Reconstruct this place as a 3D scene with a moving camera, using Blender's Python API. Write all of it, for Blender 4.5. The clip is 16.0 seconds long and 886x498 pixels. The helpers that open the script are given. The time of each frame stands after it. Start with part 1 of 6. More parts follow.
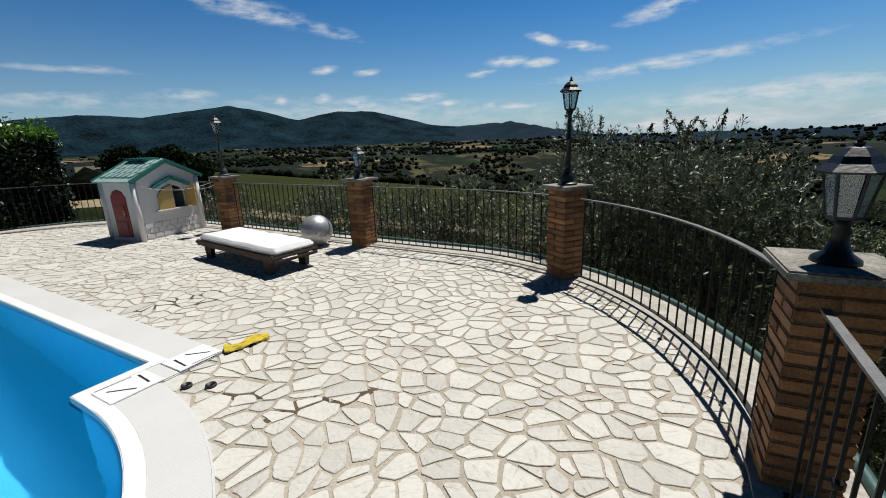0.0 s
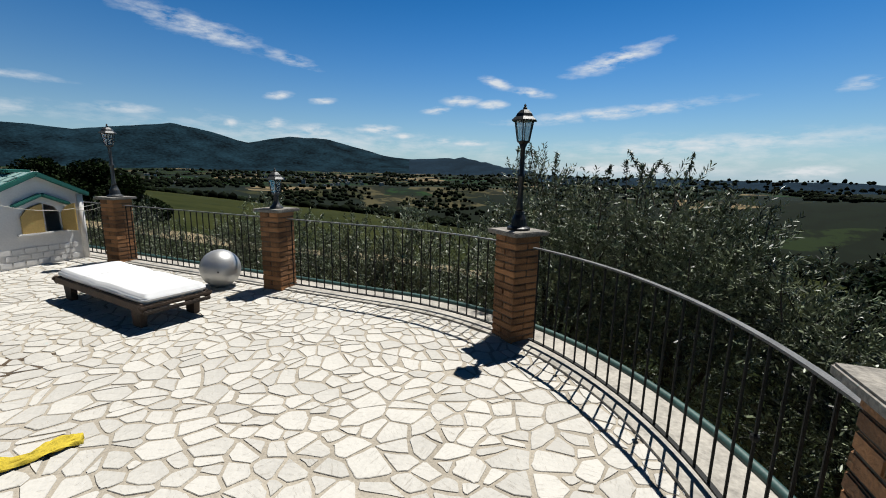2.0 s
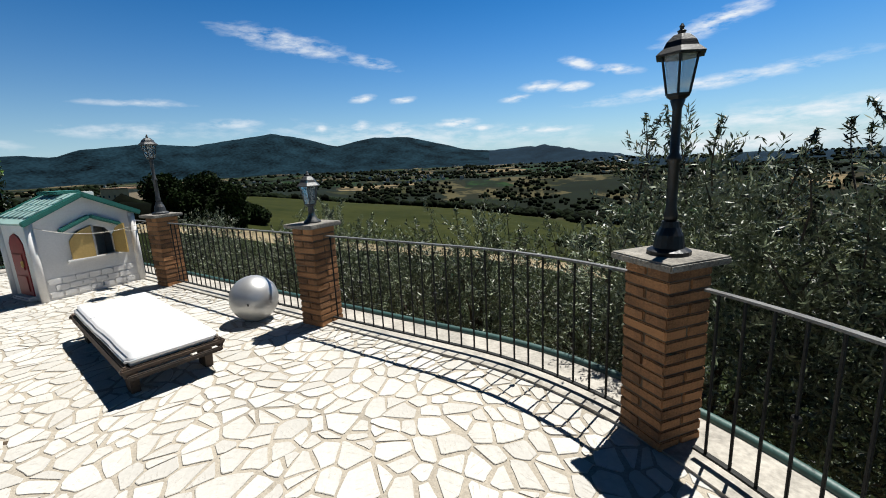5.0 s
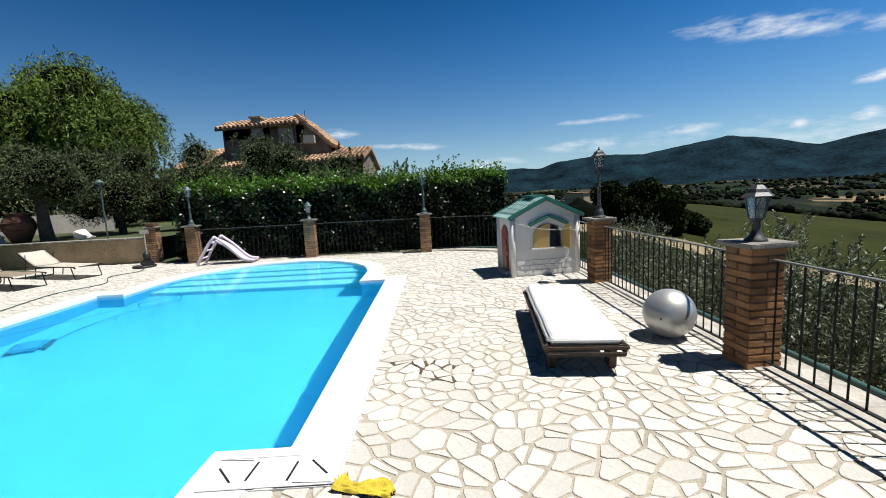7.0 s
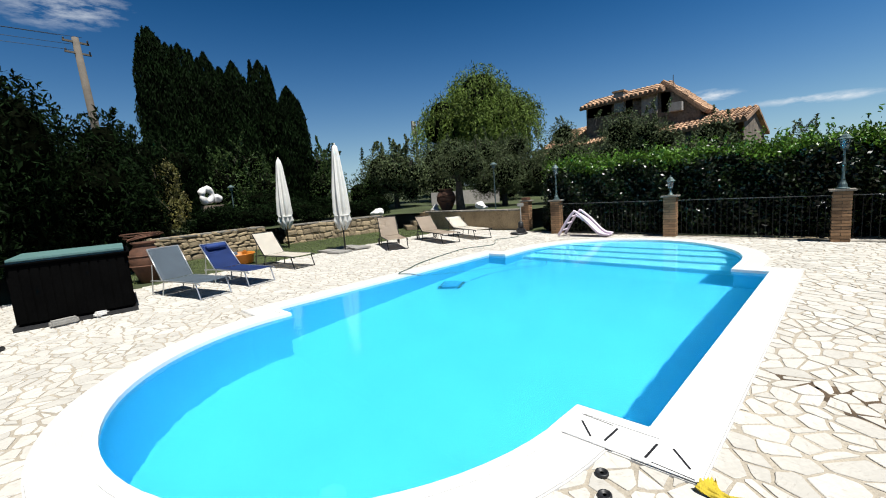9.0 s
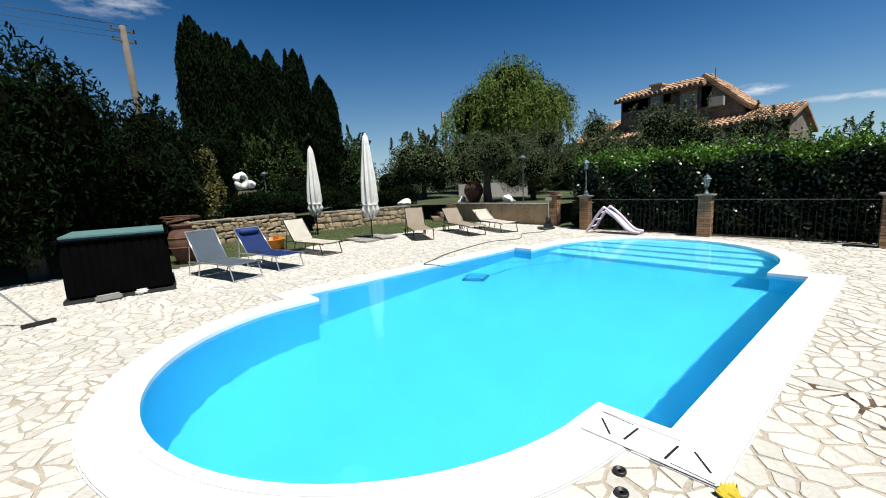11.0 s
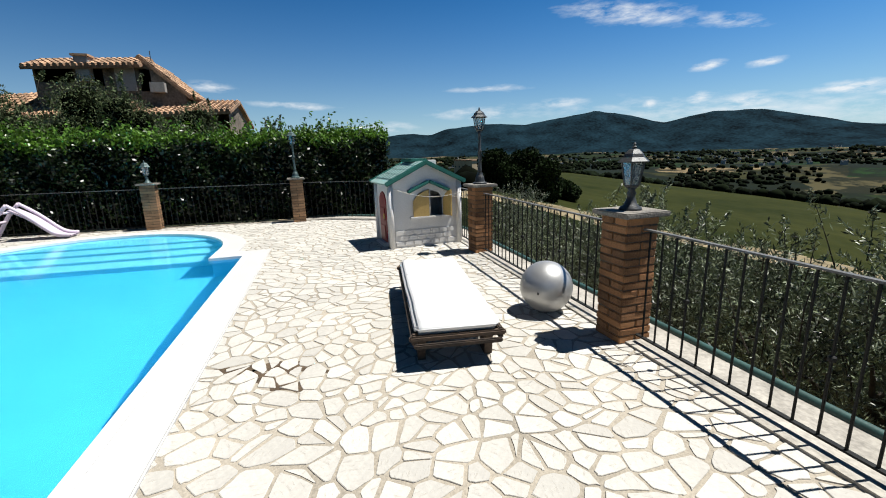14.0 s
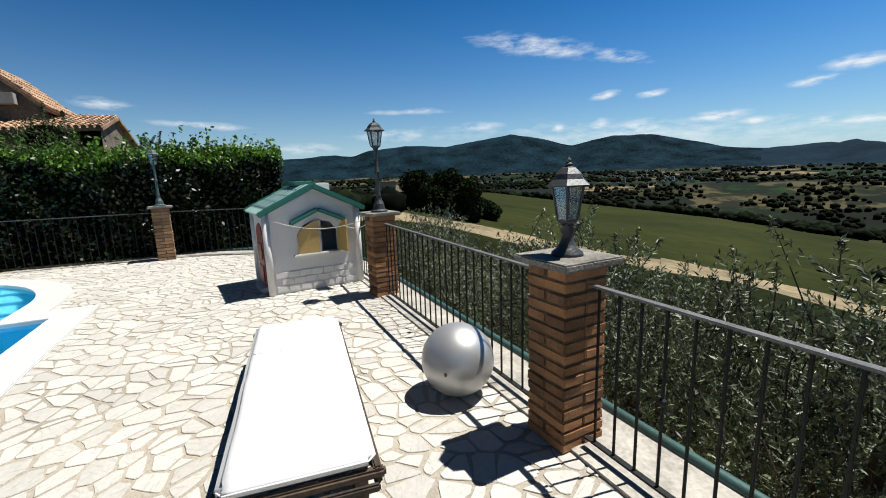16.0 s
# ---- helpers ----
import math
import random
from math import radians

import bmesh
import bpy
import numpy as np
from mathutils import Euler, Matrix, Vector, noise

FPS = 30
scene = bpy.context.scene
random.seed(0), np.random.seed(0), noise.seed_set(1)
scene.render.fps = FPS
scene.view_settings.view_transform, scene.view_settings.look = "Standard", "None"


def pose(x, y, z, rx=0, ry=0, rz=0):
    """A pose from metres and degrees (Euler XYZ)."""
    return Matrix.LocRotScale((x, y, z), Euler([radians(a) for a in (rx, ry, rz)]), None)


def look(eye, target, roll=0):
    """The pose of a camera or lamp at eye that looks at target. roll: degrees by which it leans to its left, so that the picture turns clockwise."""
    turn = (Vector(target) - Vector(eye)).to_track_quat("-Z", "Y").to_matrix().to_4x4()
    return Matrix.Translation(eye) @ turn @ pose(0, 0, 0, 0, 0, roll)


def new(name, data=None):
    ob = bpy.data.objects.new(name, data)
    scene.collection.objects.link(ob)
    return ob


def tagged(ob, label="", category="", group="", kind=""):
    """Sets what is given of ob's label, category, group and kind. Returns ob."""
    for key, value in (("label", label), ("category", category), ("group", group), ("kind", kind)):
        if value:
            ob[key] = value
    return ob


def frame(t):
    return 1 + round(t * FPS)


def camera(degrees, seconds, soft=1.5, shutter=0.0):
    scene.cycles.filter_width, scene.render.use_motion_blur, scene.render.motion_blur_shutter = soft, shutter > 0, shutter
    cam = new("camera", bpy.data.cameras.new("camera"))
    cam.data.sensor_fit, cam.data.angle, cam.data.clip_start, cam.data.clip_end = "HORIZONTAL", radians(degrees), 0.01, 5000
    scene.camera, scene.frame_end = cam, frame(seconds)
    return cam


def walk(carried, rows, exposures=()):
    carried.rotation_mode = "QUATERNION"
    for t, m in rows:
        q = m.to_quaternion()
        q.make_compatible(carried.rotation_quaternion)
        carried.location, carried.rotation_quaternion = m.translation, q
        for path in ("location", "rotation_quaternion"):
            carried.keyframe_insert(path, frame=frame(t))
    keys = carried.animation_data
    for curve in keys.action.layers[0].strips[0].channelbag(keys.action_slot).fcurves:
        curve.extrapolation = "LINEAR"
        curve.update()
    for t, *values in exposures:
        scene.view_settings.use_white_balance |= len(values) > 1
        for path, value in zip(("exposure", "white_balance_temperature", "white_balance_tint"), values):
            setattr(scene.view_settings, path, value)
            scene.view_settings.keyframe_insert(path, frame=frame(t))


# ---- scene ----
cam = camera(93.0, 16.0, 1.0)
PATH = [
    (0, (0.548, 0.638, 1.586), (-0.414, 2.315, 1.075), -2.2),
    (0.5, (0.551, 0.926, 1.571), (-0.338, 2.668, 1.151), 0.8),
    (1, (0.486, 1.126, 1.583), (-0.301, 2.909, 1.134), 0.9),
    (1.5, (0.378, 1.283, 1.581), (-0.376, 3.091, 1.177), -0.4),
    (2, (0.309, 1.531, 1.558), (-0.455, 3.343, 1.191), 1.3),
    (2.5, (0.233, 1.843, 1.58), (-0.534, 3.643, 1.164), 0.3),
    (3, (0.079, 2.09, 1.58), (-0.619, 3.925, 1.195), -0.6),
    (3.2, (0.029, 2.164, 1.569), (-0.622, 4.013, 1.17), -1.6),
    (5.3, (-0.339, 2.975, 1.551), (-1.638, 4.446, 1.164), -2.3),
    (5.5, (-0.351, 3.004, 1.548), (-1.792, 4.343, 1.187), -1.6),
    (6, (-0.366, 3.062, 1.557), (-2.075, 4.053, 1.243), -1.4),
    (6.5, (-0.374, 3.038, 1.56), (-2.296, 3.515, 1.283), -1.9),
    (7, (-0.359, 3.021, 1.569), (-2.341, 3.048, 1.303), -3.1),
    (7.5, (-0.309, 2.963, 1.596), (-2.229, 2.451, 1.369), -3.4),
    (7.6, (-0.306, 2.948, 1.606), (-2.209, 2.378, 1.378), -3.4),
    (8, (-0.311, 2.907, 1.598), (-2.102, 2.051, 1.35), -4.3),
    (8.5, (-0.315, 2.881, 1.596), (-1.955, 1.766, 1.337), -3.9),
    (9, (-0.252, 2.888, 1.595), (-1.662, 1.497, 1.319), -4.3),
    (9.2, (-0.223, 2.922, 1.619), (-1.598, 1.496, 1.337), -3.8),
    (11.5, (-0.222, 2.91, 1.596), (-1.54, 1.44, 1.282), -2.7),
    (12, (-0.29, 2.953, 1.58), (-1.84, 1.741, 1.225), -2.5),
    (12.5, (-0.46, 2.929, 1.552), (-2.369, 2.494, 1.143), -3.2),
    (13, (-0.588, 2.992, 1.517), (-2.519, 3.149, 1.018), -2.3),
    (13.5, (-0.808, 3.225, 1.517), (-2.703, 3.681, 1.067), -2.4),
    (14, (-1.003, 3.377, 1.504), (-2.884, 3.891, 1.061), -1.7),
    (14.5, (-1.316, 3.545, 1.516), (-3.164, 4.206, 1.131), -1.8),
    (15, (-1.538, 3.694, 1.507), (-3.371, 4.381, 1.099), -1.6),
    (15.5, (-1.8, 3.935, 1.52), (-3.648, 4.604, 1.148), -2.7),
    (16, (-2.048, 4.103, 1.491), (-3.824, 4.95, 1.132), -2.0),
]
walk(cam, [(t, look(eye, target, roll)) for t, eye, target, roll in PATH], [(0, 0.32), (1.5, 0.42), (3.2, 0.58), (5.3, 0.75), (9.0, 0.75), (12.0, 0.75), (16, 0.7)])

# ---------------------------------------------------------------- world, sun, exposure
SUN_TO = Vector((0.07, 0.44, 1.0)).normalized()
sun = new("sun", bpy.data.lights.new("sun", "SUN"))
sun.data.energy, sun.data.angle, sun.data.color = 5.0, radians(0.5), (1.0, 0.98, 0.94)
sun.matrix_world = look(SUN_TO * 50, (0, 0, 0))
scene.view_settings.exposure = 0.6

world = bpy.data.worlds.new("sky")
scene.world = world
world.use_nodes = True
wn, wl = world.node_tree.nodes, world.node_tree.links
wn.clear()


def wmath(op, a, b=None, c=None):
    n = wn.new("ShaderNodeMath")
    n.operation = op
    for i, v in enumerate((a, b, c)):
        if v is None:
            continue
        if isinstance(v, (int, float)):
            n.inputs[i].default_value = v
        else:
            wl.new(v, n.inputs[i])
    return n.outputs[0]


sky = wn.new("ShaderNodeTexSky")
sky.sky_type, sky.sun_disc = "NISHITA", False
sky.sun_elevation = math.asin(SUN_TO.z)
sky.sun_rotation = math.atan2(SUN_TO.x, SUN_TO.y)
sky.altitude, sky.air_density, sky.dust_density, sky.ozone_density = 300, 1.0, 0.1, 4.0
coord = wn.new("ShaderNodeTexCoord")
split = wn.new("ShaderNodeSeparateXYZ")
wl.new(coord.outputs["Generated"], split.inputs[0])
az = wmath("WRAP", wmath("MULTIPLY", wmath("ARCTAN2", split.outputs[1], split.outputs[0]), 57.2958), 330.0, -30.0)
el = wmath("MULTIPLY", wmath("ARCSINE", split.outputs[2]), 57.2958)
# clouds: azimuth, height, half width, half depth (degrees), slope, density
STREAKS = [
    (142.0, 14.7, 7.2, 1.13, -0.17, 0.85), (132.2, 12.6, 3.2, 0.71, -0.21, 0.75), (92.4, 13.2, 4.8, 0.92, 0.25, 1.1), (93.3, 7.2, 12.3, 0.71, 0.08, 0.9),
    (82.5, 3.4, 15.6, 1.2, 0.06, 0.85), (70.0, 8.9, 1.7, 0.64, 0.17, 0.75), (156.1, 7.9, 2.0, 0.57, -0.04, 0.5), (149.4, 5.7, 3.4, 0.57, 0.06, 0.75),
    (-168.3, 8.1, 2.5, 0.57, -0.05, 0.8), (-177.3, 6.2, 4.8, 0.42, -0.06, 0.85), (171.8, 3.5, 3.6, 0.64, -0.02, 0.8), (158.4, 7.8, 4.8, 0.35, -0.01, 0.7),
]
HAZY = [(127.7, 3.5, 28.2, 1.84, -0.05, 0.55), (-97.1, 19.8, 4.9, 1.77, 0.1, 0.6), (159.8, 4.9, 6.5, 0.78, -0.01, 0.65), (83.0, 2.5, 16.6, 2.12, -0.04, 0.5)]
CUMULUS = [
    (106.4, 11.0, 1.9, 0.57, -0.24), (102.2, 9.9, 2.4, 0.5, -0.13), (110.8, 8.8, 2.1, 0.57, 0.02), (107.0, 8.4, 1.9, 0.5, 0.01), (114.1, 7.6, 1.7, 0.42, 0.07),
    (133.7, 8.5, 1.5, 0.42, 0.08), (128.6, 8.2, 1.4, 0.35, 0.06), (139.2, 4.9, 0.8, 0.5, 0.15), (134.2, 5.2, 1.2, 0.57, 0.12), (129.6, 4.5, 2.3, 0.78, 0.05),
    (121.8, 5.0, 2.5, 0.57, 0.04), (118.5, 4.3, 1.4, 0.42, 0.03), (113.3, 3.8, 1.0, 0.35, 0.02), (109.6, 3.6, 2.1, 0.35, 0.02), (89.0, 0.7, 10.1, 0.85, 0.01), (73.0, 0.6, 3.9, 0.64, 0.06),
]
density = None
for a0, e0, wa, we, slope, thick in STREAKS + HAZY + [(*c, 1.25) for c in CUMULUS]:
    da = wmath("WRAP", wmath("SUBTRACT", az, a0), 180.0, -180.0)
    de = wmath("SUBTRACT", wmath("SUBTRACT", el, e0), wmath("MULTIPLY", da, -slope))
    q = wmath("ADD", wmath("POWER", wmath("ABSOLUTE", wmath("DIVIDE", da, wa)), 2.0), wmath("POWER", wmath("ABSOLUTE", wmath("DIVIDE", de, we)), 2.0))
    g = wmath("MULTIPLY", wmath("POWER", 2.718, wmath("MULTIPLY", q, -1.0)), thick)
    density = g if density is None else wmath("MAXIMUM", density, g)
comb = wn.new("ShaderNodeCombineXYZ")
wl.new(wmath("MULTIPLY", az, 0.22), comb.inputs[0])
wl.new(wmath("MULTIPLY", el, 0.75), comb.inputs[1])
puff = wn.new("ShaderNodeTexNoise")
puff.inputs["Scale"].default_value, puff.inputs["Detail"].default_value, puff.inputs["Roughness"].default_value = 1.3, 9.0, 0.62
wl.new(comb.outputs[0], puff.inputs["Vector"])
cover = wmath("MULTIPLY", density, wmath("MULTIPLY_ADD", puff.outputs[0], 3.6, -1.15))
ramp = wn.new("ShaderNodeMapRange")
ramp.inputs[1].default_value, ramp.inputs[2].default_value = 0.12, 0.95
ramp.inputs[4].default_value = 0.9
wl.new(cover, ramp.inputs[0])
mix = wn.new("ShaderNodeMix")
mix.data_type = "RGBA"
wl.new(ramp.outputs[0], mix.inputs[0])
deep = wn.new("ShaderNodeHueSaturation")
deep.inputs["Saturation"].default_value = 1.42
wl.new(sky.outputs[0], deep.inputs["Color"])
tint = wn.new("ShaderNodeMix")
tint.data_type, tint.blend_type = "RGBA", "MULTIPLY"
tint.inputs[0].default_value, tint.inputs[7].default_value = 1.0, (0.78, 0.97, 1.07, 1)
wl.new(deep.outputs[0], tint.inputs[6])
# the blue deepens towards the zenith
fade = wn.new("ShaderNodeValToRGB")
fade.color_ramp.interpolation = "EASE"
fade.color_ramp.elements[0].position, fade.color_ramp.elements[0].color = 0.12, (1, 1, 1, 1)
fade.color_ramp.elements[1].position, fade.color_ramp.elements[1].color = 0.60, (0.13, 0.13, 0.13, 1)
wl.new(wmath("DIVIDE", el, 90.0), fade.inputs[0])
# and it is brighter on the sun's side than away from it
side = wmath("MULTIPLY_ADD", wmath("ADD", wmath("MULTIPLY", split.outputs[0], SUN_TO.x), wmath("MULTIPLY", split.outputs[1], SUN_TO.y)), 0.62, 1.0)
bright = wn.new("ShaderNodeVectorMath")
bright.operation = "SCALE"
wl.new(fade.outputs[0], bright.inputs[0]), wl.new(side, bright.inputs["Scale"])
high = wn.new("ShaderNodeMix")
high.data_type, high.blend_type = "RGBA", "MULTIPLY"
high.inputs[0].default_value = 1.0
wl.new(tint.outputs[2], high.inputs[6]), wl.new(bright.outputs[0], high.inputs[7])
# pale haze above the horizon
haze = wn.new("ShaderNodeMix")
haze.data_type = "RGBA"
haze.inputs[7].default_value = (5.6, 7.6, 9.2, 1)
wl.new(wmath("MULTIPLY", wmath("POWER", 2.718, wmath("DIVIDE", wmath("ABSOLUTE", el), -6.0)), 0.85), haze.inputs[0])
wl.new(high.outputs[2], haze.inputs[6])
wl.new(haze.outputs[2], mix.inputs[6])
mix.inputs[7].default_value = (10.5, 11.0, 11.4, 1)
back = wn.new("ShaderNodeBackground")
back.inputs[1].default_value = 0.050
wl.new(mix.outputs[2], back.inputs[0])
wl.new(back.outputs[0], wn.new("ShaderNodeOutputWorld").inputs[0])


# ---------------------------------------------------------------- materials
def material(name, color, rough=0.7, metal=0.0, vary=0.15, scale=4.0, fine=60.0, bump=0.15, per="none", dark=None, stain=0.0, translucent=0.0, spec=0.5):
    """A surface with colour variation at two scales, fine relief, and a random shift per object or island."""
    m = bpy.data.materials.new(name)
    m.use_nodes = True
    n, l = m.node_tree.nodes, m.node_tree.links
    bsdf = n["Principled BSDF"]
    bsdf.inputs["Roughness"].default_value, bsdf.inputs["Metallic"].default_value = rough, metal
    bsdf.inputs["Specular IOR Level"].default_value = spec
    tc = n.new("ShaderNodeTexCoord")
    big, small = n.new("ShaderNodeTexNoise"), n.new("ShaderNodeTexNoise")
    for t, s, d in ((big, scale, 5.0), (small, fine, 4.0)):
        t.inputs["Scale"].default_value, t.inputs["Detail"].default_value = s, d
        l.new(tc.outputs["Object"], t.inputs["Vector"])
    low = dark or tuple(c * (1 - 1.6 * vary) for c in color)
    high = tuple(min(1.0, c * (1 + 0.8 * vary)) for c in color)
    r = n.new("ShaderNodeValToRGB")
    r.color_ramp.elements[0].position, r.color_ramp.elements[1].position = 0.32, 0.66
    r.color_ramp.elements[0].color, r.color_ramp.elements[1].color = (*low, 1), (*high, 1)
    add = n.new("ShaderNodeMath")
    add.operation = "MULTIPLY_ADD"
    l.new(small.outputs[0], add.inputs[0])
    add.inputs[1].default_value = 0.45
    half = n.new("ShaderNodeMath")
    half.operation = "MULTIPLY"
    l.new(big.outputs[0], half.inputs[0])
    half.inputs[1].default_value = 0.55
    l.new(half.outputs[0], add.inputs[2])
    fac = add.outputs[0]
    if per != "none":
        src = n.new("ShaderNodeObjectInfo").outputs["Random"] if per == "object" else n.new("ShaderNodeNewGeometry").outputs["Random Per Island"]
        shift = n.new("ShaderNodeMath")
        shift.operation = "MULTIPLY_ADD"
        l.new(src, shift.inputs[0])
        shift.inputs[1].default_value = 0.34
        l.new(fac, shift.inputs[2])
        back2 = n.new("ShaderNodeMath")
        back2.operation = "SUBTRACT"
        l.new(shift.outputs[0], back2.inputs[0])
        back2.inputs[1].default_value = 0.17
        fac = back2.outputs[0]
    l.new(fac, r.inputs[0])
    col = r.outputs[0]
    if stain:
        st = n.new("ShaderNodeTexNoise")
        st.inputs["Scale"].default_value, st.inputs["Detail"].default_value, st.inputs["Roughness"].default_value = scale * 0.6, 8.0, 0.7
        l.new(tc.outputs["Object"], st.inputs["Vector"])
        mr = n.new("ShaderNodeMapRange")
        mr.inputs[1].default_value, mr.inputs[2].default_value, mr.inputs[4].default_value = 0.56, 0.72, stain
        l.new(st.outputs[0], mr.inputs[0])
        mx = n.new("ShaderNodeMix")
        mx.data_type = "RGBA"
        mx.inputs[7].default_value = (*[c * 0.35 for c in color], 1)
        l.new(mr.outputs[0], mx.inputs[0])
        l.new(col, mx.inputs[6])
        col = mx.outputs[2]
    l.new(col, bsdf.inputs["Base Color"])
    if bump:
        b = n.new("ShaderNodeBump")
        b.inputs["Strength"].default_value, b.inputs["Distance"].default_value = bump, 0.01
        l.new(small.outputs[0], b.inputs["Height"])
        l.new(b.outputs[0], bsdf.inputs["Normal"])
    if translucent:
        tr = n.new("ShaderNodeBsdfTranslucent")
        l.new(col, tr.inputs[0])
        ms = n.new("ShaderNodeMixShader")
        ms.inputs[0].default_value = translucent
        l.new(bsdf.outputs[0], ms.inputs[1])
        l.new(tr.outputs[0], ms.inputs[2])
        l.new(ms.outputs[0], n["Material Output"].inputs[0])
    return m




def travertine(name, per):
    """Pale travertine: bedding streaks and small pits that run another way on each stone."""
    m = material(name, (0.45, 0.43, 0.385), 0.78, vary=0.10, scale=3.0, fine=34, bump=0.35, per=per, stain=0.08)
    n, l = m.node_tree.nodes, m.node_tree.links
    src = n.new("ShaderNodeObjectInfo").outputs["Random"] if per == "object" else n.new("ShaderNodeNewGeometry").outputs["Random Per Island"]
    turn = n.new("ShaderNodeMath")
    turn.operation = "MULTIPLY"
    turn.inputs[1].default_value = 6.28
    l.new(src, turn.inputs[0])
    spin = n.new("ShaderNodeVectorRotate")
    spin.rotation_type = "Z_AXIS"
    l.new(n.new("ShaderNodeTexCoord").outputs["Object"], spin.inputs["Vector"]), l.new(turn.outputs[0], spin.inputs["Angle"])
    grow = n.new("ShaderNodeVectorMath")
    grow.operation = "MULTIPLY"
    grow.inputs[1].default_value = (9, 55, 9)
    l.new(spin.outputs[0], grow.inputs[0])
    streak = n.new("ShaderNodeTexNoise")
    streak.inputs["Scale"].default_value, streak.inputs["Detail"].default_value, streak.inputs["Roughness"].default_value = 1.0, 6.0, 0.7
    l.new(grow.outputs[0], streak.inputs["Vector"])
    pit = n.new("ShaderNodeMapRange")
    pit.inputs[1].default_value, pit.inputs[2].default_value, pit.inputs[4].default_value = 0.56, 0.70, 0.55
    l.new(streak.outputs[0], pit.inputs[0])
    bsdf = n["Principled BSDF"]
    tone = n.new("ShaderNodeMix")
    tone.data_type = "RGBA"
    tone.inputs[7].default_value = (0.25, 0.215, 0.165, 1)
    l.new(pit.outputs[0], tone.inputs[0]), l.new(bsdf.inputs["Base Color"].links[0].from_socket, tone.inputs[6])
    l.new(tone.outputs[2], bsdf.inputs["Base Color"])
    dent = n.new("ShaderNodeBump")
    dent.invert = True
    dent.inputs["Strength"].default_value, dent.inputs["Distance"].default_value = 0.5, 0.006
    l.new(pit.outputs[0], dent.inputs["Height"]), l.new(bsdf.inputs["Normal"].links[0].from_socket, dent.inputs["Normal"])
    l.new(dent.outputs[0], bsdf.inputs["Normal"])
    return m


STONE, PIECE = travertine("paving_stone", "island"), travertine("paving_piece", "object")
JOINT = material("joint_mortar", (0.331, 0.293, 0.233), 0.95, vary=0.25, scale=1.3, fine=70, bump=0.5, stain=0.55)
WHITE = material("coping_white", (0.474, 0.468, 0.451), 0.6, vary=0.05, scale=2.0, fine=90, bump=0.1, stain=0.06)
LIP = material("coping_lip", (0.636, 0.636, 0.622), 0.45, vary=0.04, scale=2.0, fine=60, bump=0.03)
LINER = material("pool_liner", (0.07, 0.335, 0.53), 0.5, vary=0.06, scale=1.5, fine=20, bump=0.05)
STEPM = material("pool_step", (0.23, 0.461, 0.536), 0.5, vary=0.05, scale=2, fine=30, bump=0.05)
BRICK = material("pillar_brick", (0.268, 0.127, 0.0502), 0.88, vary=0.35, scale=9, fine=70, bump=0.6, per="object", stain=0.25)
BRICKPALE = material("pale_brick", (0.257, 0.151, 0.0781), 0.88, vary=0.3, scale=9, fine=70, bump=0.6, per="object", stain=0.2)
MORTAR = material("brick_mortar", (0.101, 0.0756, 0.0504), 0.95, vary=0.25, scale=12, fine=90, bump=0.5)
CAP = material("cap_stone", (0.216, 0.198, 0.168), 0.9, vary=0.45, scale=9, fine=55, bump=0.7, stain=0.7)
IRON = material("fence_iron", (0.014, 0.015, 0.014), 0.6, vary=0.4, scale=8, fine=120, bump=0.3, stain=0.3, spec=0.2)
RAIL = material("handrail_iron", (0.117, 0.117, 0.113), 0.55, metal=0.3, vary=0.35, scale=8, fine=120, bump=0.3, stain=0.35)
LAMPBLACK = material("lamp_black", (0.0054, 0.0057, 0.0057), 0.45, metal=0.2, vary=0.5, scale=10, fine=80, bump=0.2)
LAMPGREY = material("lamp_weathered", (0.048, 0.0504, 0.0512), 0.5, metal=0.4, vary=0.5, scale=12, fine=80, bump=0.3, dark=(0.03, 0.03, 0.03))
LAMPGREEN = material("lamp_verdigris", (0.07, 0.11, 0.11), 0.5, metal=0.3, vary=0.5, scale=12, fine=80, bump=0.3)
PIPE = material("green_pipe", (0.03, 0.078, 0.069), 0.5, vary=0.3, scale=5, fine=60, bump=0.1)
MATTRESS = material("mattress_white", (0.616, 0.616, 0.609), 0.9, vary=0.03, scale=5, fine=220, bump=0.15)
TEAK = material("weathered_teak", (0.0583, 0.0366, 0.0223), 0.8, vary=0.45, scale=6, fine=45, bump=0.5, per="object", stain=0.3)
SILVER = material("ball_silver", (0.433, 0.433, 0.426), 0.40, metal=0.6, vary=0.06, scale=6, fine=160, bump=0.06)
SILVERBAND = material("ball_band", (0.09, 0.09, 0.09), 0.5, metal=0.3, vary=0.2, scale=9, fine=90, bump=0.1)
TOYWALL = material("toy_wall", (0.611, 0.595, 0.57), 0.55, vary=0.08, scale=3, fine=40, bump=0.06, stain=0.12)
TOYGREEN = material("toy_green", (0.017, 0.129, 0.0986), 0.5, vary=0.15, scale=4, fine=40, bump=0.08)
TOYROOF = material("toy_roof", (0.22, 0.337, 0.312), 0.6, vary=0.12, scale=4, fine=40, bump=0.08, per="object", stain=0.15)
TOYYELLOW = material("toy_yellow", (0.454, 0.308, 0.103), 0.55, vary=0.1, scale=5, fine=40, bump=0.05)
TOYRED = material("toy_red", (0.211, 0.0192, 0.0224), 0.5, vary=0.15, scale=5, fine=40, bump=0.05)
PINK = material("slide_pink", (0.56, 0.48, 0.56), 0.5, vary=0.06, scale=4, fine=40, bump=0.05)
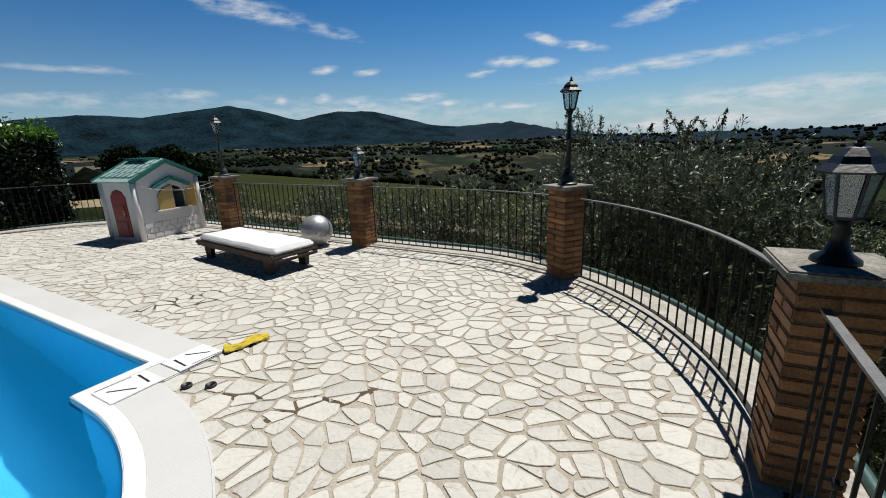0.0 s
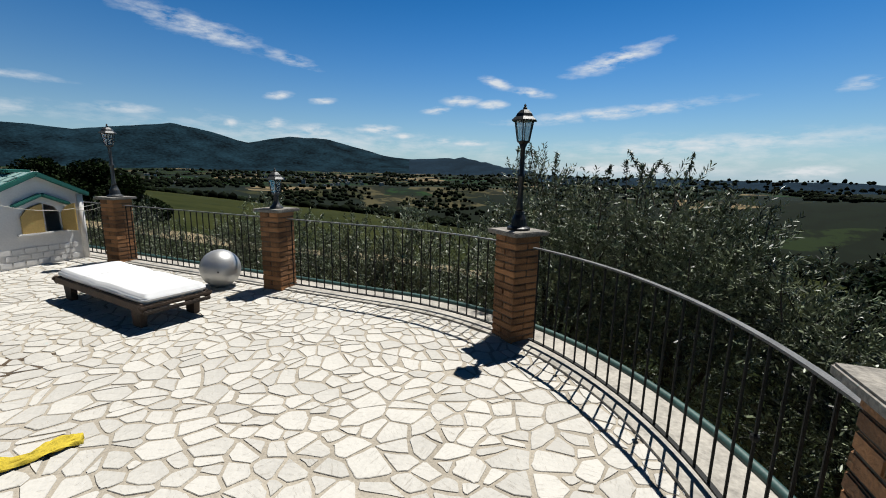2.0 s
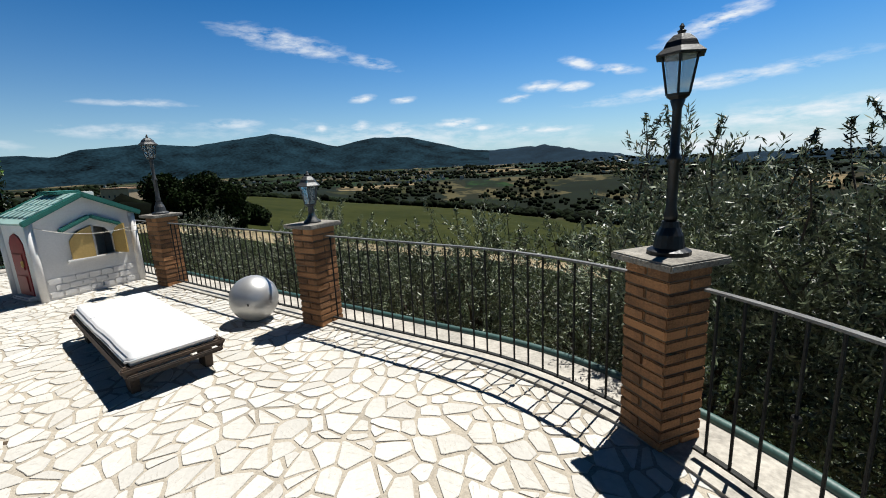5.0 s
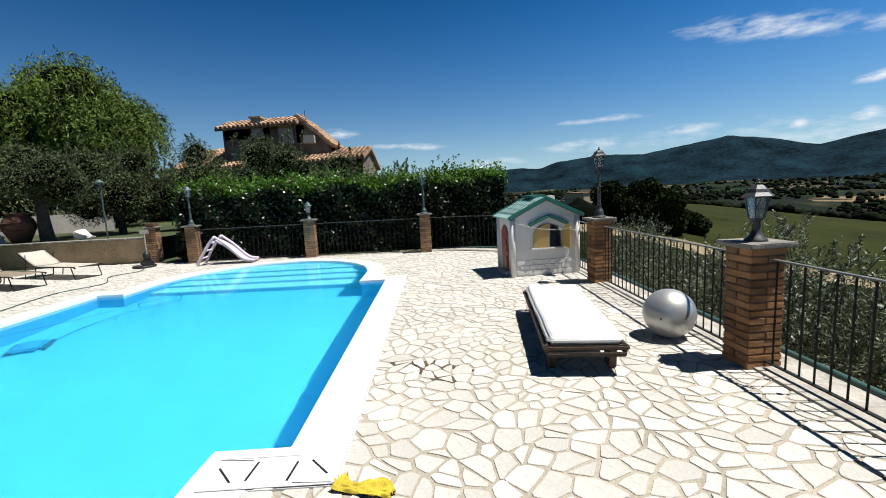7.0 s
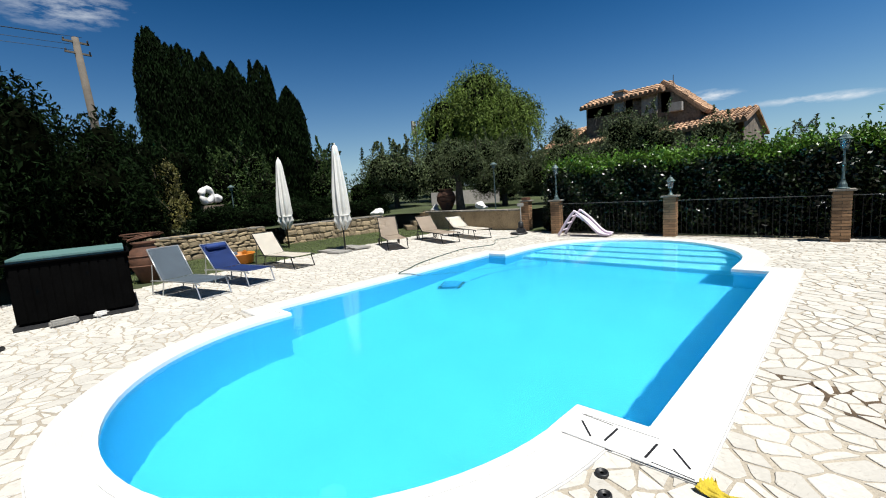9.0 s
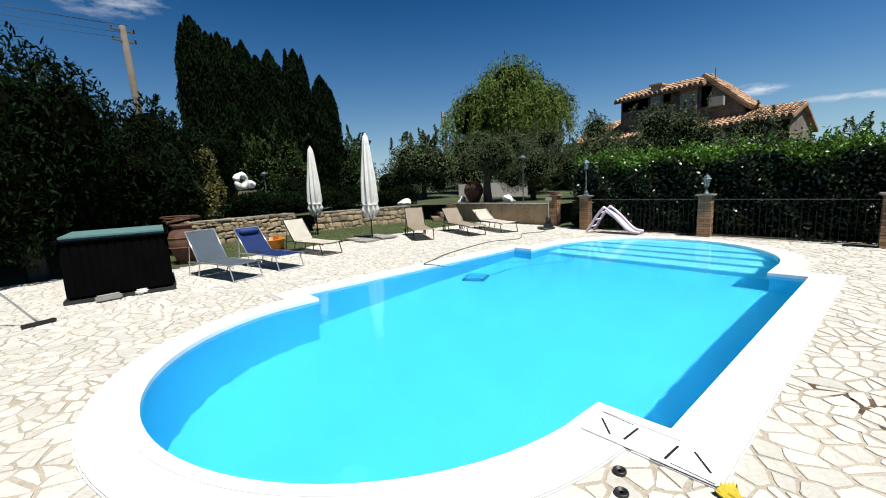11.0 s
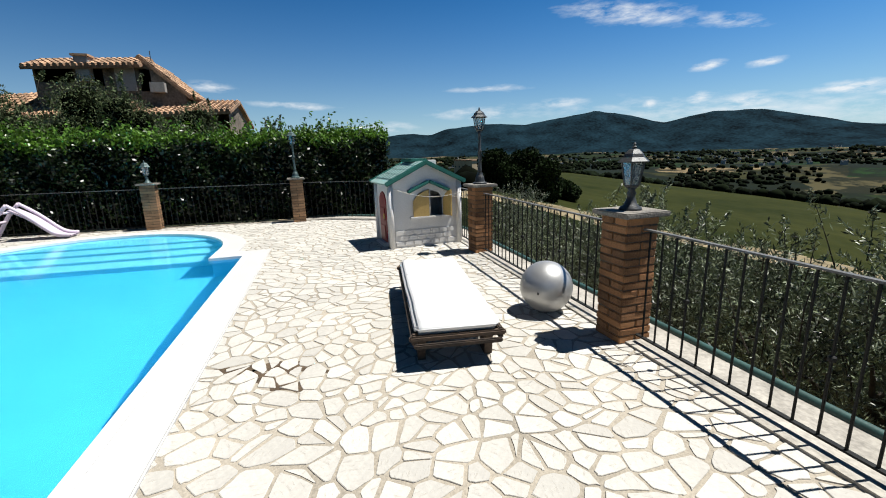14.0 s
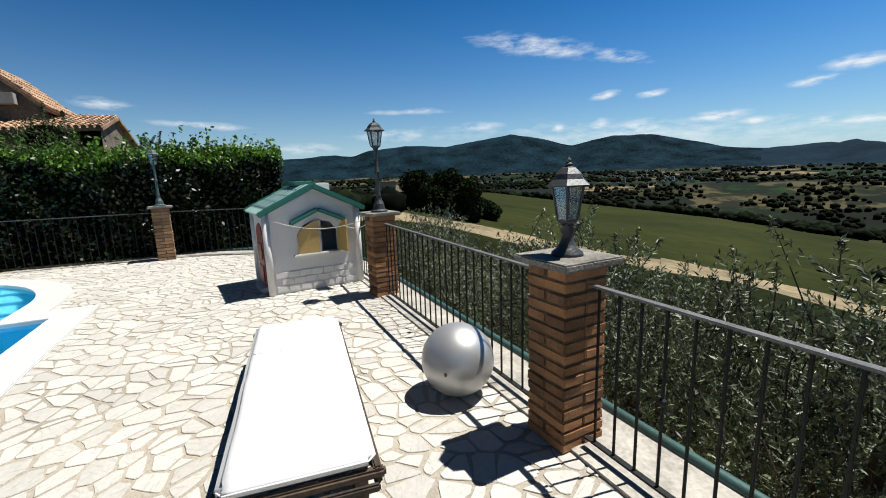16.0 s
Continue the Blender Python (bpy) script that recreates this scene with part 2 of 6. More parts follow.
BLACK = material("black_plastic", (0.012, 0.012, 0.013), 0.5, vary=0.3, scale=6, fine=60, bump=0.1)
YELLOWCLOTH = material("yellow_cloth", (0.461, 0.352, 0.0256), 0.9, vary=0.25, scale=14, fine=120, bump=0.4)
STRING = material("string", (0.55, 0.52, 0.45), 0.9, vary=0.1)
GREYFABRIC = material("grey_mesh_fabric", (0.115, 0.15, 0.185), 0.85, vary=0.1, scale=4, fine=240, bump=0.25)
BLUEFABRIC = material("blue_mesh_fabric", (0.010, 0.036, 0.16), 0.8, vary=0.15, scale=4, fine=240, bump=0.25)
CREAMFABRIC = material("cream_mesh_fabric", (0.67, 0.629, 0.547), 0.85, vary=0.06, scale=4, fine=240, bump=0.25)
BEIGEFABRIC = material("beige_mesh_fabric", (0.394, 0.323, 0.251), 0.85, vary=0.08, scale=4, fine=240, bump=0.25)
ALU = material("aluminium", (0.55, 0.56, 0.57), 0.35, metal=0.8, vary=0.08, scale=6, fine=90, bump=0.05)
PARASOL = material("parasol_canvas", (0.574, 0.565, 0.526), 0.9, vary=0.07, scale=5, fine=180, bump=0.2, stain=0.1)
ORANGE = material("orange_plastic", (0.397, 0.134, 0.0128), 0.5, vary=0.1, scale=4, fine=40, bump=0.03)
TERRACOTTA = material("terracotta", (0.0972, 0.0414, 0.0216), 0.85, vary=0.35, scale=7, fine=60, bump=0.35, stain=0.35)
SLAB = material("concrete_slab", (0.241, 0.231, 0.21), 0.9, vary=0.2, scale=7, fine=70, bump=0.5)
GRASS = material("lawn_grass", (0.0367, 0.0499, 0.0132), 0.95, vary=0.4, scale=0.9, fine=45, bump=0.8, stain=0.3)
RUBBLE = material("rubble_stone", (0.254, 0.196, 0.117), 0.9, vary=0.35, scale=3, fine=30, bump=0.6, per="object")
RENDERED = material("old_wall_render", (0.378, 0.278, 0.159), 0.95, vary=0.35, scale=1.8, fine=26, bump=0.5, stain=0.45)
SPA = material("dark_cabinet", (0.002, 0.002, 0.002), 0.9, vary=0.3, scale=3, fine=40, bump=0.2, spec=0.02)
TEAL = material("teal_cover", (0.09, 0.18, 0.17), 0.5, vary=0.15, scale=3, fine=60, bump=0.1)
# laurel green darkened to carry the shade on the hedge's face
LAUREL = material("shaded_laurel_leaf", (0.012, 0.024, 0.0048), 0.34, vary=0.5, scale=0.8, fine=9, bump=0.0, per="island", translucent=0.08, spec=0.4)
# the same leaf brightened, with sunlight on the hedge top in its colour
SUNLITLAUREL = material("sunlit_laurel_leaf", (0.0798, 0.167, 0.0174), 0.36, vary=0.45, scale=0.8, fine=9, bump=0.0, per="island", translucent=0.25, spec=0.4)
OLIVE = material("olive_leaf", (0.125, 0.15, 0.085), 0.45, vary=0.6, scale=0.8, fine=9, bump=0.0, per="island", translucent=0.05, spec=0.4)
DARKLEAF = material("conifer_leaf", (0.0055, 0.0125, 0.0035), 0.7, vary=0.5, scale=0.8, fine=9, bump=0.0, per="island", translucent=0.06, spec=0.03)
MIDLEAF = material("garden_leaf", (0.039, 0.069, 0.018), 0.6, vary=0.5, scale=0.8, fine=9, bump=0.0, per="island", translucent=0.15, spec=0.15)
FIELDLEAF = material("field_tree_leaf", (0.012, 0.022, 0.006), 0.7, vary=0.5, scale=0.3, fine=3, bump=0.0, per="island", translucent=0.1, spec=0.05)
GREYOLIVE = material("far_olive_leaf", (0.0775, 0.102, 0.0434), 0.6, vary=0.5, scale=0.8, fine=9, bump=0.0, per="island", translucent=0.12, spec=0.15)
WILLOWLEAF = material("willow_leaf", (0.109, 0.161, 0.0299), 0.65, vary=0.5, scale=0.8, fine=9, bump=0.0, per="island", translucent=0.2, spec=0.15)
BARK = material("bark", (0.0595, 0.0476, 0.035), 0.95, vary=0.4, scale=6, fine=40, bump=0.8)
# near-black filler colour, stands in for the shade between the leaves
CORE = material("crown_shade", (0.003, 0.004, 0.002), 1.0, vary=0.4, scale=4, fine=30, bump=0.5, spec=0.0)
ROOFTILE = material("roof_tile", (0.323, 0.199, 0.119), 0.9, vary=0.4, scale=1.2, fine=12, bump=0.4, per="island", stain=0.3)
OLDSTONE = material("farmhouse_stone", (0.157, 0.126, 0.0946), 0.95, vary=0.45, scale=1.5, fine=9, bump=0.6, stain=0.3)
PALEWALL = material("pale_render", (0.299, 0.282, 0.254), 0.9, vary=0.15, scale=1.0, fine=12, bump=0.2, stain=0.2)
POLE = material("concrete_pole", (0.107, 0.0912, 0.0726), 0.9, vary=0.2, scale=3, fine=40, bump=0.3)
WIRE = material("wire", (0.03, 0.03, 0.03), 0.6, vary=0.1)
WHITEROCK = material("white_rock", (0.592, 0.576, 0.544), 0.9, vary=0.12, scale=5, fine=30, bump=0.6)
FARTREE = material("far_tree", (0.00588, 0.00924, 0.00378), 0.95, vary=0.5, scale=0.05, fine=0.6, bump=0.0, per="island", spec=0.03)
MEADOW = material("meadow", (0.024, 0.026, 0.007), 0.95, vary=0.5, scale=0.035, fine=0.35, bump=0.0, dark=(0.012, 0.017, 0.004), spec=0.03)
TRACK = material("dry_track", (0.214, 0.174, 0.107), 0.95, vary=0.35, scale=0.15, fine=1.2, bump=0.0, spec=0.03)
SCRUB = material("scrub_slope", (0.012, 0.016, 0.005), 0.95, vary=0.5, scale=0.3, fine=3.0, bump=0.3, spec=0.02)
# wooded slopes with the blue of distance haze put into the base colour
MOUNTAIN = material("hazy_wooded_mountain", (0.0065, 0.018, 0.026), 1.0, vary=0.6, scale=0.006, fine=0.05, bump=0.0, spec=0.02)

# lighter blue for the more distant ridges: their haze is in the colour
FARRANGE = material("hazy_far_range", (0.0084, 0.0186, 0.0294), 1.0, vary=0.3, scale=0.004, fine=0.03, bump=0.0, spec=0.03)

# perforated grating of the coping
GRATE = WHITE.copy()
GRATE.name = "coping_grate"
gn, gl = GRATE.node_tree.nodes, GRATE.node_tree.links
vor = gn.new("ShaderNodeTexVoronoi")
vor.inputs["Scale"].default_value, vor.inputs["Randomness"].default_value = 64.0, 0.0
gtc = gn.new("ShaderNodeTexCoord")
gl.new(gtc.outputs["Object"], vor.inputs["Vector"])
gmr = gn.new("ShaderNodeMapRange")
gmr.inputs[1].default_value, gmr.inputs[2].default_value = 0.18, 0.34
gl.new(vor.outputs["Distance"], gmr.inputs[0])
gmx = gn.new("ShaderNodeMix")
gmx.data_type = "RGBA"
gmx.inputs[6].default_value = (0.50, 0.49, 0.46, 1)
gl.new(gmr.outputs[0], gmx.inputs[0])
gbsdf = gn["Principled BSDF"]
gl.new(gbsdf.inputs["Base Color"].links[0].from_socket, gmx.inputs[7])
gl.new(gmx.outputs[2], gbsdf.inputs["Base Color"])

# lamp glass
GLASS = bpy.data.materials.new("lantern_glass")
GLASS.use_nodes = True
n, l = GLASS.node_tree.nodes, GLASS.node_tree.links
ga, gb, gc = n.new("ShaderNodeBsdfTransparent"), n.new("ShaderNodeBsdfDiffuse"), n.new("ShaderNodeBsdfGlossy")
ga.inputs[0].default_value, gb.inputs[0].default_value, gc.inputs[1].default_value = (0.7, 0.76, 0.78, 1), (0.4, 0.45, 0.46, 1), 0.15
gm, gm2 = n.new("ShaderNodeMixShader"), n.new("ShaderNodeMixShader")
gm.inputs[0].default_value, gm2.inputs[0].default_value = 0.3, 0.10
l.new(ga.outputs[0], gm.inputs[1]), l.new(gb.outputs[0], gm.inputs[2])
l.new(gm.outputs[0], gm2.inputs[1]), l.new(gc.outputs[0], gm2.inputs[2])
l.new(gm2.outputs[0], n["Material Output"].inputs[0])

# pool water: clear blue body with a rippled glossy surface
WATER = bpy.data.materials.new("pool_water")
WATER.use_nodes = True
n, l = WATER.node_tree.nodes, WATER.node_tree.links
wa, wg = n.new("ShaderNodeBsdfRefraction"), n.new("ShaderNodeBsdfGlossy")
wa.inputs[0].default_value, wg.inputs[1].default_value = (0.50, 0.90, 1.0, 1), 0.03
wa.inputs["IOR"].default_value, wa.inputs["Roughness"].default_value = 1.33, 0.0
fr = n.new("ShaderNodeFresnel")
fr.inputs[0].default_value = 1.33
wv = n.new("ShaderNodeTexNoise")
wv.inputs["Scale"].default_value, wv.inputs["Detail"].default_value = 9.0, 4.0
wtc = n.new("ShaderNodeTexCoord")
l.new(wtc.outputs["Object"], wv.inputs["Vector"])
wb = n.new("ShaderNodeBump")
wb.inputs["Strength"].default_value, wb.inputs["Distance"].default_value = 0.22, 0.012
l.new(wv.outputs[0], wb.inputs["Height"])
l.new(wb.outputs[0], wg.inputs["Normal"]), l.new(wb.outputs[0], fr.inputs["Normal"]), l.new(wb.outputs[0], wa.inputs["Normal"])
wm = n.new("ShaderNodeMixShader")
l.new(fr.outputs[0], wm.inputs[0]), l.new(wa.outputs[0], wm.inputs[1]), l.new(wg.outputs[0], wm.inputs[2])
wd, wm2 = n.new("ShaderNodeBsdfDiffuse"), n.new("ShaderNodeMixShader")
wd.inputs[0].default_value, wm2.inputs[0].default_value = (0.005, 0.34, 0.66, 1), 0.17
l.new(wm.outputs[0], wm2.inputs[1]), l.new(wd.outputs[0], wm2.inputs[2])
l.new(wm2.outputs[0], n["Material Output"].inputs[0])

# far farmland: patches of woods, stubble and green crops
FARM = bpy.data.materials.new("farmland")
FARM.use_nodes = True
n, l = FARM.node_tree.nodes, FARM.node_tree.links
fb = n["Principled BSDF"]
fb.inputs["Roughness"].default_value, fb.inputs["Specular IOR Level"].default_value = 1.0, 0.1
ftc = n.new("ShaderNodeTexCoord")
fw = n.new("ShaderNodeTexNoise")
fw.inputs["Scale"].default_value, fw.inputs["Detail"].default_value = 0.006, 3.0
l.new(ftc.outputs["Object"], fw.inputs["Vector"])
fmap = n.new("ShaderNodeVectorMath")
fmap.operation = "MULTIPLY_ADD"
l.new(fw.outputs["Color"], fmap.inputs[0])
fmap.inputs[1].default_value = (90, 90, 0)
l.new(ftc.outputs["Object"], fmap.inputs[2])
fv = n.new("ShaderNodeTexVoronoi")
fv.inputs["Scale"].default_value = 0.0085
l.new(fmap.outputs[0], fv.inputs["Vector"])
fs = n.new("ShaderNodeSeparateColor")
l.new(fv.outputs["Color"], fs.inputs[0])
framp = n.new("ShaderNodeValToRGB")
framp.color_ramp.interpolation = "CONSTANT"
e = framp.color_ramp.elements
e[0].position, e[0].color = 0.0, (0.005, 0.009, 0.004, 1)
e[1].position, e[1].color = 0.38, (0.012, 0.021, 0.006, 1)
for p, c in ((0.52, (0.009, 0.027, 0.006, 1)), (0.68, (0.026, 0.027, 0.009, 1)), (0.80, (0.16, 0.12, 0.065, 1)), (0.89, (0.055, 0.048, 0.022, 1))):
    x = e.new(p)
    x.color = c
l.new(fs.outputs[0], framp.inputs[0])
fn2 = n.new("ShaderNodeTexNoise")
fn2.inputs["Scale"].default_value, fn2.inputs["Detail"].default_value, fn2.inputs["Roughness"].default_value = 0.02, 8.0, 0.65
l.new(ftc.outputs["Object"], fn2.inputs["Vector"])
fr2 = n.new("ShaderNodeMapRange")
fr2.inputs[1].default_value, fr2.inputs[2].default_value, fr2.inputs[4].default_value = 0.47, 0.53, 0.88
l.new(fn2.outputs[0], fr2.inputs[0])
fx = n.new("ShaderNodeMix")
fx.data_type = "RGBA"
fx.inputs[7].default_value = (0.004, 0.007, 0.003, 1)
l.new(fr2.outputs[0], fx.inputs[0]), l.new(framp.outputs[0], fx.inputs[6])
l.new(fx.outputs[2], fb.inputs["Base Color"])


# ---------------------------------------------------------------- mesh helpers
def mesh_from(name, verts, faces, mat):
    me = bpy.data.meshes.new(name)
    me.from_pydata([tuple(v) for v in verts], [], faces)
    me.materials.append(mat)
    me.update()
    return me


def part(name, bm, mat, parent=None, label="", smooth=False):
    """Links a bmesh as one mesh object, under a thing or a part where one is given."""
    me = bpy.data.meshes.new(name)
    bmesh.ops.recalc_face_normals(bm, faces=bm.faces)
    bm.to_mesh(me)
    bm.free()
    me.materials.append(mat)
    if smooth:
        me.polygons.foreach_set("use_smooth", [True] * len(me.polygons))
    ob = new(name, me)
    ob.parent = parent
    return tagged(ob, label)


def shared(name, me, parent, m=Matrix()):
    ob = new(name, me)
    ob.parent = parent
    ob.matrix_local = m
    return ob


def thing(name, label, category, m=Matrix(), group="", kind=""):
    ob = new(name)
    ob.empty_display_size = 0.1
    ob.matrix_world = m
    return tagged(ob, label, category, group, kind)


def box(sx, sy, sz, m=Matrix(), bevel=0.0, bm=None):
    """A box that stands on its base centre."""
    out = bm or bmesh.new()
    made = bmesh.ops.create_cube(out, size=1, matrix=m @ Matrix.Translation((0, 0, sz / 2)) @ Matrix.Diagonal((sx, sy, sz, 1)))
    if bevel:
        edges = list({e for v in made["verts"] for e in v.link_edges})
        bmesh.ops.bevel(out, geom=edges, offset=bevel, segments=2, affect="EDGES")
    return out


def lathe(profile, sides=16, m=Matrix(), bm=None, phase=0.0):
    """A closed solid of revolution from (radius, height) pairs."""
    out = bm or bmesh.new()
    rings = []
    for r, z in profile:
        rings.append([out.verts.new(m @ Vector((r * math.cos(phase + 2 * math.pi * i / sides), r * math.sin(phase + 2 * math.pi * i / sides), z))) for i in range(sides)])
    for a, b in zip(rings, rings[1:]):
        for i in range(sides):
            out.faces.new((a[i], a[(i + 1) % sides], b[(i + 1) % sides], b[i]))
    out.faces.new(rings[0]), out.faces.new(rings[-1])
    return out


def tube(points, radius, sides=8, bm=None):
    """A round bar along a line of points; radius may be a number or one per point."""
    out = bm or bmesh.new()
    pts = [Vector(p) for p in points]
    rads = radius if isinstance(radius, (list, tuple)) else [radius] * len(pts)
    rings = []
    side = None
    for i, p in enumerate(pts):
        d = (pts[min(i + 1, len(pts) - 1)] - pts[max(i - 1, 0)]).normalized()
        ref = side if side is not None and abs(side.dot(d)) < 0.9 else (Vector((0, 0, 1)) if abs(d.z) < 0.9 else Vector((1, 0, 0)))
        u = (ref - d * ref.dot(d)).normalized()
        side, v = u, d.cross(u)
        rings.append([out.verts.new(p + (u * math.cos(2 * math.pi * k / sides) + v * math.sin(2 * math.pi * k / sides)) * rads[i]) for k in range(sides)])
    for a, b in zip(rings, rings[1:]):
        for k in range(sides):
            out.faces.new((a[k], a[(k + 1) % sides], b[(k + 1) % sides], b[k]))
    out.faces.new(rings[0]), out.faces.new(rings[-1])
    return out


def prism(poly, z0, z1, bm=None, m=Matrix(), bevel=0.0):
    out = bm or bmesh.new()
    a = [out.verts.new(m @ Vector((x, y, z0))) for x, y in poly]
    b = [out.verts.new(m @ Vector((x, y, z1))) for x, y in poly]
    k = len(poly)
    out.faces.new(a), out.faces.new(b)
    for i in range(k):
        out.faces.new((a[i], a[(i + 1) % k], b[(i + 1) % k], b[i]))
    if bevel:
        bmesh.ops.bevel(out, geom=[e for e in out.edges if e.verts[0].co.z > z1 - 1e-5 and e.verts[1].co.z > z1 - 1e-5], offset=bevel, segments=2, affect="EDGES")
    return out


def smooth_line(pts, steps=8):
    """A Catmull-Rom line through points."""
    pts = [Vector(p) for p in pts]
    out = []
    for i in range(len(pts) - 1):
        p0, p1, p2, p3 = pts[max(i - 1, 0)], pts[i], pts[i + 1], pts[min(i + 2, len(pts) - 1)]
        for k in range(steps):
            t = k / steps
            out.append(0.5 * ((2 * p1) + (p2 - p0) * t + (2 * p0 - 5 * p1 + 4 * p2 - p3) * t * t + (3 * p1 - p0 - 3 * p2 + p3) * t ** 3))
    return out + [pts[-1]]


RNG = np.random.default_rng(7)


def leaf_mesh(name, centres, length, width, mat, up=0.3, spread=1.0, outward=None):
    """Many small folded leaves, one diamond each, at the given points."""
    k = len(centres)
    d = RNG.normal(size=(k, 3)) * spread
    d[:, 2] += up
    if outward is not None:
        d += outward
    d /= np.linalg.norm(d, axis=1)[:, None] + 1e-9
    s = np.cross(d, RNG.normal(size=(k, 3)))
    s /= np.linalg.norm(s, axis=1)[:, None] + 1e-9
    ln = (length * RNG.uniform(0.6, 1.25, k))[:, None]
    wd = (width * RNG.uniform(0.7, 1.2, k))[:, None]
    v = np.stack([centres - d * ln / 2, centres + s * wd / 2 + d * ln * 0.05, centres + d * ln / 2, centres - s * wd / 2 + d * ln * 0.05], axis=1).reshape(-1, 3)
    me = bpy.data.meshes.new(name)
    me.vertices.add(4 * k), me.loops.add(4 * k), me.polygons.add(k)
    me.vertices.foreach_set("co", v.ravel())
    me.loops.foreach_set("vertex_index", np.arange(4 * k))
    me.polygons.foreach_set("loop_start", np.arange(0, 4 * k, 4))
    me.materials.append(mat)
    me.update(calc_edges=True)
    me.validate()
    return me


def crown_points(count, lobes, shell=0.45):
    """Points in the outer part of a set of ellipsoid lobes: (x, y, z, rx, ry, rz)."""
    lobes = np.array(lobes, float)
    w = lobes[:, 3] * lobes[:, 4] + lobes[:, 4] * lobes[:, 5]
    pick = RNG.choice(len(lobes), count, p=w / w.sum())
    d = RNG.normal(size=(count, 3))
    d /= np.linalg.norm(d, axis=1)[:, None]
    r = 1 - shell * RNG.random(count) ** 1.6
    r *= 1 + 0.10 * np.sin(d[:, 0] * 9 + pick) * np.cos(d[:, 1] * 8 + d[:, 2] * 7)
    return lobes[pick, :3] + d * lobes[pick, 3:] * r[:, None]


def spray_points(count, per, lobes, reach):
    """Leaves set along many short twigs inside a set of lobes: their places and the ways they point."""
    lobes = np.array(lobes, float)
    w = lobes[:, 3] * lobes[:, 4] * lobes[:, 5]
    pick = RNG.choice(len(lobes), count, p=w / w.sum())
    d = RNG.normal(size=(count, 3))
    d /= np.linalg.norm(d, axis=1)[:, None]
    start = lobes[pick, :3] + d * lobes[pick, 3:] * (0.25 + 0.65 * RNG.random(count)[:, None] ** 0.5)
    way = d * 0.9 + RNG.normal(size=(count, 3)) * 0.45 + np.array([0, 0, 0.75])
    way /= np.linalg.norm(way, axis=1)[:, None]
    ln = reach * RNG.uniform(0.5, 1.2, count)
    u = np.linspace(0.05, 1.0, per)[None, :, None]
    side = RNG.normal(size=(count, per, 3))
    side -= way[:, None, :] * (side * way[:, None, :]).sum(2, keepdims=True)
    side /= np.linalg.norm(side, axis=2, keepdims=True) + 1e-9
    sag_ = np.array([0, 0, -0.18])[None, None, :] * u * u * ln[:, None, None]
    at = start[:, None, :] + way[:, None, :] * ln[:, None, None] * u + sag_ + side * 0.022
    return at.reshape(-1, 3), (way[:, None, :] * 0.75 + side * 0.75).reshape(-1, 3)


def lobes_of(x, y, z, rx, ry, rz, count, size=0.5):
    out = [(x, y, z, rx * 0.75, ry * 0.75, rz * 0.75)]
    for _ in range(count):
        d = RNG.normal(size=3)
        d /= np.linalg.norm(d)
        s = size * RNG.uniform(0.7, 1.2)
        out.append((x + d[0] * rx * 0.68, y + d[1] * ry * 0.68, z + d[2] * rz * 0.68, rx * s, ry * s, rz * s))
    return out


# solid dark bodies inside the lobes, added to imitate the crown's inner shade
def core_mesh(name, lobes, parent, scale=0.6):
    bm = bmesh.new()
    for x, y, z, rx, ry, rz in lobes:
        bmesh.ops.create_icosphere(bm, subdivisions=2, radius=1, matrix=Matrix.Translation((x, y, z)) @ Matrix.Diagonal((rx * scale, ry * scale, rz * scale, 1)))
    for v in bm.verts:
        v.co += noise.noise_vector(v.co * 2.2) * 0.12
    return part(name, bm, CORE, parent)


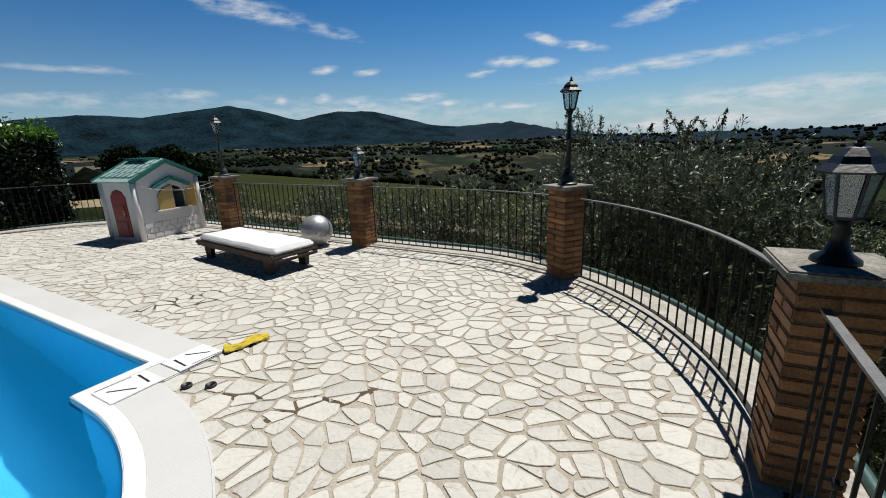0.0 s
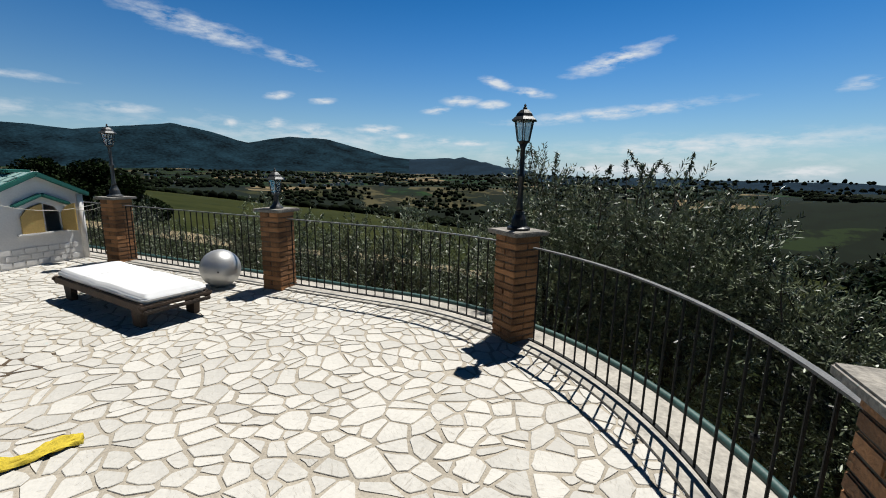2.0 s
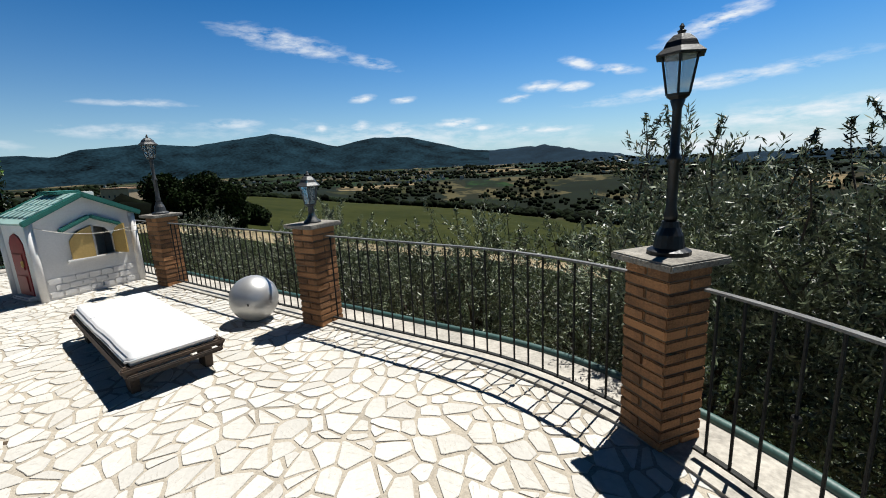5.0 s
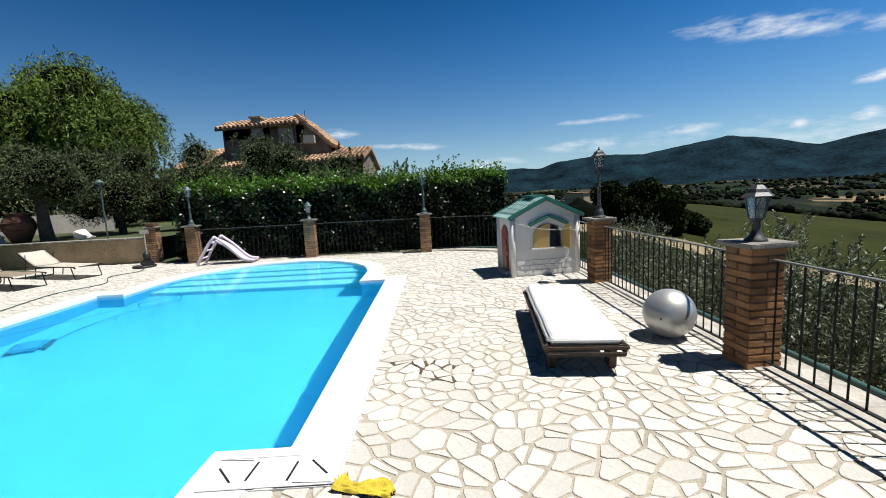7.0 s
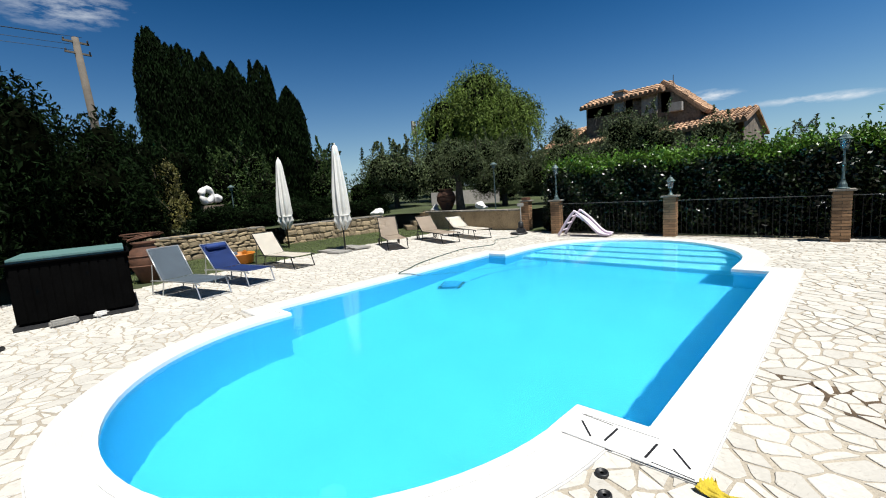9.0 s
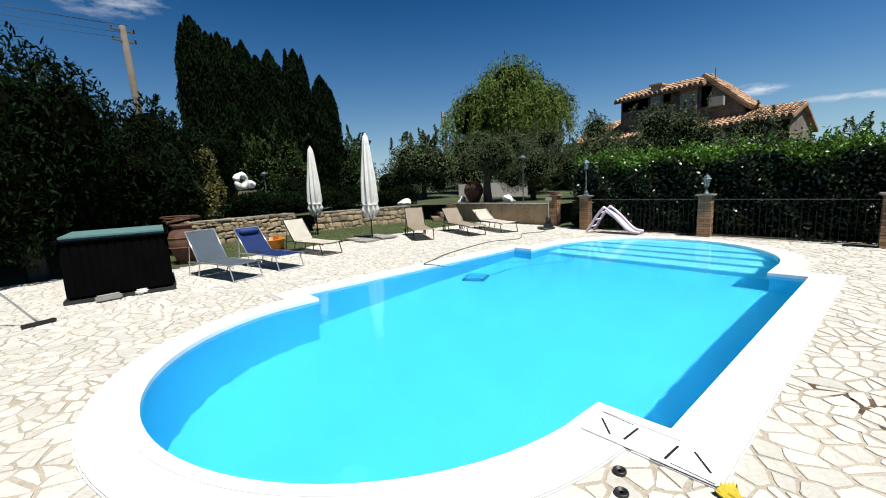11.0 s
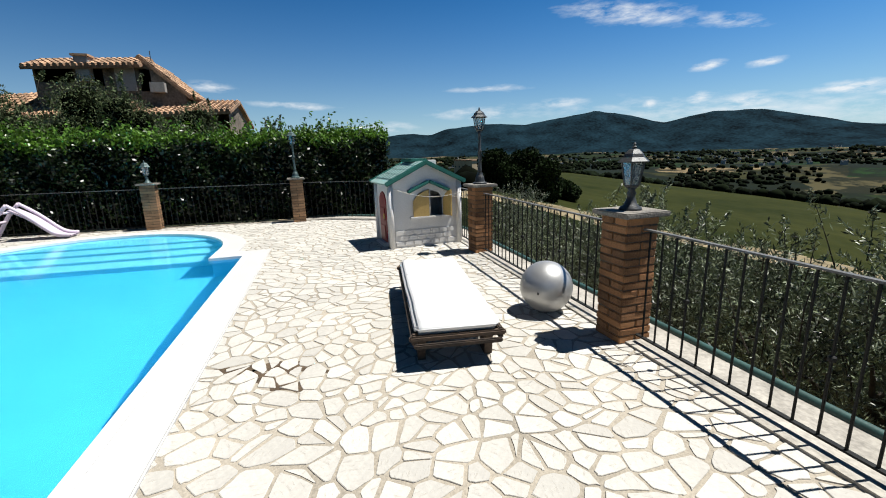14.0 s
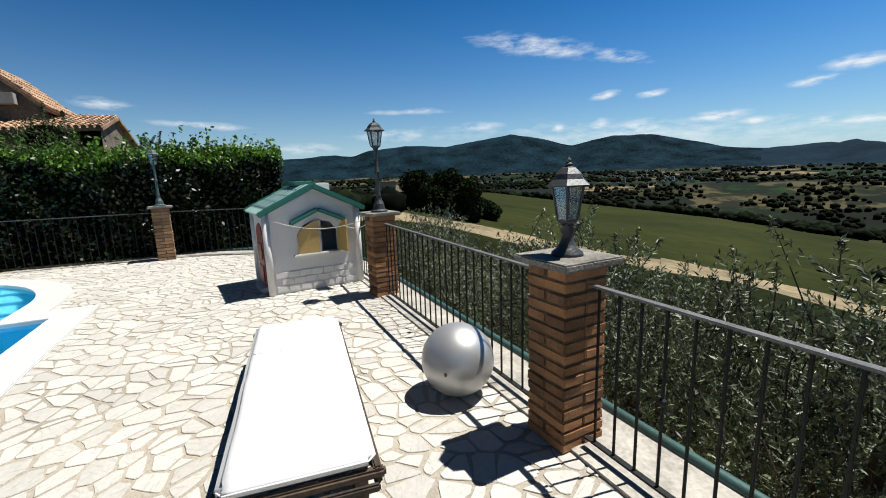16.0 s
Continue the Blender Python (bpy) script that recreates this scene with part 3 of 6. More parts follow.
def tree(name, label, base, lobes, leaves, length, width, mat, trunk=0.12, category="tree", up=0.3, shell=0.45, shoots=0, shoot_len=0.7, inner=True, group="", sprays=0):
    """A tapered trunk with limbs and a crown of single leaves."""
    t = thing(name, label, category, pose(*base), group)
    off = np.array(base)
    loc = [(x - off[0], y - off[1], z - off[2], a, b, c) for x, y, z, a, b, c in lobes]
    top = Vector(loc[0][:3])
    bm = tube(smooth_line([(0, 0, -0.1), (top.x * 0.25 + 0.05, top.y * 0.25, top.z * 0.35), (top.x * 0.8, top.y * 0.8, top.z * 0.8), top], 4), [trunk * (1.25 - 0.9 * i / 12) for i in range(13)], 9)
    for lb in loc[1:9]:
        c = Vector(lb[:3])
        tube(smooth_line([top * 0.55, top * 0.45 + c * 0.5 + Vector((0, 0, -0.05)), c], 3), [trunk * (0.5 - 0.4 * i / 6) for i in range(7)], 6, bm)
    part("trunk", bm, BARK, t, smooth=True)
    pts = crown_points(leaves, loc, shell)
    extra = []
    stems = bmesh.new()
    if shoots:
        a = np.array(loc)
        for _ in range(shoots):
            lb = a[RNG.integers(len(a))]
            d = np.array([RNG.normal() * 0.35, RNG.normal() * 0.35, 1.0])
            d /= np.linalg.norm(d)
            s = lb[:3] + np.array([RNG.normal() * lb[3] * 0.5, RNG.normal() * lb[4] * 0.5, lb[5] * 0.7])
            k = int(110 * shoot_len)
            u = np.sqrt(RNG.random((k, 1)))
            ln = shoot_len * RNG.uniform(0.4, 1.0)
            bend = np.array([RNG.normal(), RNG.normal(), 0.0]) * 0.12 * ln
            extra.append(s + d * ln * u + bend * u * u + RNG.normal(size=(k, 3)) * (0.5 * length) * (1.2 - u))
            tube([s + (d * ln * q + bend * q * q) for q in (-0.6, 0.0, 0.5, 1.0)], [0.008, 0.006, 0.004, 0.002], 4, stems)
    if extra:
        pts = np.vstack([pts] + extra)
        tagged(part("twig", stems, BARK, t), kind="stuff")
    else:
        stems.free()
    if sprays:
        at, ways = spray_points(sprays, 24, loc, length * 6.5)
        ways = np.vstack([RNG.normal(size=(len(pts), 3)) + np.array([0, 0, up]), ways])
        shared("crown", leaf_mesh("crown", np.vstack([pts, at]), length, width, mat, 0.0, 0.12, ways), t)
    else:
        shared("crown", leaf_mesh("crown", pts, length, width, mat, up), t)
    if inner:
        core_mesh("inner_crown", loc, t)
    return t


# ---------------------------------------------------------------- plan
FENCE_Y, ARC, ARC_R = 5.65, (-2.0, 2.6), 3.05
WARC = (-8.75, 2.6)
POOL_X0, POOL_X1, POOL_N, POOL_S = -2.84, -8.14, 2.05, -3.37
NEAR_C, FAR_C, ROUND = (-2.63, -0.66), (-8.92, -0.66), 2.22
WATER_Z = -0.028
STEP_X0, STEP_DX = -10.25, 0.46


def depth_at(x):
    """Depth of the pool floor: deep at the east end, shallow at the steps."""
    return float(np.interp(x, [POOL_X1, POOL_X0], [1.05, 1.70]))



def arc_pts(c, r, a0, a1, k):
    return [(c[0] + r * math.cos(radians(a0 + (a1 - a0) * i / k)), c[1] + r * math.sin(radians(a0 + (a1 - a0) * i / k))) for i in range(k + 1)]


def pool_outline(grow=0.0):
    """The pool's edge, anticlockwise from the north-east shoulder: a rectangle with a round end east and west."""
    y0, y1 = POOL_N + grow, POOL_S - grow
    r = ROUND + grow
    lim = math.degrees(math.acos(max(0.0, min(1.0, (POOL_X0 + grow - NEAR_C[0]) / r))))
    ya = r * math.sin(radians(lim))
    out = arc_pts(NEAR_C, r, -lim, lim, 40)
    out += [(POOL_X0 + grow, NEAR_C[1] + ya + 0.002), (POOL_X0 + grow, y0), (POOL_X1 - grow, y0), (POOL_X1 - grow, FAR_C[1] + r)]
    out += arc_pts(FAR_C, r, 90, 270, 40)
    out += [(POOL_X1 - grow, FAR_C[1] - r), (POOL_X1 - grow, y1), (POOL_X0 + grow, y1), (POOL_X0 + grow, NEAR_C[1] - ya - 0.002)]
    return out


def terrace_edge(grow=0.0):
    """The paved terrace's outline, anticlockwise from the south-east."""
    r = ARC_R + grow
    out = [(1.05 + grow, -9.0), (1.05 + grow, 2.6)] + arc_pts(ARC, r, 0, 90, 30)[1:]
    out += arc_pts(WARC, r, 90, 180, 30)
    out += [(-12.0 - grow, 0.0), (-12.3 - grow, -4.9), (-12.6, -5.6), (-12.6, -8.6), (-9.5, -8.75), (-4.0, -8.4), (-1.9, -8.0), (-1.7, -9.0)]
    return out


def inside(poly, x, y):
    hit = False
    for (x1, y1), (x2, y2) in zip(poly, poly[1:] + poly[:1]):
        if (y1 > y) != (y2 > y) and x < (x2 - x1) * (y - y1) / (y2 - y1) + x1:
            hit = not hit
    return hit


def sheet(name, outer, holes, z, mat):
    """A flat sheet with holes."""
    bm = bmesh.new()
    edges = []
    for loop in [outer] + holes:
        vs = [bm.verts.new((x, y, z)) for x, y in loop]
        edges += [bm.edges.new((vs[i], vs[(i + 1) % len(vs)])) for i in range(len(vs))]
    bmesh.ops.triangle_fill(bm, use_beauty=True, use_dissolve=False, edges=edges)
    bmesh.ops.recalc_face_normals(bm, faces=bm.faces)
    if sum(f.normal.z for f in bm.faces) < 0:
        bmesh.ops.reverse_faces(bm, faces=bm.faces)
    me = bpy.data.meshes.new(name)
    bm.to_mesh(me)
    bm.free()
    me.materials.append(mat)
    return new(name, me)


# ---------------------------------------------------------------- land
def lerp(table, x):
    return float(np.interp(x, [a for a, b in table], [b for a, b in table]))


SKYLINE = [(-180, 2.2), (40, -0.2), (77, -0.3), (85, -0.4), (91, -0.6), (98, -0.25), (104.5, 0.55), (110, 1.85), (114, 1.6), (117, 1.4), (121, 1.85), (128, 3.5), (132.5, 3.75),
           (137.5, 2.95), (141, 3.9), (145, 4.8), (148, 4.3), (150.5, 4.1), (153.7, 3.5), (159, 3.95), (163.5, 3.4), (166, 2.6), (168, 3.0), (171, 2.6), (180, 2.2)]
FIELD_FAR = [(60, -11.0), (105, -8.7), (120.7, -6.3), (135.7, -4.6), (147.8, -2.9), (160, -2.6)]
FIELD_NEAR = [(60, -20.0), (100, -15.5), (114, -13.6), (138, -10.4), (151, -7.3), (159, -5.5), (180, -5.0)]
RIDGE = [(60, 2300), (98, 2500), (106, 3400), (112, 4000), (180, 4200)]


def land_height(a, r):
    """Height of the land at azimuth a (degrees) and distance r from the terrace."""
    near, far, crest = lerp(FIELD_NEAR, a), lerp(FIELD_FAR, a), lerp(SKYLINE, a)
    rf, rr = lerp([(100, 150), (150, 330)], a), lerp(RIDGE, a)
    def level(rad, deg):
        return 1.6 + rad * math.tan(radians(deg))
    knots = [(6, -2.2), (14, -3.6), (42, level(42, near)), (52, level(52, near + 0.1)), (rf, level(rf, far)), (rf + 60, level(rf, far) - 6),
             (620, min(-34.0, level(620, far - 0.2))), (1000, -40.0), (1500, -44.0), (2000, -38.0), (rr * 0.8, level(rr * 0.8, min(-0.4, crest - 0.9))), (rr, level(rr, crest)), (rr + 350, level(rr, crest) - 60), (4900, -60)]
    h = lerp(sorted(knots), r)
    x, y = r * math.cos(radians(a)), r * math.sin(radians(a))
    if r > rf + 40:
        amp = min(r * 0.0055, 11) * (1.0 if r < rr * 0.78 else 0.35)
        h += amp * noise.fractal(Vector((x / 330, y / 330, 3.1)), 0.9, 2.1, 4)
    if r > rr * 0.8:
        h += 10 * noise.fractal(Vector((x / 260, y / 260, 7.7)), 0.8, 2.2, 4) * min(1, (r - rr * 0.8) / 300)
    h += 0.25 * noise.noise(Vector((x / 5, y / 5, 0)))
    return h


def build_land():
    cx, cy = -2.0, 3.0
    radii = list(np.geomspace(3.2, 34, 22)) + list(np.linspace(36, 62, 20)) + list(np.geomspace(64, 4900, 92))
    angles = list(np.arange(-60, 60, 3.0)) + list(np.arange(60, 182, 0.6)) + list(np.arange(182, 301, 3.5))
    under = terrace_edge(0.9)
    verts, faces, mats = [], [], []
    for r in radii:
        for a in angles:
            x, y = cx + r * math.cos(radians(a)), cy + r * math.sin(radians(a))
            h = land_height(max(60, min(a, 180)), r)
            south = min(1.0, max(0.0, (a - 176) / 18, (24 - a) / 30))
            h += (max(-0.12, h * 0.02) - h) * south * south * (3 - 2 * south)
            if inside(under, x, y):
                h = min(h, -2.2)
            verts.append((x, y, h))
    k = len(angles)
    for i in range(len(radii) - 1):
        for j in range(k - 1):
            faces.append((i * k + j, (i + 1) * k + j, (i + 1) * k + j + 1, i * k + j + 1))
            a, r = angles[j], 0.5 * (radii[i] + radii[i + 1])
            wob = 4 * noise.noise(Vector((a / 6, r / 40, 1)))
            rf, rr = lerp([(100, 150), (150, 330)], a), lerp(RIDGE, a)
            if r < 39 and 20 < a < 176:
                mats.append(0)
            elif a > 182 or a < 15:
                mats.append(5 if r < 400 else 3)
            elif r < 57 + wob * 0.6 and a > 100:
                mats.append(1)
            elif r < rf + 12 + wob:
                mats.append(2)
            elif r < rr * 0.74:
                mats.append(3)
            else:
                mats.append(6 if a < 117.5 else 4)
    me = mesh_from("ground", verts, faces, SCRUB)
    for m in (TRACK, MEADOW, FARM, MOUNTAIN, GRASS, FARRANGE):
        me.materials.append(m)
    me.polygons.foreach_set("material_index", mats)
    me.polygons.foreach_set("use_smooth", [True] * len(mats))
    tagged(new("ground", me), "rolling valley with meadow, farmland and wooded mountains", "ground", kind="structure")


build_land()


def far_woods():
    """Trees and hedgerows of the valley, one mesh."""
    ico = bmesh.new()
    bmesh.ops.create_icosphere(ico, subdivisions=1, radius=1)
    bv = np.array([v.co[:] for v in ico.verts])
    bf = np.array([[v.index for v in f.verts] for f in ico.faces])
    ico.free()
    vs, fs, k = [], [], 0
    spots = []
    tries = 0
    while len(spots) < 9000 and tries < 90000:
        tries += 1
        a = random.uniform(60, 178)
        r = math.exp(random.uniform(math.log(120), math.log(2600)))
        x, y = -2 + r * math.cos(radians(a)), 3 + r * math.sin(radians(a))
        rf = lerp([(100, 150), (150, 330)], a)
        edge = abs(r - rf - 14) < 10
        wood = noise.fractal(Vector((x / 190, y / 190, 5)), 0.8, 2.0, 4) > -0.06
        if r < rf + 6 or not (edge and random.random() < 0.6 or wood and r > rf + 12):
            continue
        spots.append((x, y, land_height(a, r), min(1.7 + r * 0.0028, 7.5) * random.uniform(0.5, 1.4)))
    for a, r, s in ((161, 58, 3.2), (164, 60, 3.4), (167, 60, 3.2), (154, 80, 3.5), (103, 80, 2.6), (106, 82, 2.2), (72, 60, 4), (75, 55, 4.5), (78, 62, 4), (69, 52, 4)):
        for _ in range(5):
            aa, rr = a + random.uniform(-1.2, 1.2), r + random.uniform(-4, 4)
            spots.append((-2 + rr * math.cos(radians(aa)), 3 + rr * math.sin(radians(aa)), land_height(aa, rr), s * random.uniform(0.45, 0.8)))
    for x, y, z, s in spots:
        j = bv * (1 + RNG.normal(size=(len(bv), 1)) * 0.16) * np.array([s * random.uniform(0.8, 1.2), s * random.uniform(0.8, 1.2), s * random.uniform(0.7, 1.1)])
        vs.append(j + np.array([x, y, z + s * 0.5]))
        fs.append(bf + k)
        k += len(bv)
    me = mesh_from("valley_trees", np.vstack(vs), [tuple(f) for f in np.vstack(fs)], FARTREE)
    me.polygons.foreach_set("use_smooth", [True] * len(me.polygons))
    tagged(new("valley_trees", me), "dark green woods and hedgerows in the valley", "woods", kind="stuff")


far_woods()


def far_houses():
    bm = bmesh.new()
    for i in range(220):
        a, r = random.gauss(140, 16), random.uniform(1000, 2900)
        if i % 3 == 0:
            a = random.gauss(128, 4)
        if i % 5 == 0:
            a = random.gauss(100, 6)
        s = random.uniform(3, 6.5)
        z = land_height(min(a, 178), r)
        m = pose(-2 + r * math.cos(radians(a)), 3 + r * math.sin(radians(a)), z - 1, 0, 0, random.uniform(0, 90))
        w, d, h = s * 1.5, s, s * random.uniform(0.7, 1.1) + 1
        box(w, d, h, m, 0, bm)
        box(w * 1.04, d * 0.6, s * 0.3, m @ Matrix.Translation((0, 0, h)), 0, bm)
    tagged(part("far_village", bm, PALEWALL), "pale scattered houses of far villages", "village", kind="stuff")


far_houses()


def far_villa(a, r, w, d, h):
    z = land_height(a, r)
    t = thing("far_building", "tan rendered building among trees in the valley", "building", pose(-2 + r * math.cos(radians(a)), 3 + r * math.sin(radians(a)), z, 0, 0, 20))
    part("wall", box(w, d, h + 3, pose(0, 0, -3)), material("villa_wall", (0.40, 0.31, 0.20), 0.9, scale=0.4, fine=3), t)
    part("roof", prism([(-w / 2 - 0.5, -d / 2 - 0.5), (w / 2 + 0.5, -d / 2 - 0.5), (w / 2 + 0.5, d / 2 + 0.5), (-w / 2 - 0.5, d / 2 + 0.5)], h, h + 0.8), ROOFTILE, t)
    for i in range(5):
        for sx in (-1, 1):
            ob = part("window", box(1.1, 0.3, 1.4), BLACK, t)
            ob.location = (-w / 2 + w * (i + 0.5) / 5, sx * d / 2, h * 0.45)
    return t


far_villa(160.8, 330, 22, 12, 9)
far_villa(158.2, 380, 14, 10, 8)


# ---------------------------------------------------------------- terrace floor and pool
POOL = pool_outline()
TERR = terrace_edge()
tagged(sheet("floor", terrace_edge(0.36), [pool_outline(0.03)], -0.0045, JOINT), "crazy paving mortar bed of the terrace", "floor", kind="structure")
STAINED = material("stained_mortar", (0.085, 0.057, 0.032), 0.95, vary=0.4, scale=9, fine=60, bump=0.4)


def stain(line, wide, seed):
    """A dark damp streak in the joints along a line."""
    pts = smooth_line([(x, y, 0) for x, y in line], 8)
    left, right = [], []
    for i, p in enumerate(pts):
        d = (pts[min(i + 1, len(pts) - 1)] - pts[max(i - 1, 0)]).normalized()
        w = wide * (0.35 + abs(noise.noise(Vector((i * 0.4, seed, 0)))) * 1.6) * (0.3 + math.sin(math.pi * (i + 0.5) / len(pts)))
        s = Vector((-d.y, d.x, 0)) * w
        left.append((p.x + s.x, p.y + s.y)), right.append((p.x - s.x, p.y - s.y))
    bm = bmesh.new()
    a, b = [bm.verts.new((x, y, -0.0025)) for x, y in left], [bm.verts.new((x, y, -0.0025)) for x, y in right]
    for i in range(len(a) - 1):
        bm.faces.new((a[i], a[i + 1], b[i + 1], b[i]))
    part("stained_joint", bm, STAINED, bpy.data.objects["floor"], "dark stained joints")


stain([(-4.18, 2.46), (-4.11, 2.66), (-4.12, 2.86), (-4.04, 3.06), (-3.86, 3.33)], 0.10, 1.0)
stain([(-4.10, 2.76), (-3.92, 2.84), (-3.68, 3.18)], 0.085, 2.0)
stain([(-1.48, 1.96), (-1.42, 2.15), (-1.22, 2.28), (-1.08, 2.56)], 0.09, 3.0)
stain([(-1.98, 1.98), (-1.86, 2.10), (-1.64, 2.20)], 0.08, 4.0)
bm = bmesh.new()
edge = terrace_edge(0.36)
top = [bm.verts.new((x, y, -0.012)) for x, y in edge]
low = [bm.verts.new((x, y, -4.0)) for x, y in edge]
for i in range(len(edge)):
    j = (i + 1) % len(edge)
    bm.faces.new((top[i], top[j], low[j], low[i]))
tagged(part("wall_terrace", bm, RENDERED), "rendered retaining wall under the terrace edge", "wall", kind="structure")


def band(inner, outer, z0, z1):
    """A closed band between two outlines of the same number of points."""
    bm = bmesh.new()
    k = len(inner)
    r = [[bm.verts.new((x, y, z)) for x, y in loop] for loop, z in ((inner, z0), (inner, z1), (outer, z1), (outer, z0))]
    for a, b in zip(r, r[1:]):
        for i in range(k):
            j = (i + 1) % k
            bm.faces.new((a[i], a[j], b[j], b[i]))
    return bm


pool = thing("swimming_pool", "bright blue swimming pool with round ends and white coping", "pool", kind="structure")
bm = bmesh.new()
up = [bm.verts.new((x, y, 0.0)) for x, y in POOL]
dn = [bm.verts.new((x, y, -depth_at(x))) for x, y in POOL]
for i in range(len(POOL)):
    j = (i + 1) % len(POOL)
    bm.faces.new((up[i], up[j], dn[j], dn[i]))
part("pool_wall", bm, LINER, pool)
s = sheet("pool_bottom", POOL, [], 0.0, LINER)
s.parent = pool
bm = bmesh.new()
bm.from_mesh(s.data)
for cut in (POOL_X1, POOL_X0):
    bmesh.ops.bisect_plane(bm, geom=list(bm.verts) + list(bm.edges) + list(bm.faces), plane_co=(cut, 0, 0), plane_no=(1, 0, 0))
for v in bm.verts:
    v.co.z = -depth_at(v.co.x)
bm.to_mesh(s.data)
bm.free()
s = sheet("water", pool_outline(0.001), [], WATER_Z, WATER)
s.parent = pool
s.visible_shadow = False
tagged(s, "clear rippled water")
b = band(pool_outline(-0.03), pool_outline(0.072), -0.05, 0.018)
bmesh.ops.bevel(b, geom=[e for e in b.edges if abs(e.verts[0].co.z - 0.018) < 1e-4 and abs(e.verts[1].co.z - 0.018) < 1e-4], offset=0.006, segments=2, affect="EDGES")
part("coping_lip", b, LIP, pool, "smooth white rounded pool edge")
part("coping", band(pool_outline(0.068), pool_outline(0.34), -0.03, 0.015), GRATE, pool, "white perforated overflow grating")
part("coping_edge", band(pool_outline(0.341), pool_outline(0.353), -0.03, 0.010), WHITE, pool, "thin white border strip")
for i in range(4):
    x = STEP_X0 + STEP_DX * i
    z = -0.15 - 0.19 * i
    half = [p for p in arc_pts(FAR_C, ROUND - 0.004, 90, 270, 40) if p[0] < x]
    if len(half) > 2:
        yy = math.sqrt(max(ROUND ** 2 - (x - FAR_C[0]) ** 2, 0)) - 0.005 if x < FAR_C[0] else ROUND - 0.005
        part("pool_step", prism([(x, FAR_C[1] + yy)] + half + [(x, FAR_C[1] - yy)], -1.2, z, bevel=0.02), STEPM, pool)


def skimmer_lid(x, y, turn):
    """A square white lid with a finger slot, a longer slot and the long seam of its frame."""
    t = thing("skimmer_lid", "square white plastic skimmer lid with dark slots", "lid", pose(x, y, 0.0165, 0, 0, turn), "lids at the pool corner")
    part("plate", box(0.268, 0.335, 0.008, bevel=0.003), LIP, t)
    for px, py, ang, ln, wide in ((0.01, -0.10, -4, 0.17, 0.014), (-0.015, 0.05, 42, 0.18, 0.012), (0.12, 0.04, 86, 0.22, 0.005)):
        part("slot", box(ln, wide, 0.002, pose(-px, -py, 0.0082, 0, 0, ang)), BLACK, t)
    return t


skimmer_lid(-2.624, 1.775, 0)
skimmer_lid(-2.624, 2.215, 180)


# ---------------------------------------------------------------- kerb, pipe, fence
kerb_in = [(1.05, -6.0)] + [p for p in terrace_edge(-0.10)[1:62]]
kerb_out = [(1.40, -6.0)] + [p for p in terrace_edge(0.34)[1:62]]
bm = bmesh.new()
rows_k = [[bm.verts.new((x, y, z)) for x, y in loop] for loop, z in ((kerb_in, -0.02), (kerb_in, 0.018), (kerb_out, 0.018), (kerb_out, -0.25))]
for a, b in zip(rows_k, rows_k[1:]):
    for i in range(len(a) - 1):
        bm.faces.new((a[i], a[i + 1], b[i + 1], b[i]))
KERB = material("kerb_stone", (0.358, 0.333, 0.288), 0.9, vary=0.3, scale=4, fine=35, bump=0.5, stain=0.6)
tagged(part("kerb", bm, KERB), "pale weathered stone kerb under the fence", "kerb", kind="structure")
pipe = part("pipe", tube([(x, y, 0.026) for x, y in terrace_edge(0.37)[1:62]], 0.032, 8), PIPE, smooth=True)
tagged(pipe, "green plastic pipe along the terrace edge", "pipe")

brick_meshes = []
for i in range(3):
    bm = box(0.290, 0.1415, 0.0555, bevel=0.006)
    for v in bm.verts:
        v.co += noise.noise_vector(v.co * 14 + Vector((i * 9.1, 0, 0))) * 0.004
    me = bpy.data.meshes.new("brick")
    bm.to_mesh(me)
    bm.free()
    me.materials.append(BRICK)
    brick_meshes.append(me)
pale_meshes = []
for me in brick_meshes:
    c = me.copy()
    c.materials[0] = BRICKPALE
    pale_meshes.append(c)
PILLARS = []


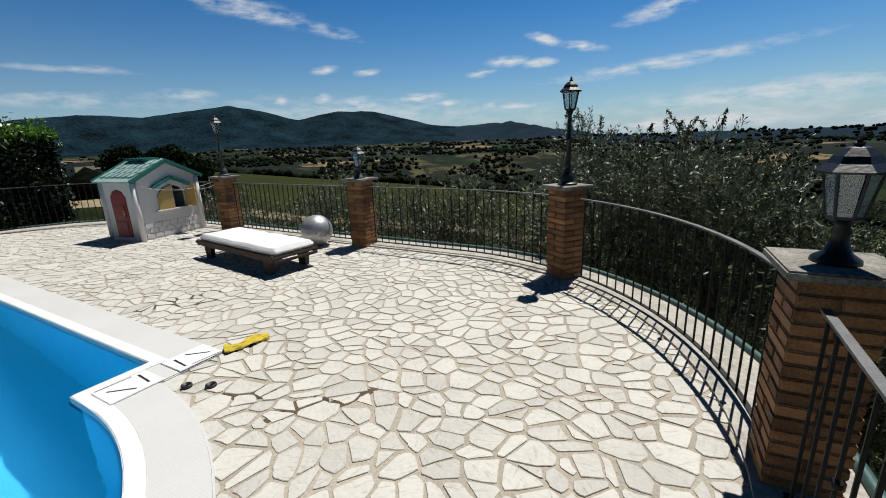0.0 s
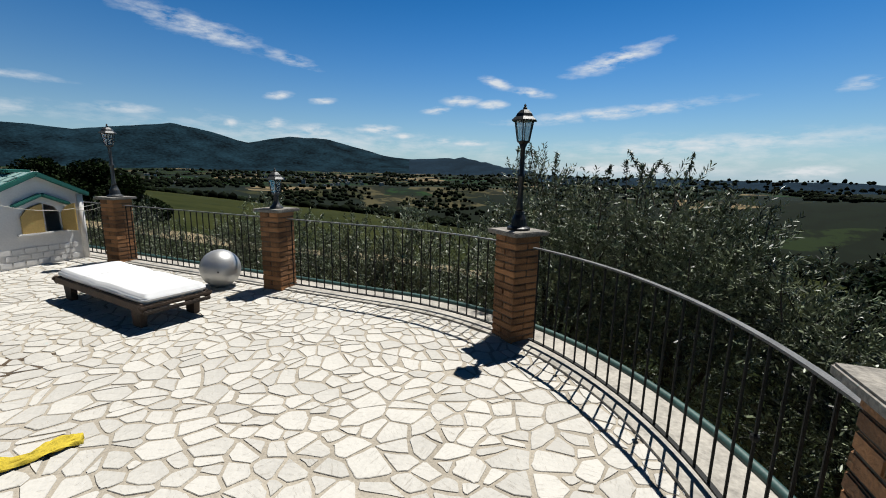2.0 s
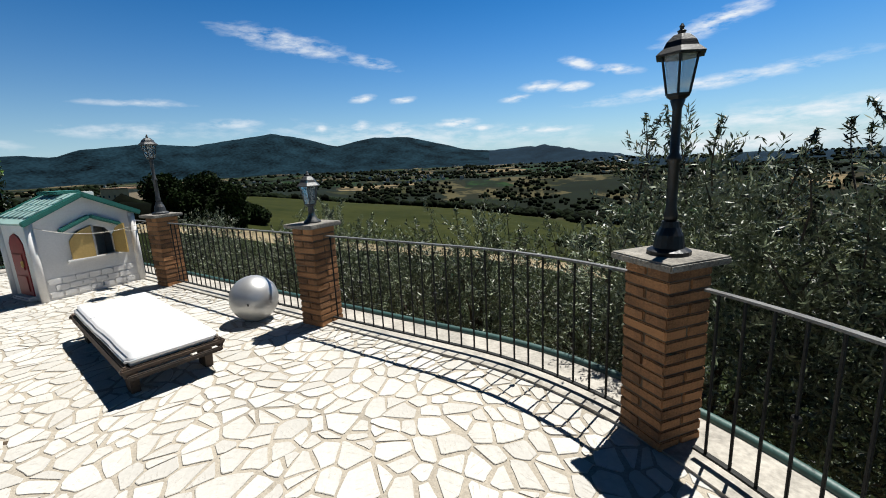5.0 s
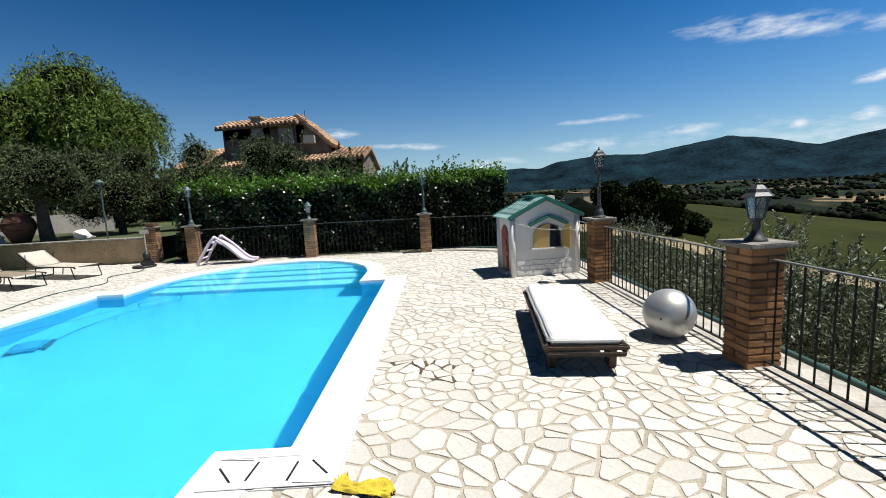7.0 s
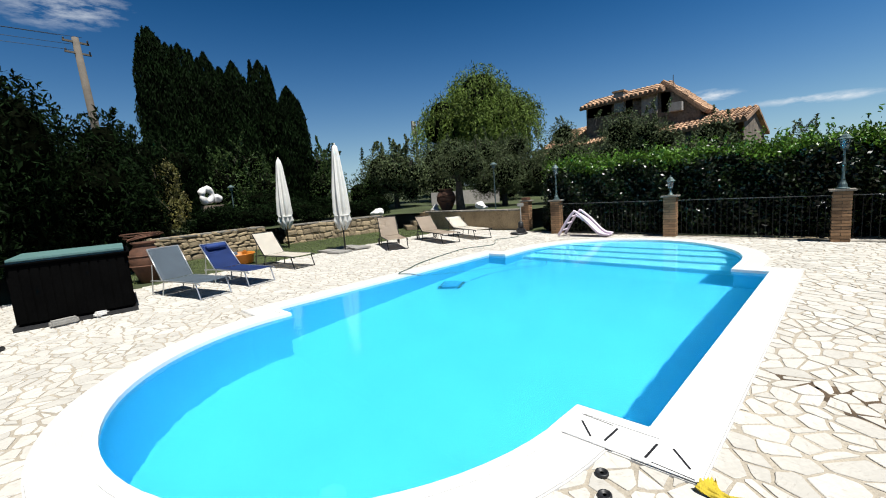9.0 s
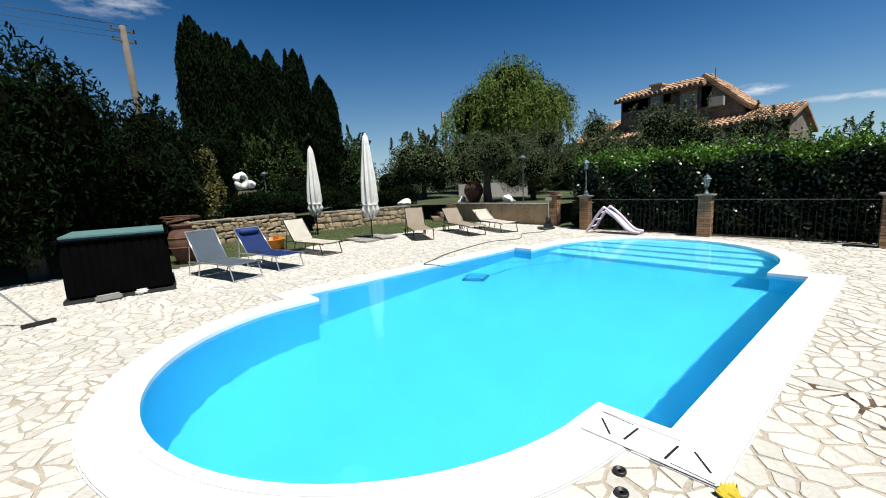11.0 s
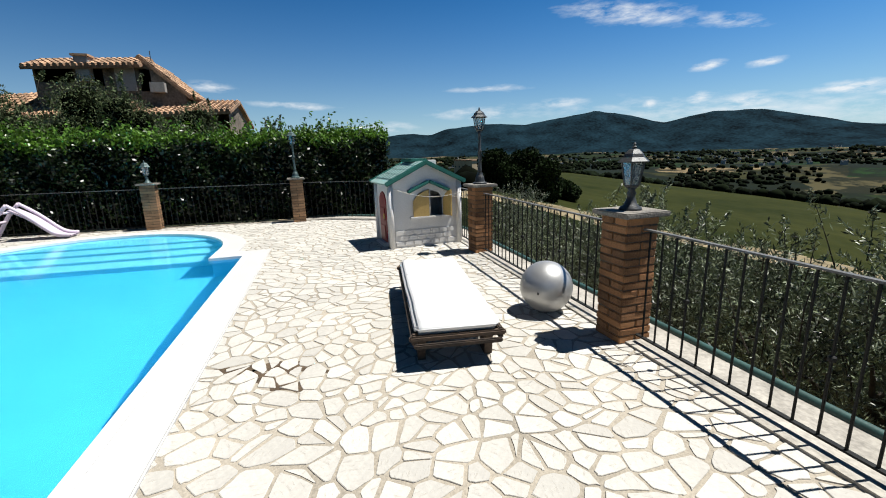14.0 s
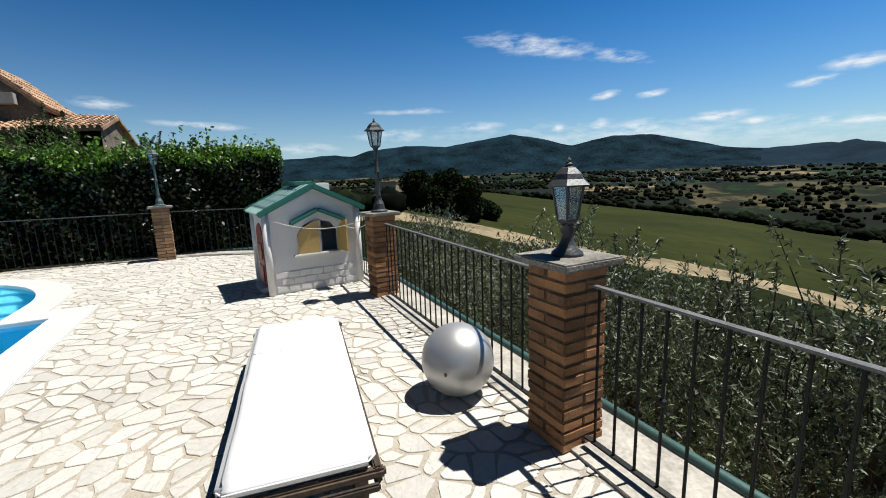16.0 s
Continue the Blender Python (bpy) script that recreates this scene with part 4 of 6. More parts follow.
def lantern(x, y, z, tall, mat, turn=0.0):
    """A hexagonal garden lantern on a flared base, short or on a turned post."""
    t = thing("garden_lantern", "tall black garden lantern on a brick pillar" if tall else "short grey garden lantern on a brick pillar", "lantern", pose(x, y, z, 0, 0, turn), "lanterns on the pillars")
    if tall:
        part("base", lathe([(0.105, 0), (0.105, 0.02), (0.075, 0.035), (0.065, 0.10), (0.045, 0.14), (0.04, 0.17)], 16), mat, t, smooth=False)
        part("post", lathe([(0.030, 0.17), (0.034, 0.20), (0.026, 0.24), (0.025, 0.46), (0.034, 0.475), (0.034, 0.49), (0.022, 0.51), (0.021, 0.72), (0.034, 0.76), (0.02, 0.78)], 14), mat, t, smooth=True)
        h = 0.76
    else:
        part("base", lathe([(0.085, 0), (0.082, 0.015), (0.05, 0.04), (0.032, 0.085), (0.028, 0.11), (0.036, 0.125), (0.024, 0.15), (0.04, 0.17)], 16), mat, t, smooth=True)
        h = 0.16
    part("cup", lathe([(0.03, h), (0.058, h + 0.02), (0.060, h + 0.03)], 6), mat, t)
    bm = bmesh.new()
    for i in range(6):
        c, s = math.cos(i * math.pi / 3), math.sin(i * math.pi / 3)
        tube([(0.057 * c, 0.057 * s, h + 0.03), (0.087 * c, 0.087 * s, h + 0.20)], 0.006, 5, bm)
    part("lantern_frame", bm, mat, t)
    for i in range(6):
        a, b2 = i * math.pi / 3 + 0.1, (i + 1) * math.pi / 3 - 0.1
        bm = bmesh.new()
        vs = [bm.verts.new((r * math.cos(q), r * math.sin(q), zz)) for r, q, zz in ((0.054, a, h + 0.03), (0.054, b2, h + 0.03), (0.083, b2, h + 0.20), (0.083, a, h + 0.20))]
        bm.faces.new(vs)
        part("pane", bm, GLASS, t)
    part("roof", lathe([(0.118, h + 0.198), (0.120, h + 0.206), (0.085, h + 0.235), (0.072, h + 0.262), (0.04, h + 0.292), (0.015, h + 0.30)], 6), mat, t)
    part("finial", lathe([(0.014, h + 0.298), (0.02, h + 0.312), (0.008, h + 0.32), (0.012, h + 0.332), (0.003, h + 0.346)], 10), mat, t)
    return t


def pillar(x, y, turn, tall=None, lamp=LAMPBLACK, pale=False, planter=False):
    t = thing("brick_pillar", "pale brick fence pillar with a stone cap" if pale else "red-brown brick fence pillar with a mossy stone cap", "pillar", pose(x, y, 0, 0, 0, turn), "fence pillars")
    part("mortar_core", box(0.272, 0.272, 1.0), MORTAR, t)
    for c in range(16):
        for k in (-1, 1):
            sh = (pale_meshes if pale else brick_meshes)[(c + k) % 3]
            m = pose(random.uniform(-0.003, 0.003), 0.0745 * k + random.uniform(-0.002, 0.002), 0.0625 * c + 0.003, 0, 0, 0)
            shared("brick", sh, t, pose(0, 0, 0, 0, 0, 90 * (c % 2)) @ m)
    part("cap", box(0.40, 0.40, 0.04, pose(0, 0, 1.0), bevel=0.008), CAP, t)
    PILLARS.append(t)
    if tall is not None:
        lantern(x, y, 1.04, tall, lamp, turn + 12)
    return t


pillar(-7.04, 5.635, 4, True, LAMPGREY)
pillar(-3.73, 5.63, 2, False, LAMPGREY)
pillar(-0.545, 5.33, -36, True, LAMPBLACK)
pillar(1.12, 2.84, -86, False, LAMPBLACK)
pillar(-11.70, 2.72, 5, True, LAMPGREEN, True)
pillar(-11.97, -0.45, 5, False, LAMPGREEN, True)
pillar(-12.10, -3.72, 5, True, LAMPGREEN, True)
pillar(-12.72, -5.22, 8, None, LAMPGREEN, True)

bm = box(0.012, 0.012, 0.84, bevel=0.002)
me_bal = bpy.data.meshes.new("baluster")
bm.to_mesh(me_bal)
bm.free()
me_bal.materials.append(IRON)
bm = lathe([(0.008, 0), (0.018, 0.008), (0.020, 0.018), (0.018, 0.028), (0.008, 0.036)], 8)
me_knob = bpy.data.meshes.new("knob")
bm.to_mesh(me_knob)
bm.free()
me_knob.materials.append(IRON)


def flat_bar(pts, wide, thick, z):
    bm = bmesh.new()
    rings = []
    for i, p in enumerate(pts):
        a, b = pts[max(i - 1, 0)], pts[min(i + 1, len(pts) - 1)]
        d = Vector((b[0] - a[0], b[1] - a[1], 0)).normalized()
        s = Vector((-d.y, d.x, 0)) * wide / 2
        c = Vector((p[0], p[1], z))
        rings.append([bm.verts.new(q) for q in (c - s, c + s, c + s + Vector((0, 0, thick)), c - s + Vector((0, 0, thick)))])
    for a, b in zip(rings, rings[1:]):
        for i in range(4):
            bm.faces.new((a[i], a[(i + 1) % 4], b[(i + 1) % 4], b[i]))
    bm.faces.new(rings[0]), bm.faces.new(rings[-1])
    return bm


def resample(pts, step):
    """Points at even steps along a line, with the direction at each."""
    out, left = [], step / 2
    for (x1, y1), (x2, y2) in zip(pts, pts[1:]):
        d = math.hypot(x2 - x1, y2 - y1)
        at = left
        while at < d:
            out.append((x1 + (x2 - x1) * at / d, y1 + (y2 - y1) * at / d, math.degrees(math.atan2(y2 - y1, x2 - x1))))
            at += step
        left = at - d
    return out


def fence(pts, step=0.122):
    t = thing("iron_fence", "black wrought-iron fence panel with thin upright bars", "fence", group="fence panels")
    part("top_rail", flat_bar(pts, 0.032, 0.012, 0.905), RAIL, t, "grey worn handrail")
    part("bottom_rail", flat_bar(pts, 0.030, 0.012, 0.065), IRON, t)
    for i, (x, y, a) in enumerate(resample(pts, step)):
        b = shared("baluster", me_bal, t, pose(x, y, 0.07, 0, 0, a))
        if i % 7 == 3:
            shared("knob", me_knob, b, pose(0, 0, 0.40))
    return t


fence([(-6.88, 5.64), (-3.89, 5.64)])
fence([(-3.57, 5.64), (-2.0, 5.65)] + arc_pts(ARC, ARC_R, 88, 63, 12))
fence(arc_pts(ARC, ARC_R, 57.5, 6.5, 24))
fence([(1.06, 2.6), (1.05, -3.0)])
fence(list(reversed([(-7.21, 5.65)] + arc_pts(WARC, ARC_R, 90, 180, 26))))
fence([(-11.78, 2.55), (-11.94, -0.27)])
fence([(-11.97, -0.64), (-12.08, -3.55)])


# ---------------------------------------------------------------- things on the terrace
def sun_bed():
    t = thing("sun_lounger", "low weathered wooden sun lounger with a thick white mattress", "lounger", pose(-4.63, 4.317, 0, 0, 0, 173))
    for s in (-1, 1):
        part("side_rail", box(1.96, 0.035, 0.085, pose(0, 0.315 * s, 0.185), bevel=0.008), TEAK, t)
    for x in (-0.965, 0.965):
        part("end_rail", box(0.045, 0.70, 0.042, pose(x, 0, 0.215), bevel=0.010), TEAK, t)
        part("end_rail", box(0.030, 0.64, 0.036, pose(x * 1.028, 0, 0.168), bevel=0.008), TEAK, t)
    sl = box(0.055, 0.60, 0.018, bevel=0.004)
    me = bpy.data.meshes.new("slat")
    sl.to_mesh(me)
    sl.free()
    me.materials.append(TEAK)
    for i in range(22):
        shared("slat", me, t, pose(-0.89 + i * 0.0845, 0, 0.235))
    for x in (-0.76, 0.78):
        for s in (-1, 1):
            part("leg", prism([(-0.07, 0), (0.07, 0), (0.10, 0.19), (-0.10, 0.19)], -0.03, 0.03, m=pose(x, 0.255 * s, 0, 90, 0, 0)), TEAK, t)
    bm = box(1.88, 0.62, 0.095, bevel=0.028)
    bmesh.ops.subdivide_edges(bm, edges=[e for e in bm.edges if e.calc_length() > 0.3], cuts=14, use_grid_fill=True)
    for v in bm.verts:
        v.co.z += 0.006 * noise.noise(v.co * 3.0) + (0.008 * noise.noise(v.co * 8) if v.co.z > 0.05 else 0)
        v.co.y += 0.008 * noise.noise(v.co * 2.1 + Vector((5, 0, 0)))
        v.co.z -= 0.012 * math.exp(-((v.co.x - 0.05) / 0.02) ** 2) if v.co.z > 0.06 else 0
    m = part("mattress", bm, MATTRESS, None, smooth=True)
    loop = [(-0.905, -0.311), (0.905, -0.311), (0.941, -0.28), (0.941, 0.28), (0.905, 0.311), (-0.905, 0.311), (-0.941, 0.28), (-0.941, -0.28), (-0.905, -0.311)]
    part("piping", tube([(x, y, 0.047) for x, y in loop], 0.005, 6), MATTRESS, m, smooth=True)
    for x in (-0.33, 0.33):
        part("seam", tube([(x, -0.28, 0.093), (x, 0.0, 0.093), (x, 0.28, 0.093)], 0.004, 6), MATTRESS, m, smooth=True)
    m.matrix_world = pose(-4.60, 4.313, 0.254, 0, 0, 173)
    tagged(m, "thick white mattress on the wooden sun lounger", "mattress")


sun_bed()


def gym_ball():
    t = thing("exercise_ball", "large silver exercise ball resting beside the fence", "ball", pose(-4.43, 5.32, 0, 0, 0, 20))
    bm = bmesh.new()
    bmesh.ops.create_uvsphere(bm, u_segments=48, v_segments=32, radius=0.245)
    bmesh.ops.translate(bm, verts=bm.verts, vec=(0, 0, 0.243))
    part("ball", bm, SILVER, t, smooth=True)
    part("valve", lathe([(0.012, 0), (0.014, 0.004), (0.006, 0.006)], 10, pose(0.1, -0.222, 0.243, 90, 0, 0)), SILVERBAND, t)


gym_ball()


def playhouse():
    """A plastic play house: local x along the window front, local y into the depth."""
    ang = 97.0
    t = thing("play_house", "white plastic children's play house with green roof and red door", "play house", pose(-7.71, 4.36, 0, 0, 0, ang))
    W, D, E, A = 1.20, 0.88, 1.07, 1.36
    th = 0.03

    def pane_wall(poly, hole, m, name):
        bm = bmesh.new()
        edges = []
        loops = [poly] + ([hole] if hole else [])
        for lp in loops:
            vs = [bm.verts.new((x, 0, z)) for x, z in lp]
            edges += [bm.edges.new((vs[i], vs[(i + 1) % len(vs)])) for i in range(len(vs))]
        bmesh.ops.triangle_fill(bm, use_beauty=True, use_dissolve=False, edges=edges)
        r = bmesh.ops.extrude_face_region(bm, geom=list(bm.faces))
        bmesh.ops.translate(bm, verts=[g for g in r["geom"] if isinstance(g, bmesh.types.BMVert)], vec=(0, th, 0))
        ob = part(name, bm, TOYWALL, t)
        ob.matrix_local = m
        return ob

    win = [(0.40, 0.50), (0.90, 0.50), (0.90, 0.78), (0.83, 0.88), (0.65, 0.94), (0.47, 0.88), (0.40, 0.78)]
    gable = [(0, 0), (W, 0), (W, E), (W / 2, A), (0, E)]
    pane_wall(gable, win, pose(0, 0, 0), "front_wall")
    pane_wall(gable, None, pose(0, D - th, 0), "back_wall")
    door_hole = [(0.26, 0.02), (0.68, 0.02), (0.68, 0.78), (0.60, 0.88), (0.47, 0.92), (0.34, 0.88), (0.26, 0.78)]
    pane_wall([(0.02, 0), (D - 0.02, 0), (D - 0.02, E), (0.02, E)], door_hole, pose(th, 0, 0, 0, 0, 90), "side_wall")
    pane_wall([(0.02, 0), (D - 0.02, 0), (D - 0.02, E), (0.02, E)], None, pose(W, 0, 0, 0, 0, 90), "side_wall")
    for x in (0.0, W):
        for y in (0.0, D):
            part("corner_post", lathe([(0.045, 0), (0.045, E - 0.02)], 12, pose(x, y, 0)), TOYWALL, t, smooth=True)
    # brick relief at the foot of the front
    me = bpy.data.meshes.new("moulded_block")
    b = box(0.145, 0.018, 0.082, bevel=0.008)
    b.to_mesh(me)
    b.free()
    me.materials.append(TOYWALL)
    for r in range(3):
        for k in range(8):
            x = 0.13 + k * 0.153 + (0.07 if r % 2 else 0)
            if x < W - 0.09:
                shared("moulded_block", me, t, pose(x, -0.004, 0.03 + r * 0.09))
    # roof slopes with shingles
    run, rise = W / 2 + 0.09, (A - E) * (W / 2 + 0.09) / (W / 2)
    slope = math.degrees(math.atan2(rise, run))
    ln = math.hypot(run, rise)
    me = bpy.data.meshes.new("shingle")
    b = prism([(-0.075, 0.0), (-0.07, -0.11), (-0.035, -0.145), (0.035, -0.145), (0.07, -0.11), (0.075, 0.0)], 0.0, 0.014)
    b.to_mesh(me)
    b.free()
    me.materials.append(TOYROOF)
    for s in (-1, 1):
        m = Matrix.Translation((W / 2, 0, A + 0.035)) @ (Matrix.Identity(4) if s > 0 else Matrix.Diagonal((-1, 1, 1, 1))) @ pose(0, 0, 0, 0, slope, 0)
        part("roof_slope", box(ln, D + 0.16, 0.03, m @ pose(ln / 2, D / 2, -0.03)), TOYROOF, t)
        for y in (-0.085, D + 0.085):
            part("barge_board", box(ln + 0.02, 0.045, 0.07, m @ pose(ln / 2, y, -0.05), bevel=0.012), TOYGREEN, t, "green moulded roof edge")
        for r in range(4):
            for k in range(6):
                shared("shingle", me, t, m @ pose(0.05 + r * 0.150, 0.01 + k * 0.152 + (0.07 if r % 2 else 0), 0.004, 0, 4, 90))
    part("ridge", box(0.30, 0.60, 0.05, pose(W / 2, D / 2 + 0.1, A + 0.02), bevel=0.015), TOYGREEN, t, "green ridge cap")
    part("chimney", box(0.28, 0.18, 0.26, pose(W * 0.74, D * 0.72, A - 0.22), bevel=0.012), TOYWALL, t)
    # window: canopy, shutters, sill
    for s in (-1, 1):
        part("canopy", box(0.40, 0.09, 0.05, Matrix.Translation((0.65 + s * 0.175, -0.045, 0.965)) @ pose(0, 0, 0, 0, s * 24, 0), bevel=0.014), TOYGREEN, t, "green window canopy")
    part("sill", box(0.68, 0.06, 0.035, pose(0.65, -0.03, 0.465), bevel=0.008), TOYWALL, t)
    half = [(0, 0), (0.27, 0), (0.27, 0.43), (0.17, 0.40), (0.07, 0.34), (0, 0.25)]
    sh = part("shutter", prism(half, 0, 0.02, m=pose(0, 0, 0, 90, 0, 0)), TOYYELLOW, t, "yellow half-open shutter")
    sh.matrix_local = pose(0.375, -0.014, 0.502, 0, 0, -4)
    half2 = [(0, 0), (0.25, 0), (0.25, 0.43), (0.17, 0.41), (0.08, 0.36), (0, 0.27)]
    sh = part("shutter", prism(half2, 0, 0.02, m=pose(0, 0, 0, 90, 0, 0)), TOYYELLOW, t, "yellow shutter folded open")
    sh.matrix_local = pose(0.92, -0.012, 0.502, 0, 0, -80)
    part("mullion", box(0.035, 0.03, 0.43, pose(0.665, 0.0, 0.50)), TOYWALL, t)
    # red door on the side, a pale step before it
    d = part("door", prism([(0.27, 0.03), (0.67, 0.03), (0.67, 0.78), (0.59, 0.87), (0.47, 0.91), (0.35, 0.87), (0.27, 0.78)], 0.0, 0.03, m=pose(-0.012, 0, 0, 90, 0, 90), bevel=0.0), TOYRED, t, "red plastic door")
    part("handle", box(0.03, 0.03, 0.09, pose(-0.03, 0.34, 0.46), bevel=0.008), TOYYELLOW, d)
    for z in (0.12, 0.42):
        part("panel", box(0.012, 0.28, 0.22, pose(-0.02, 0.47, z), bevel=0.004), TOYRED, d)
    part("step", box(0.12, 0.5, 0.06, pose(-0.04, 0.47, 0), bevel=0.02), TOYWALL, t)


playhouse()


def yellow_cloth():
    bm = bmesh.new()
    bmesh.ops.create_grid(bm, x_segments=40, y_segments=16, size=0.5)
    for v in bm.verts:
        x, y = v.co.x, v.co.y
        f = 0.5 + 0.5 * noise.noise(Vector((x * 5, y * 9, 2.0)))
        v.co.x = x * 0.34 + 0.02 * noise.noise(Vector((x * 4, y * 4, 8)))
        v.co.y = y * 0.10 * (1 + 0.4 * math.sin(x * 9)) + 0.04 * math.sin(x * 5)
        v.co.z = 0.012 + 0.05 * f * (1 - 3.4 * y * y) + 0.012 * math.sin(y * 38 + x * 10)
    ob = part("cloth", bm, YELLOWCLOTH, smooth=True)
    ob.matrix_world = pose(-2.44, 2.56, 0.004, 0, 0, 58)
    tagged(ob, "crumpled yellow cloth lying on the paving", "cloth")


yellow_cloth()


def drain(x, y, open_lid):
    t = thing("floor_drain", "small round black drain cap in the paving" if not open_lid else "open round drain hole with a dark rim", "drain", pose(x, y, 0.002))
    part("rim", lathe([(0.034, 0), (0.037, 0.008), (0.035, 0.018), (0.026, 0.02), (0.025, 0.012)], 18), BLACK, t, smooth=True)
    part("cap", lathe([(0.022, 0), (0.022, 0.009), (0.01, 0.012)], 18), BLACK, t)


drain(-2.28, 1.97, True)
drain(-2.13, 2.05, False)


# ---------------------------------------------------------------- far side of the pool
def toy_slide():
    t = thing("toy_slide", "small pale pink plastic children's slide", "slide", pose(-11.62, -2.75, 0, 0, 0, 92))
    for s in (-1, 1):
        part("side_wall", tube(smooth_line([(-0.05, 0.2 * s, 0.74), (0.25, 0.2 * s, 0.50), (0.62, 0.2 * s, 0.14), (0.88, 0.2 * s, 0.07)], 5), 0.035, 8), PINK, t, smooth=True)
        part("ladder_side", tube(smooth_line([(-0.04, 0.2 * s, 0.74), (-0.25, 0.2 * s, 0.5), (-0.55, 0.22 * s, 0.03)], 5), 0.04, 8), PINK, t, smooth=True)
    pts = smooth_line([(-0.05, 0, 0.62), (0.25, 0, 0.42), (0.62, 0, 0.07), (0.88, 0, 0.03)], 6)
    bm = bmesh.new()
    rings = [[bm.verts.new((p.x, y, p.z + dz)) for y, dz in ((-0.2, 0), (0.2, 0), (0.2, 0.025), (-0.2, 0.025))] for p in pts]
    for a, b in zip(rings, rings[1:]):
        for i in range(4):
            bm.faces.new((a[i], a[(i + 1) % 4], b[(i + 1) % 4], b[i]))
    part("chute", bm, PINK, t)
    for i in range(3):
        part("rung", tube([(-0.17 - 0.15 * i, -0.2, 0.58 - 0.2 * i), (-0.17 - 0.15 * i, 0.2, 0.58 - 0.2 * i)], 0.025, 8), PINK, t)


toy_slide()


def lounger(foot, head, fabric, frame_mat, label, back=50, wheels=False, pillow=False, legs=0.30):
    """A folding mesh lounger: foot and head are the middle of its ends on the ground."""
    dx, dy = foot[0] - head[0], foot[1] - head[1]
    t = thing("pool_lounger", label, "lounger", pose(head[0], head[1], 0, 0, 0, math.degrees(math.atan2(dy, dx))), "loungers on the far side of the pool")
    L = math.hypot(dx, dy)
    w, h = 0.29, legs
    hinge = 0.62
    top = Vector((hinge - 0.70 * math.cos(radians(back)), 0, h + 0.70 * math.sin(radians(back))))
    for s in (-1, 1):
        part("side_rail", tube(smooth_line([(hinge - 0.4, w * s, h - 0.02), (hinge, w * s, h), (L - 0.1, w * s, h), (L, w * s, h - 0.03)], 4), 0.014, 8), frame_mat, t, smooth=True)
        part("back_rail", tube([(hinge, w * s, h), (top.x, w * s, top.z)], 0.013, 8), frame_mat, t, smooth=True)
        part("leg", tube([(L - 0.12, w * s, h), (L - 0.02, w * s, 0.01)], 0.012, 8), frame_mat, t)
        part("leg", tube([(hinge + 0.05, w * s, h), (hinge - 0.05, w * s, 0.01)], 0.012, 8), frame_mat, t)
        part("leg", tube([(hinge - 0.35, w * s, h - 0.02), (hinge - 0.42, w * s, 0.01)], 0.012, 8), frame_mat, t)
        part("brace", tube([(hinge - 0.35, w * s, h - 0.02), (hinge - 0.28, w * s, h + 0.30)], 0.009, 6), frame_mat, t)
        if wheels:
            bm = bmesh.new()
            for i in range(16):
                a, b = 2 * math.pi * i / 16, 2 * math.pi * (i + 1) / 16
                tube([(hinge - 0.30 + 0.10 * math.cos(a), (w + 0.03) * s, 0.112 + 0.10 * math.sin(a)), (hinge - 0.30 + 0.10 * math.cos(b), (w + 0.03) * s, 0.112 + 0.10 * math.sin(b))], 0.012, 6, bm)
            for i in range(4):
                a = math.pi * i / 4
                tube([(hinge - 0.30 + 0.1 * math.cos(a), (w + 0.03) * s, 0.112 + 0.1 * math.sin(a)), (hinge - 0.30 - 0.1 * math.cos(a), (w + 0.03) * s, 0.112 - 0.1 * math.sin(a))], 0.005, 5, bm)
            part("wheel", bm, frame_mat, t)
    for x in (L - 0.02, hinge - 0.42):
        part("foot_bar", tube([(x, -w, 0.012), (x, w, 0.012)], 0.011, 6), frame_mat, t)
    part("head_bar", tube([(top.x, -w, top.z), (top.x, w, top.z)], 0.013, 8), frame_mat, t)

    def cloth(pts, name):
        line = smooth_line(pts, 6)
        bm = bmesh.new()
        rows = [[bm.verts.new((p.x, w * 0.97 * k / 4, p.z - 0.012 * (1 - (k / 4) ** 2))) for k in range(-4, 5)] for p in line]
        for a, b in zip(rows, rows[1:]):
            for i in range(8):
                bm.faces.new((a[i], a[i + 1], b[i + 1], b[i]))
        bmesh.ops.solidify(bm, geom=list(bm.faces), thickness=0.006)
        part(name, bm, fabric, t, smooth=True)

    cloth([(hinge + 0.01, 0, h + 0.016), ((hinge + L) / 2, 0, h + 0.008), (L - 0.03, 0, h + 0.012)], "seat_fabric")
    cloth([(hinge - 0.005, 0, h + 0.02), ((hinge + top.x) / 2 - 0.01, 0, (h + top.z) / 2 + 0.01), (top.x, 0, top.z + 0.01)], "back_fabric")
    if pillow:
        part("pillow", lathe([(0.02, -0.22), (0.06, -0.2), (0.065, 0.0), (0.06, 0.2), (0.02, 0.22)], 12, Matrix.Translation((top.x + 0.12, 0, top.z - 0.06)) @ pose(0, 0, 0, 90, 0, 0)), fabric, t, smooth=True)
    return t


lounger((-2.66, -5.30), (-2.20, -7.05), GREYFABRIC, ALU, "grey mesh sun lounger with an aluminium frame", back=58)
lounger((-3.62, -5.60), (-3.25, -7.35), BLUEFABRIC, ALU, "dark blue mesh sun lounger with head pillow and aluminium frame", back=48, pillow=True)
lounger((-5.05, -6.55), (-4.75, -8.35), CREAMFABRIC, LAMPBLACK, "cream mesh sun lounger with a dark frame", back=52)
lounger((-7.90, -6.45), (-8.85, -8.15), BEIGEFABRIC, LAMPBLACK, "beige mesh lounger with dark metal wheels", back=55, wheels=True)
lounger((-9.40, -5.75), (-10.1, -7.75), BEIGEFABRIC, LAMPBLACK, "beige mesh lounger with raised back and dark wheels", back=42, wheels=True)
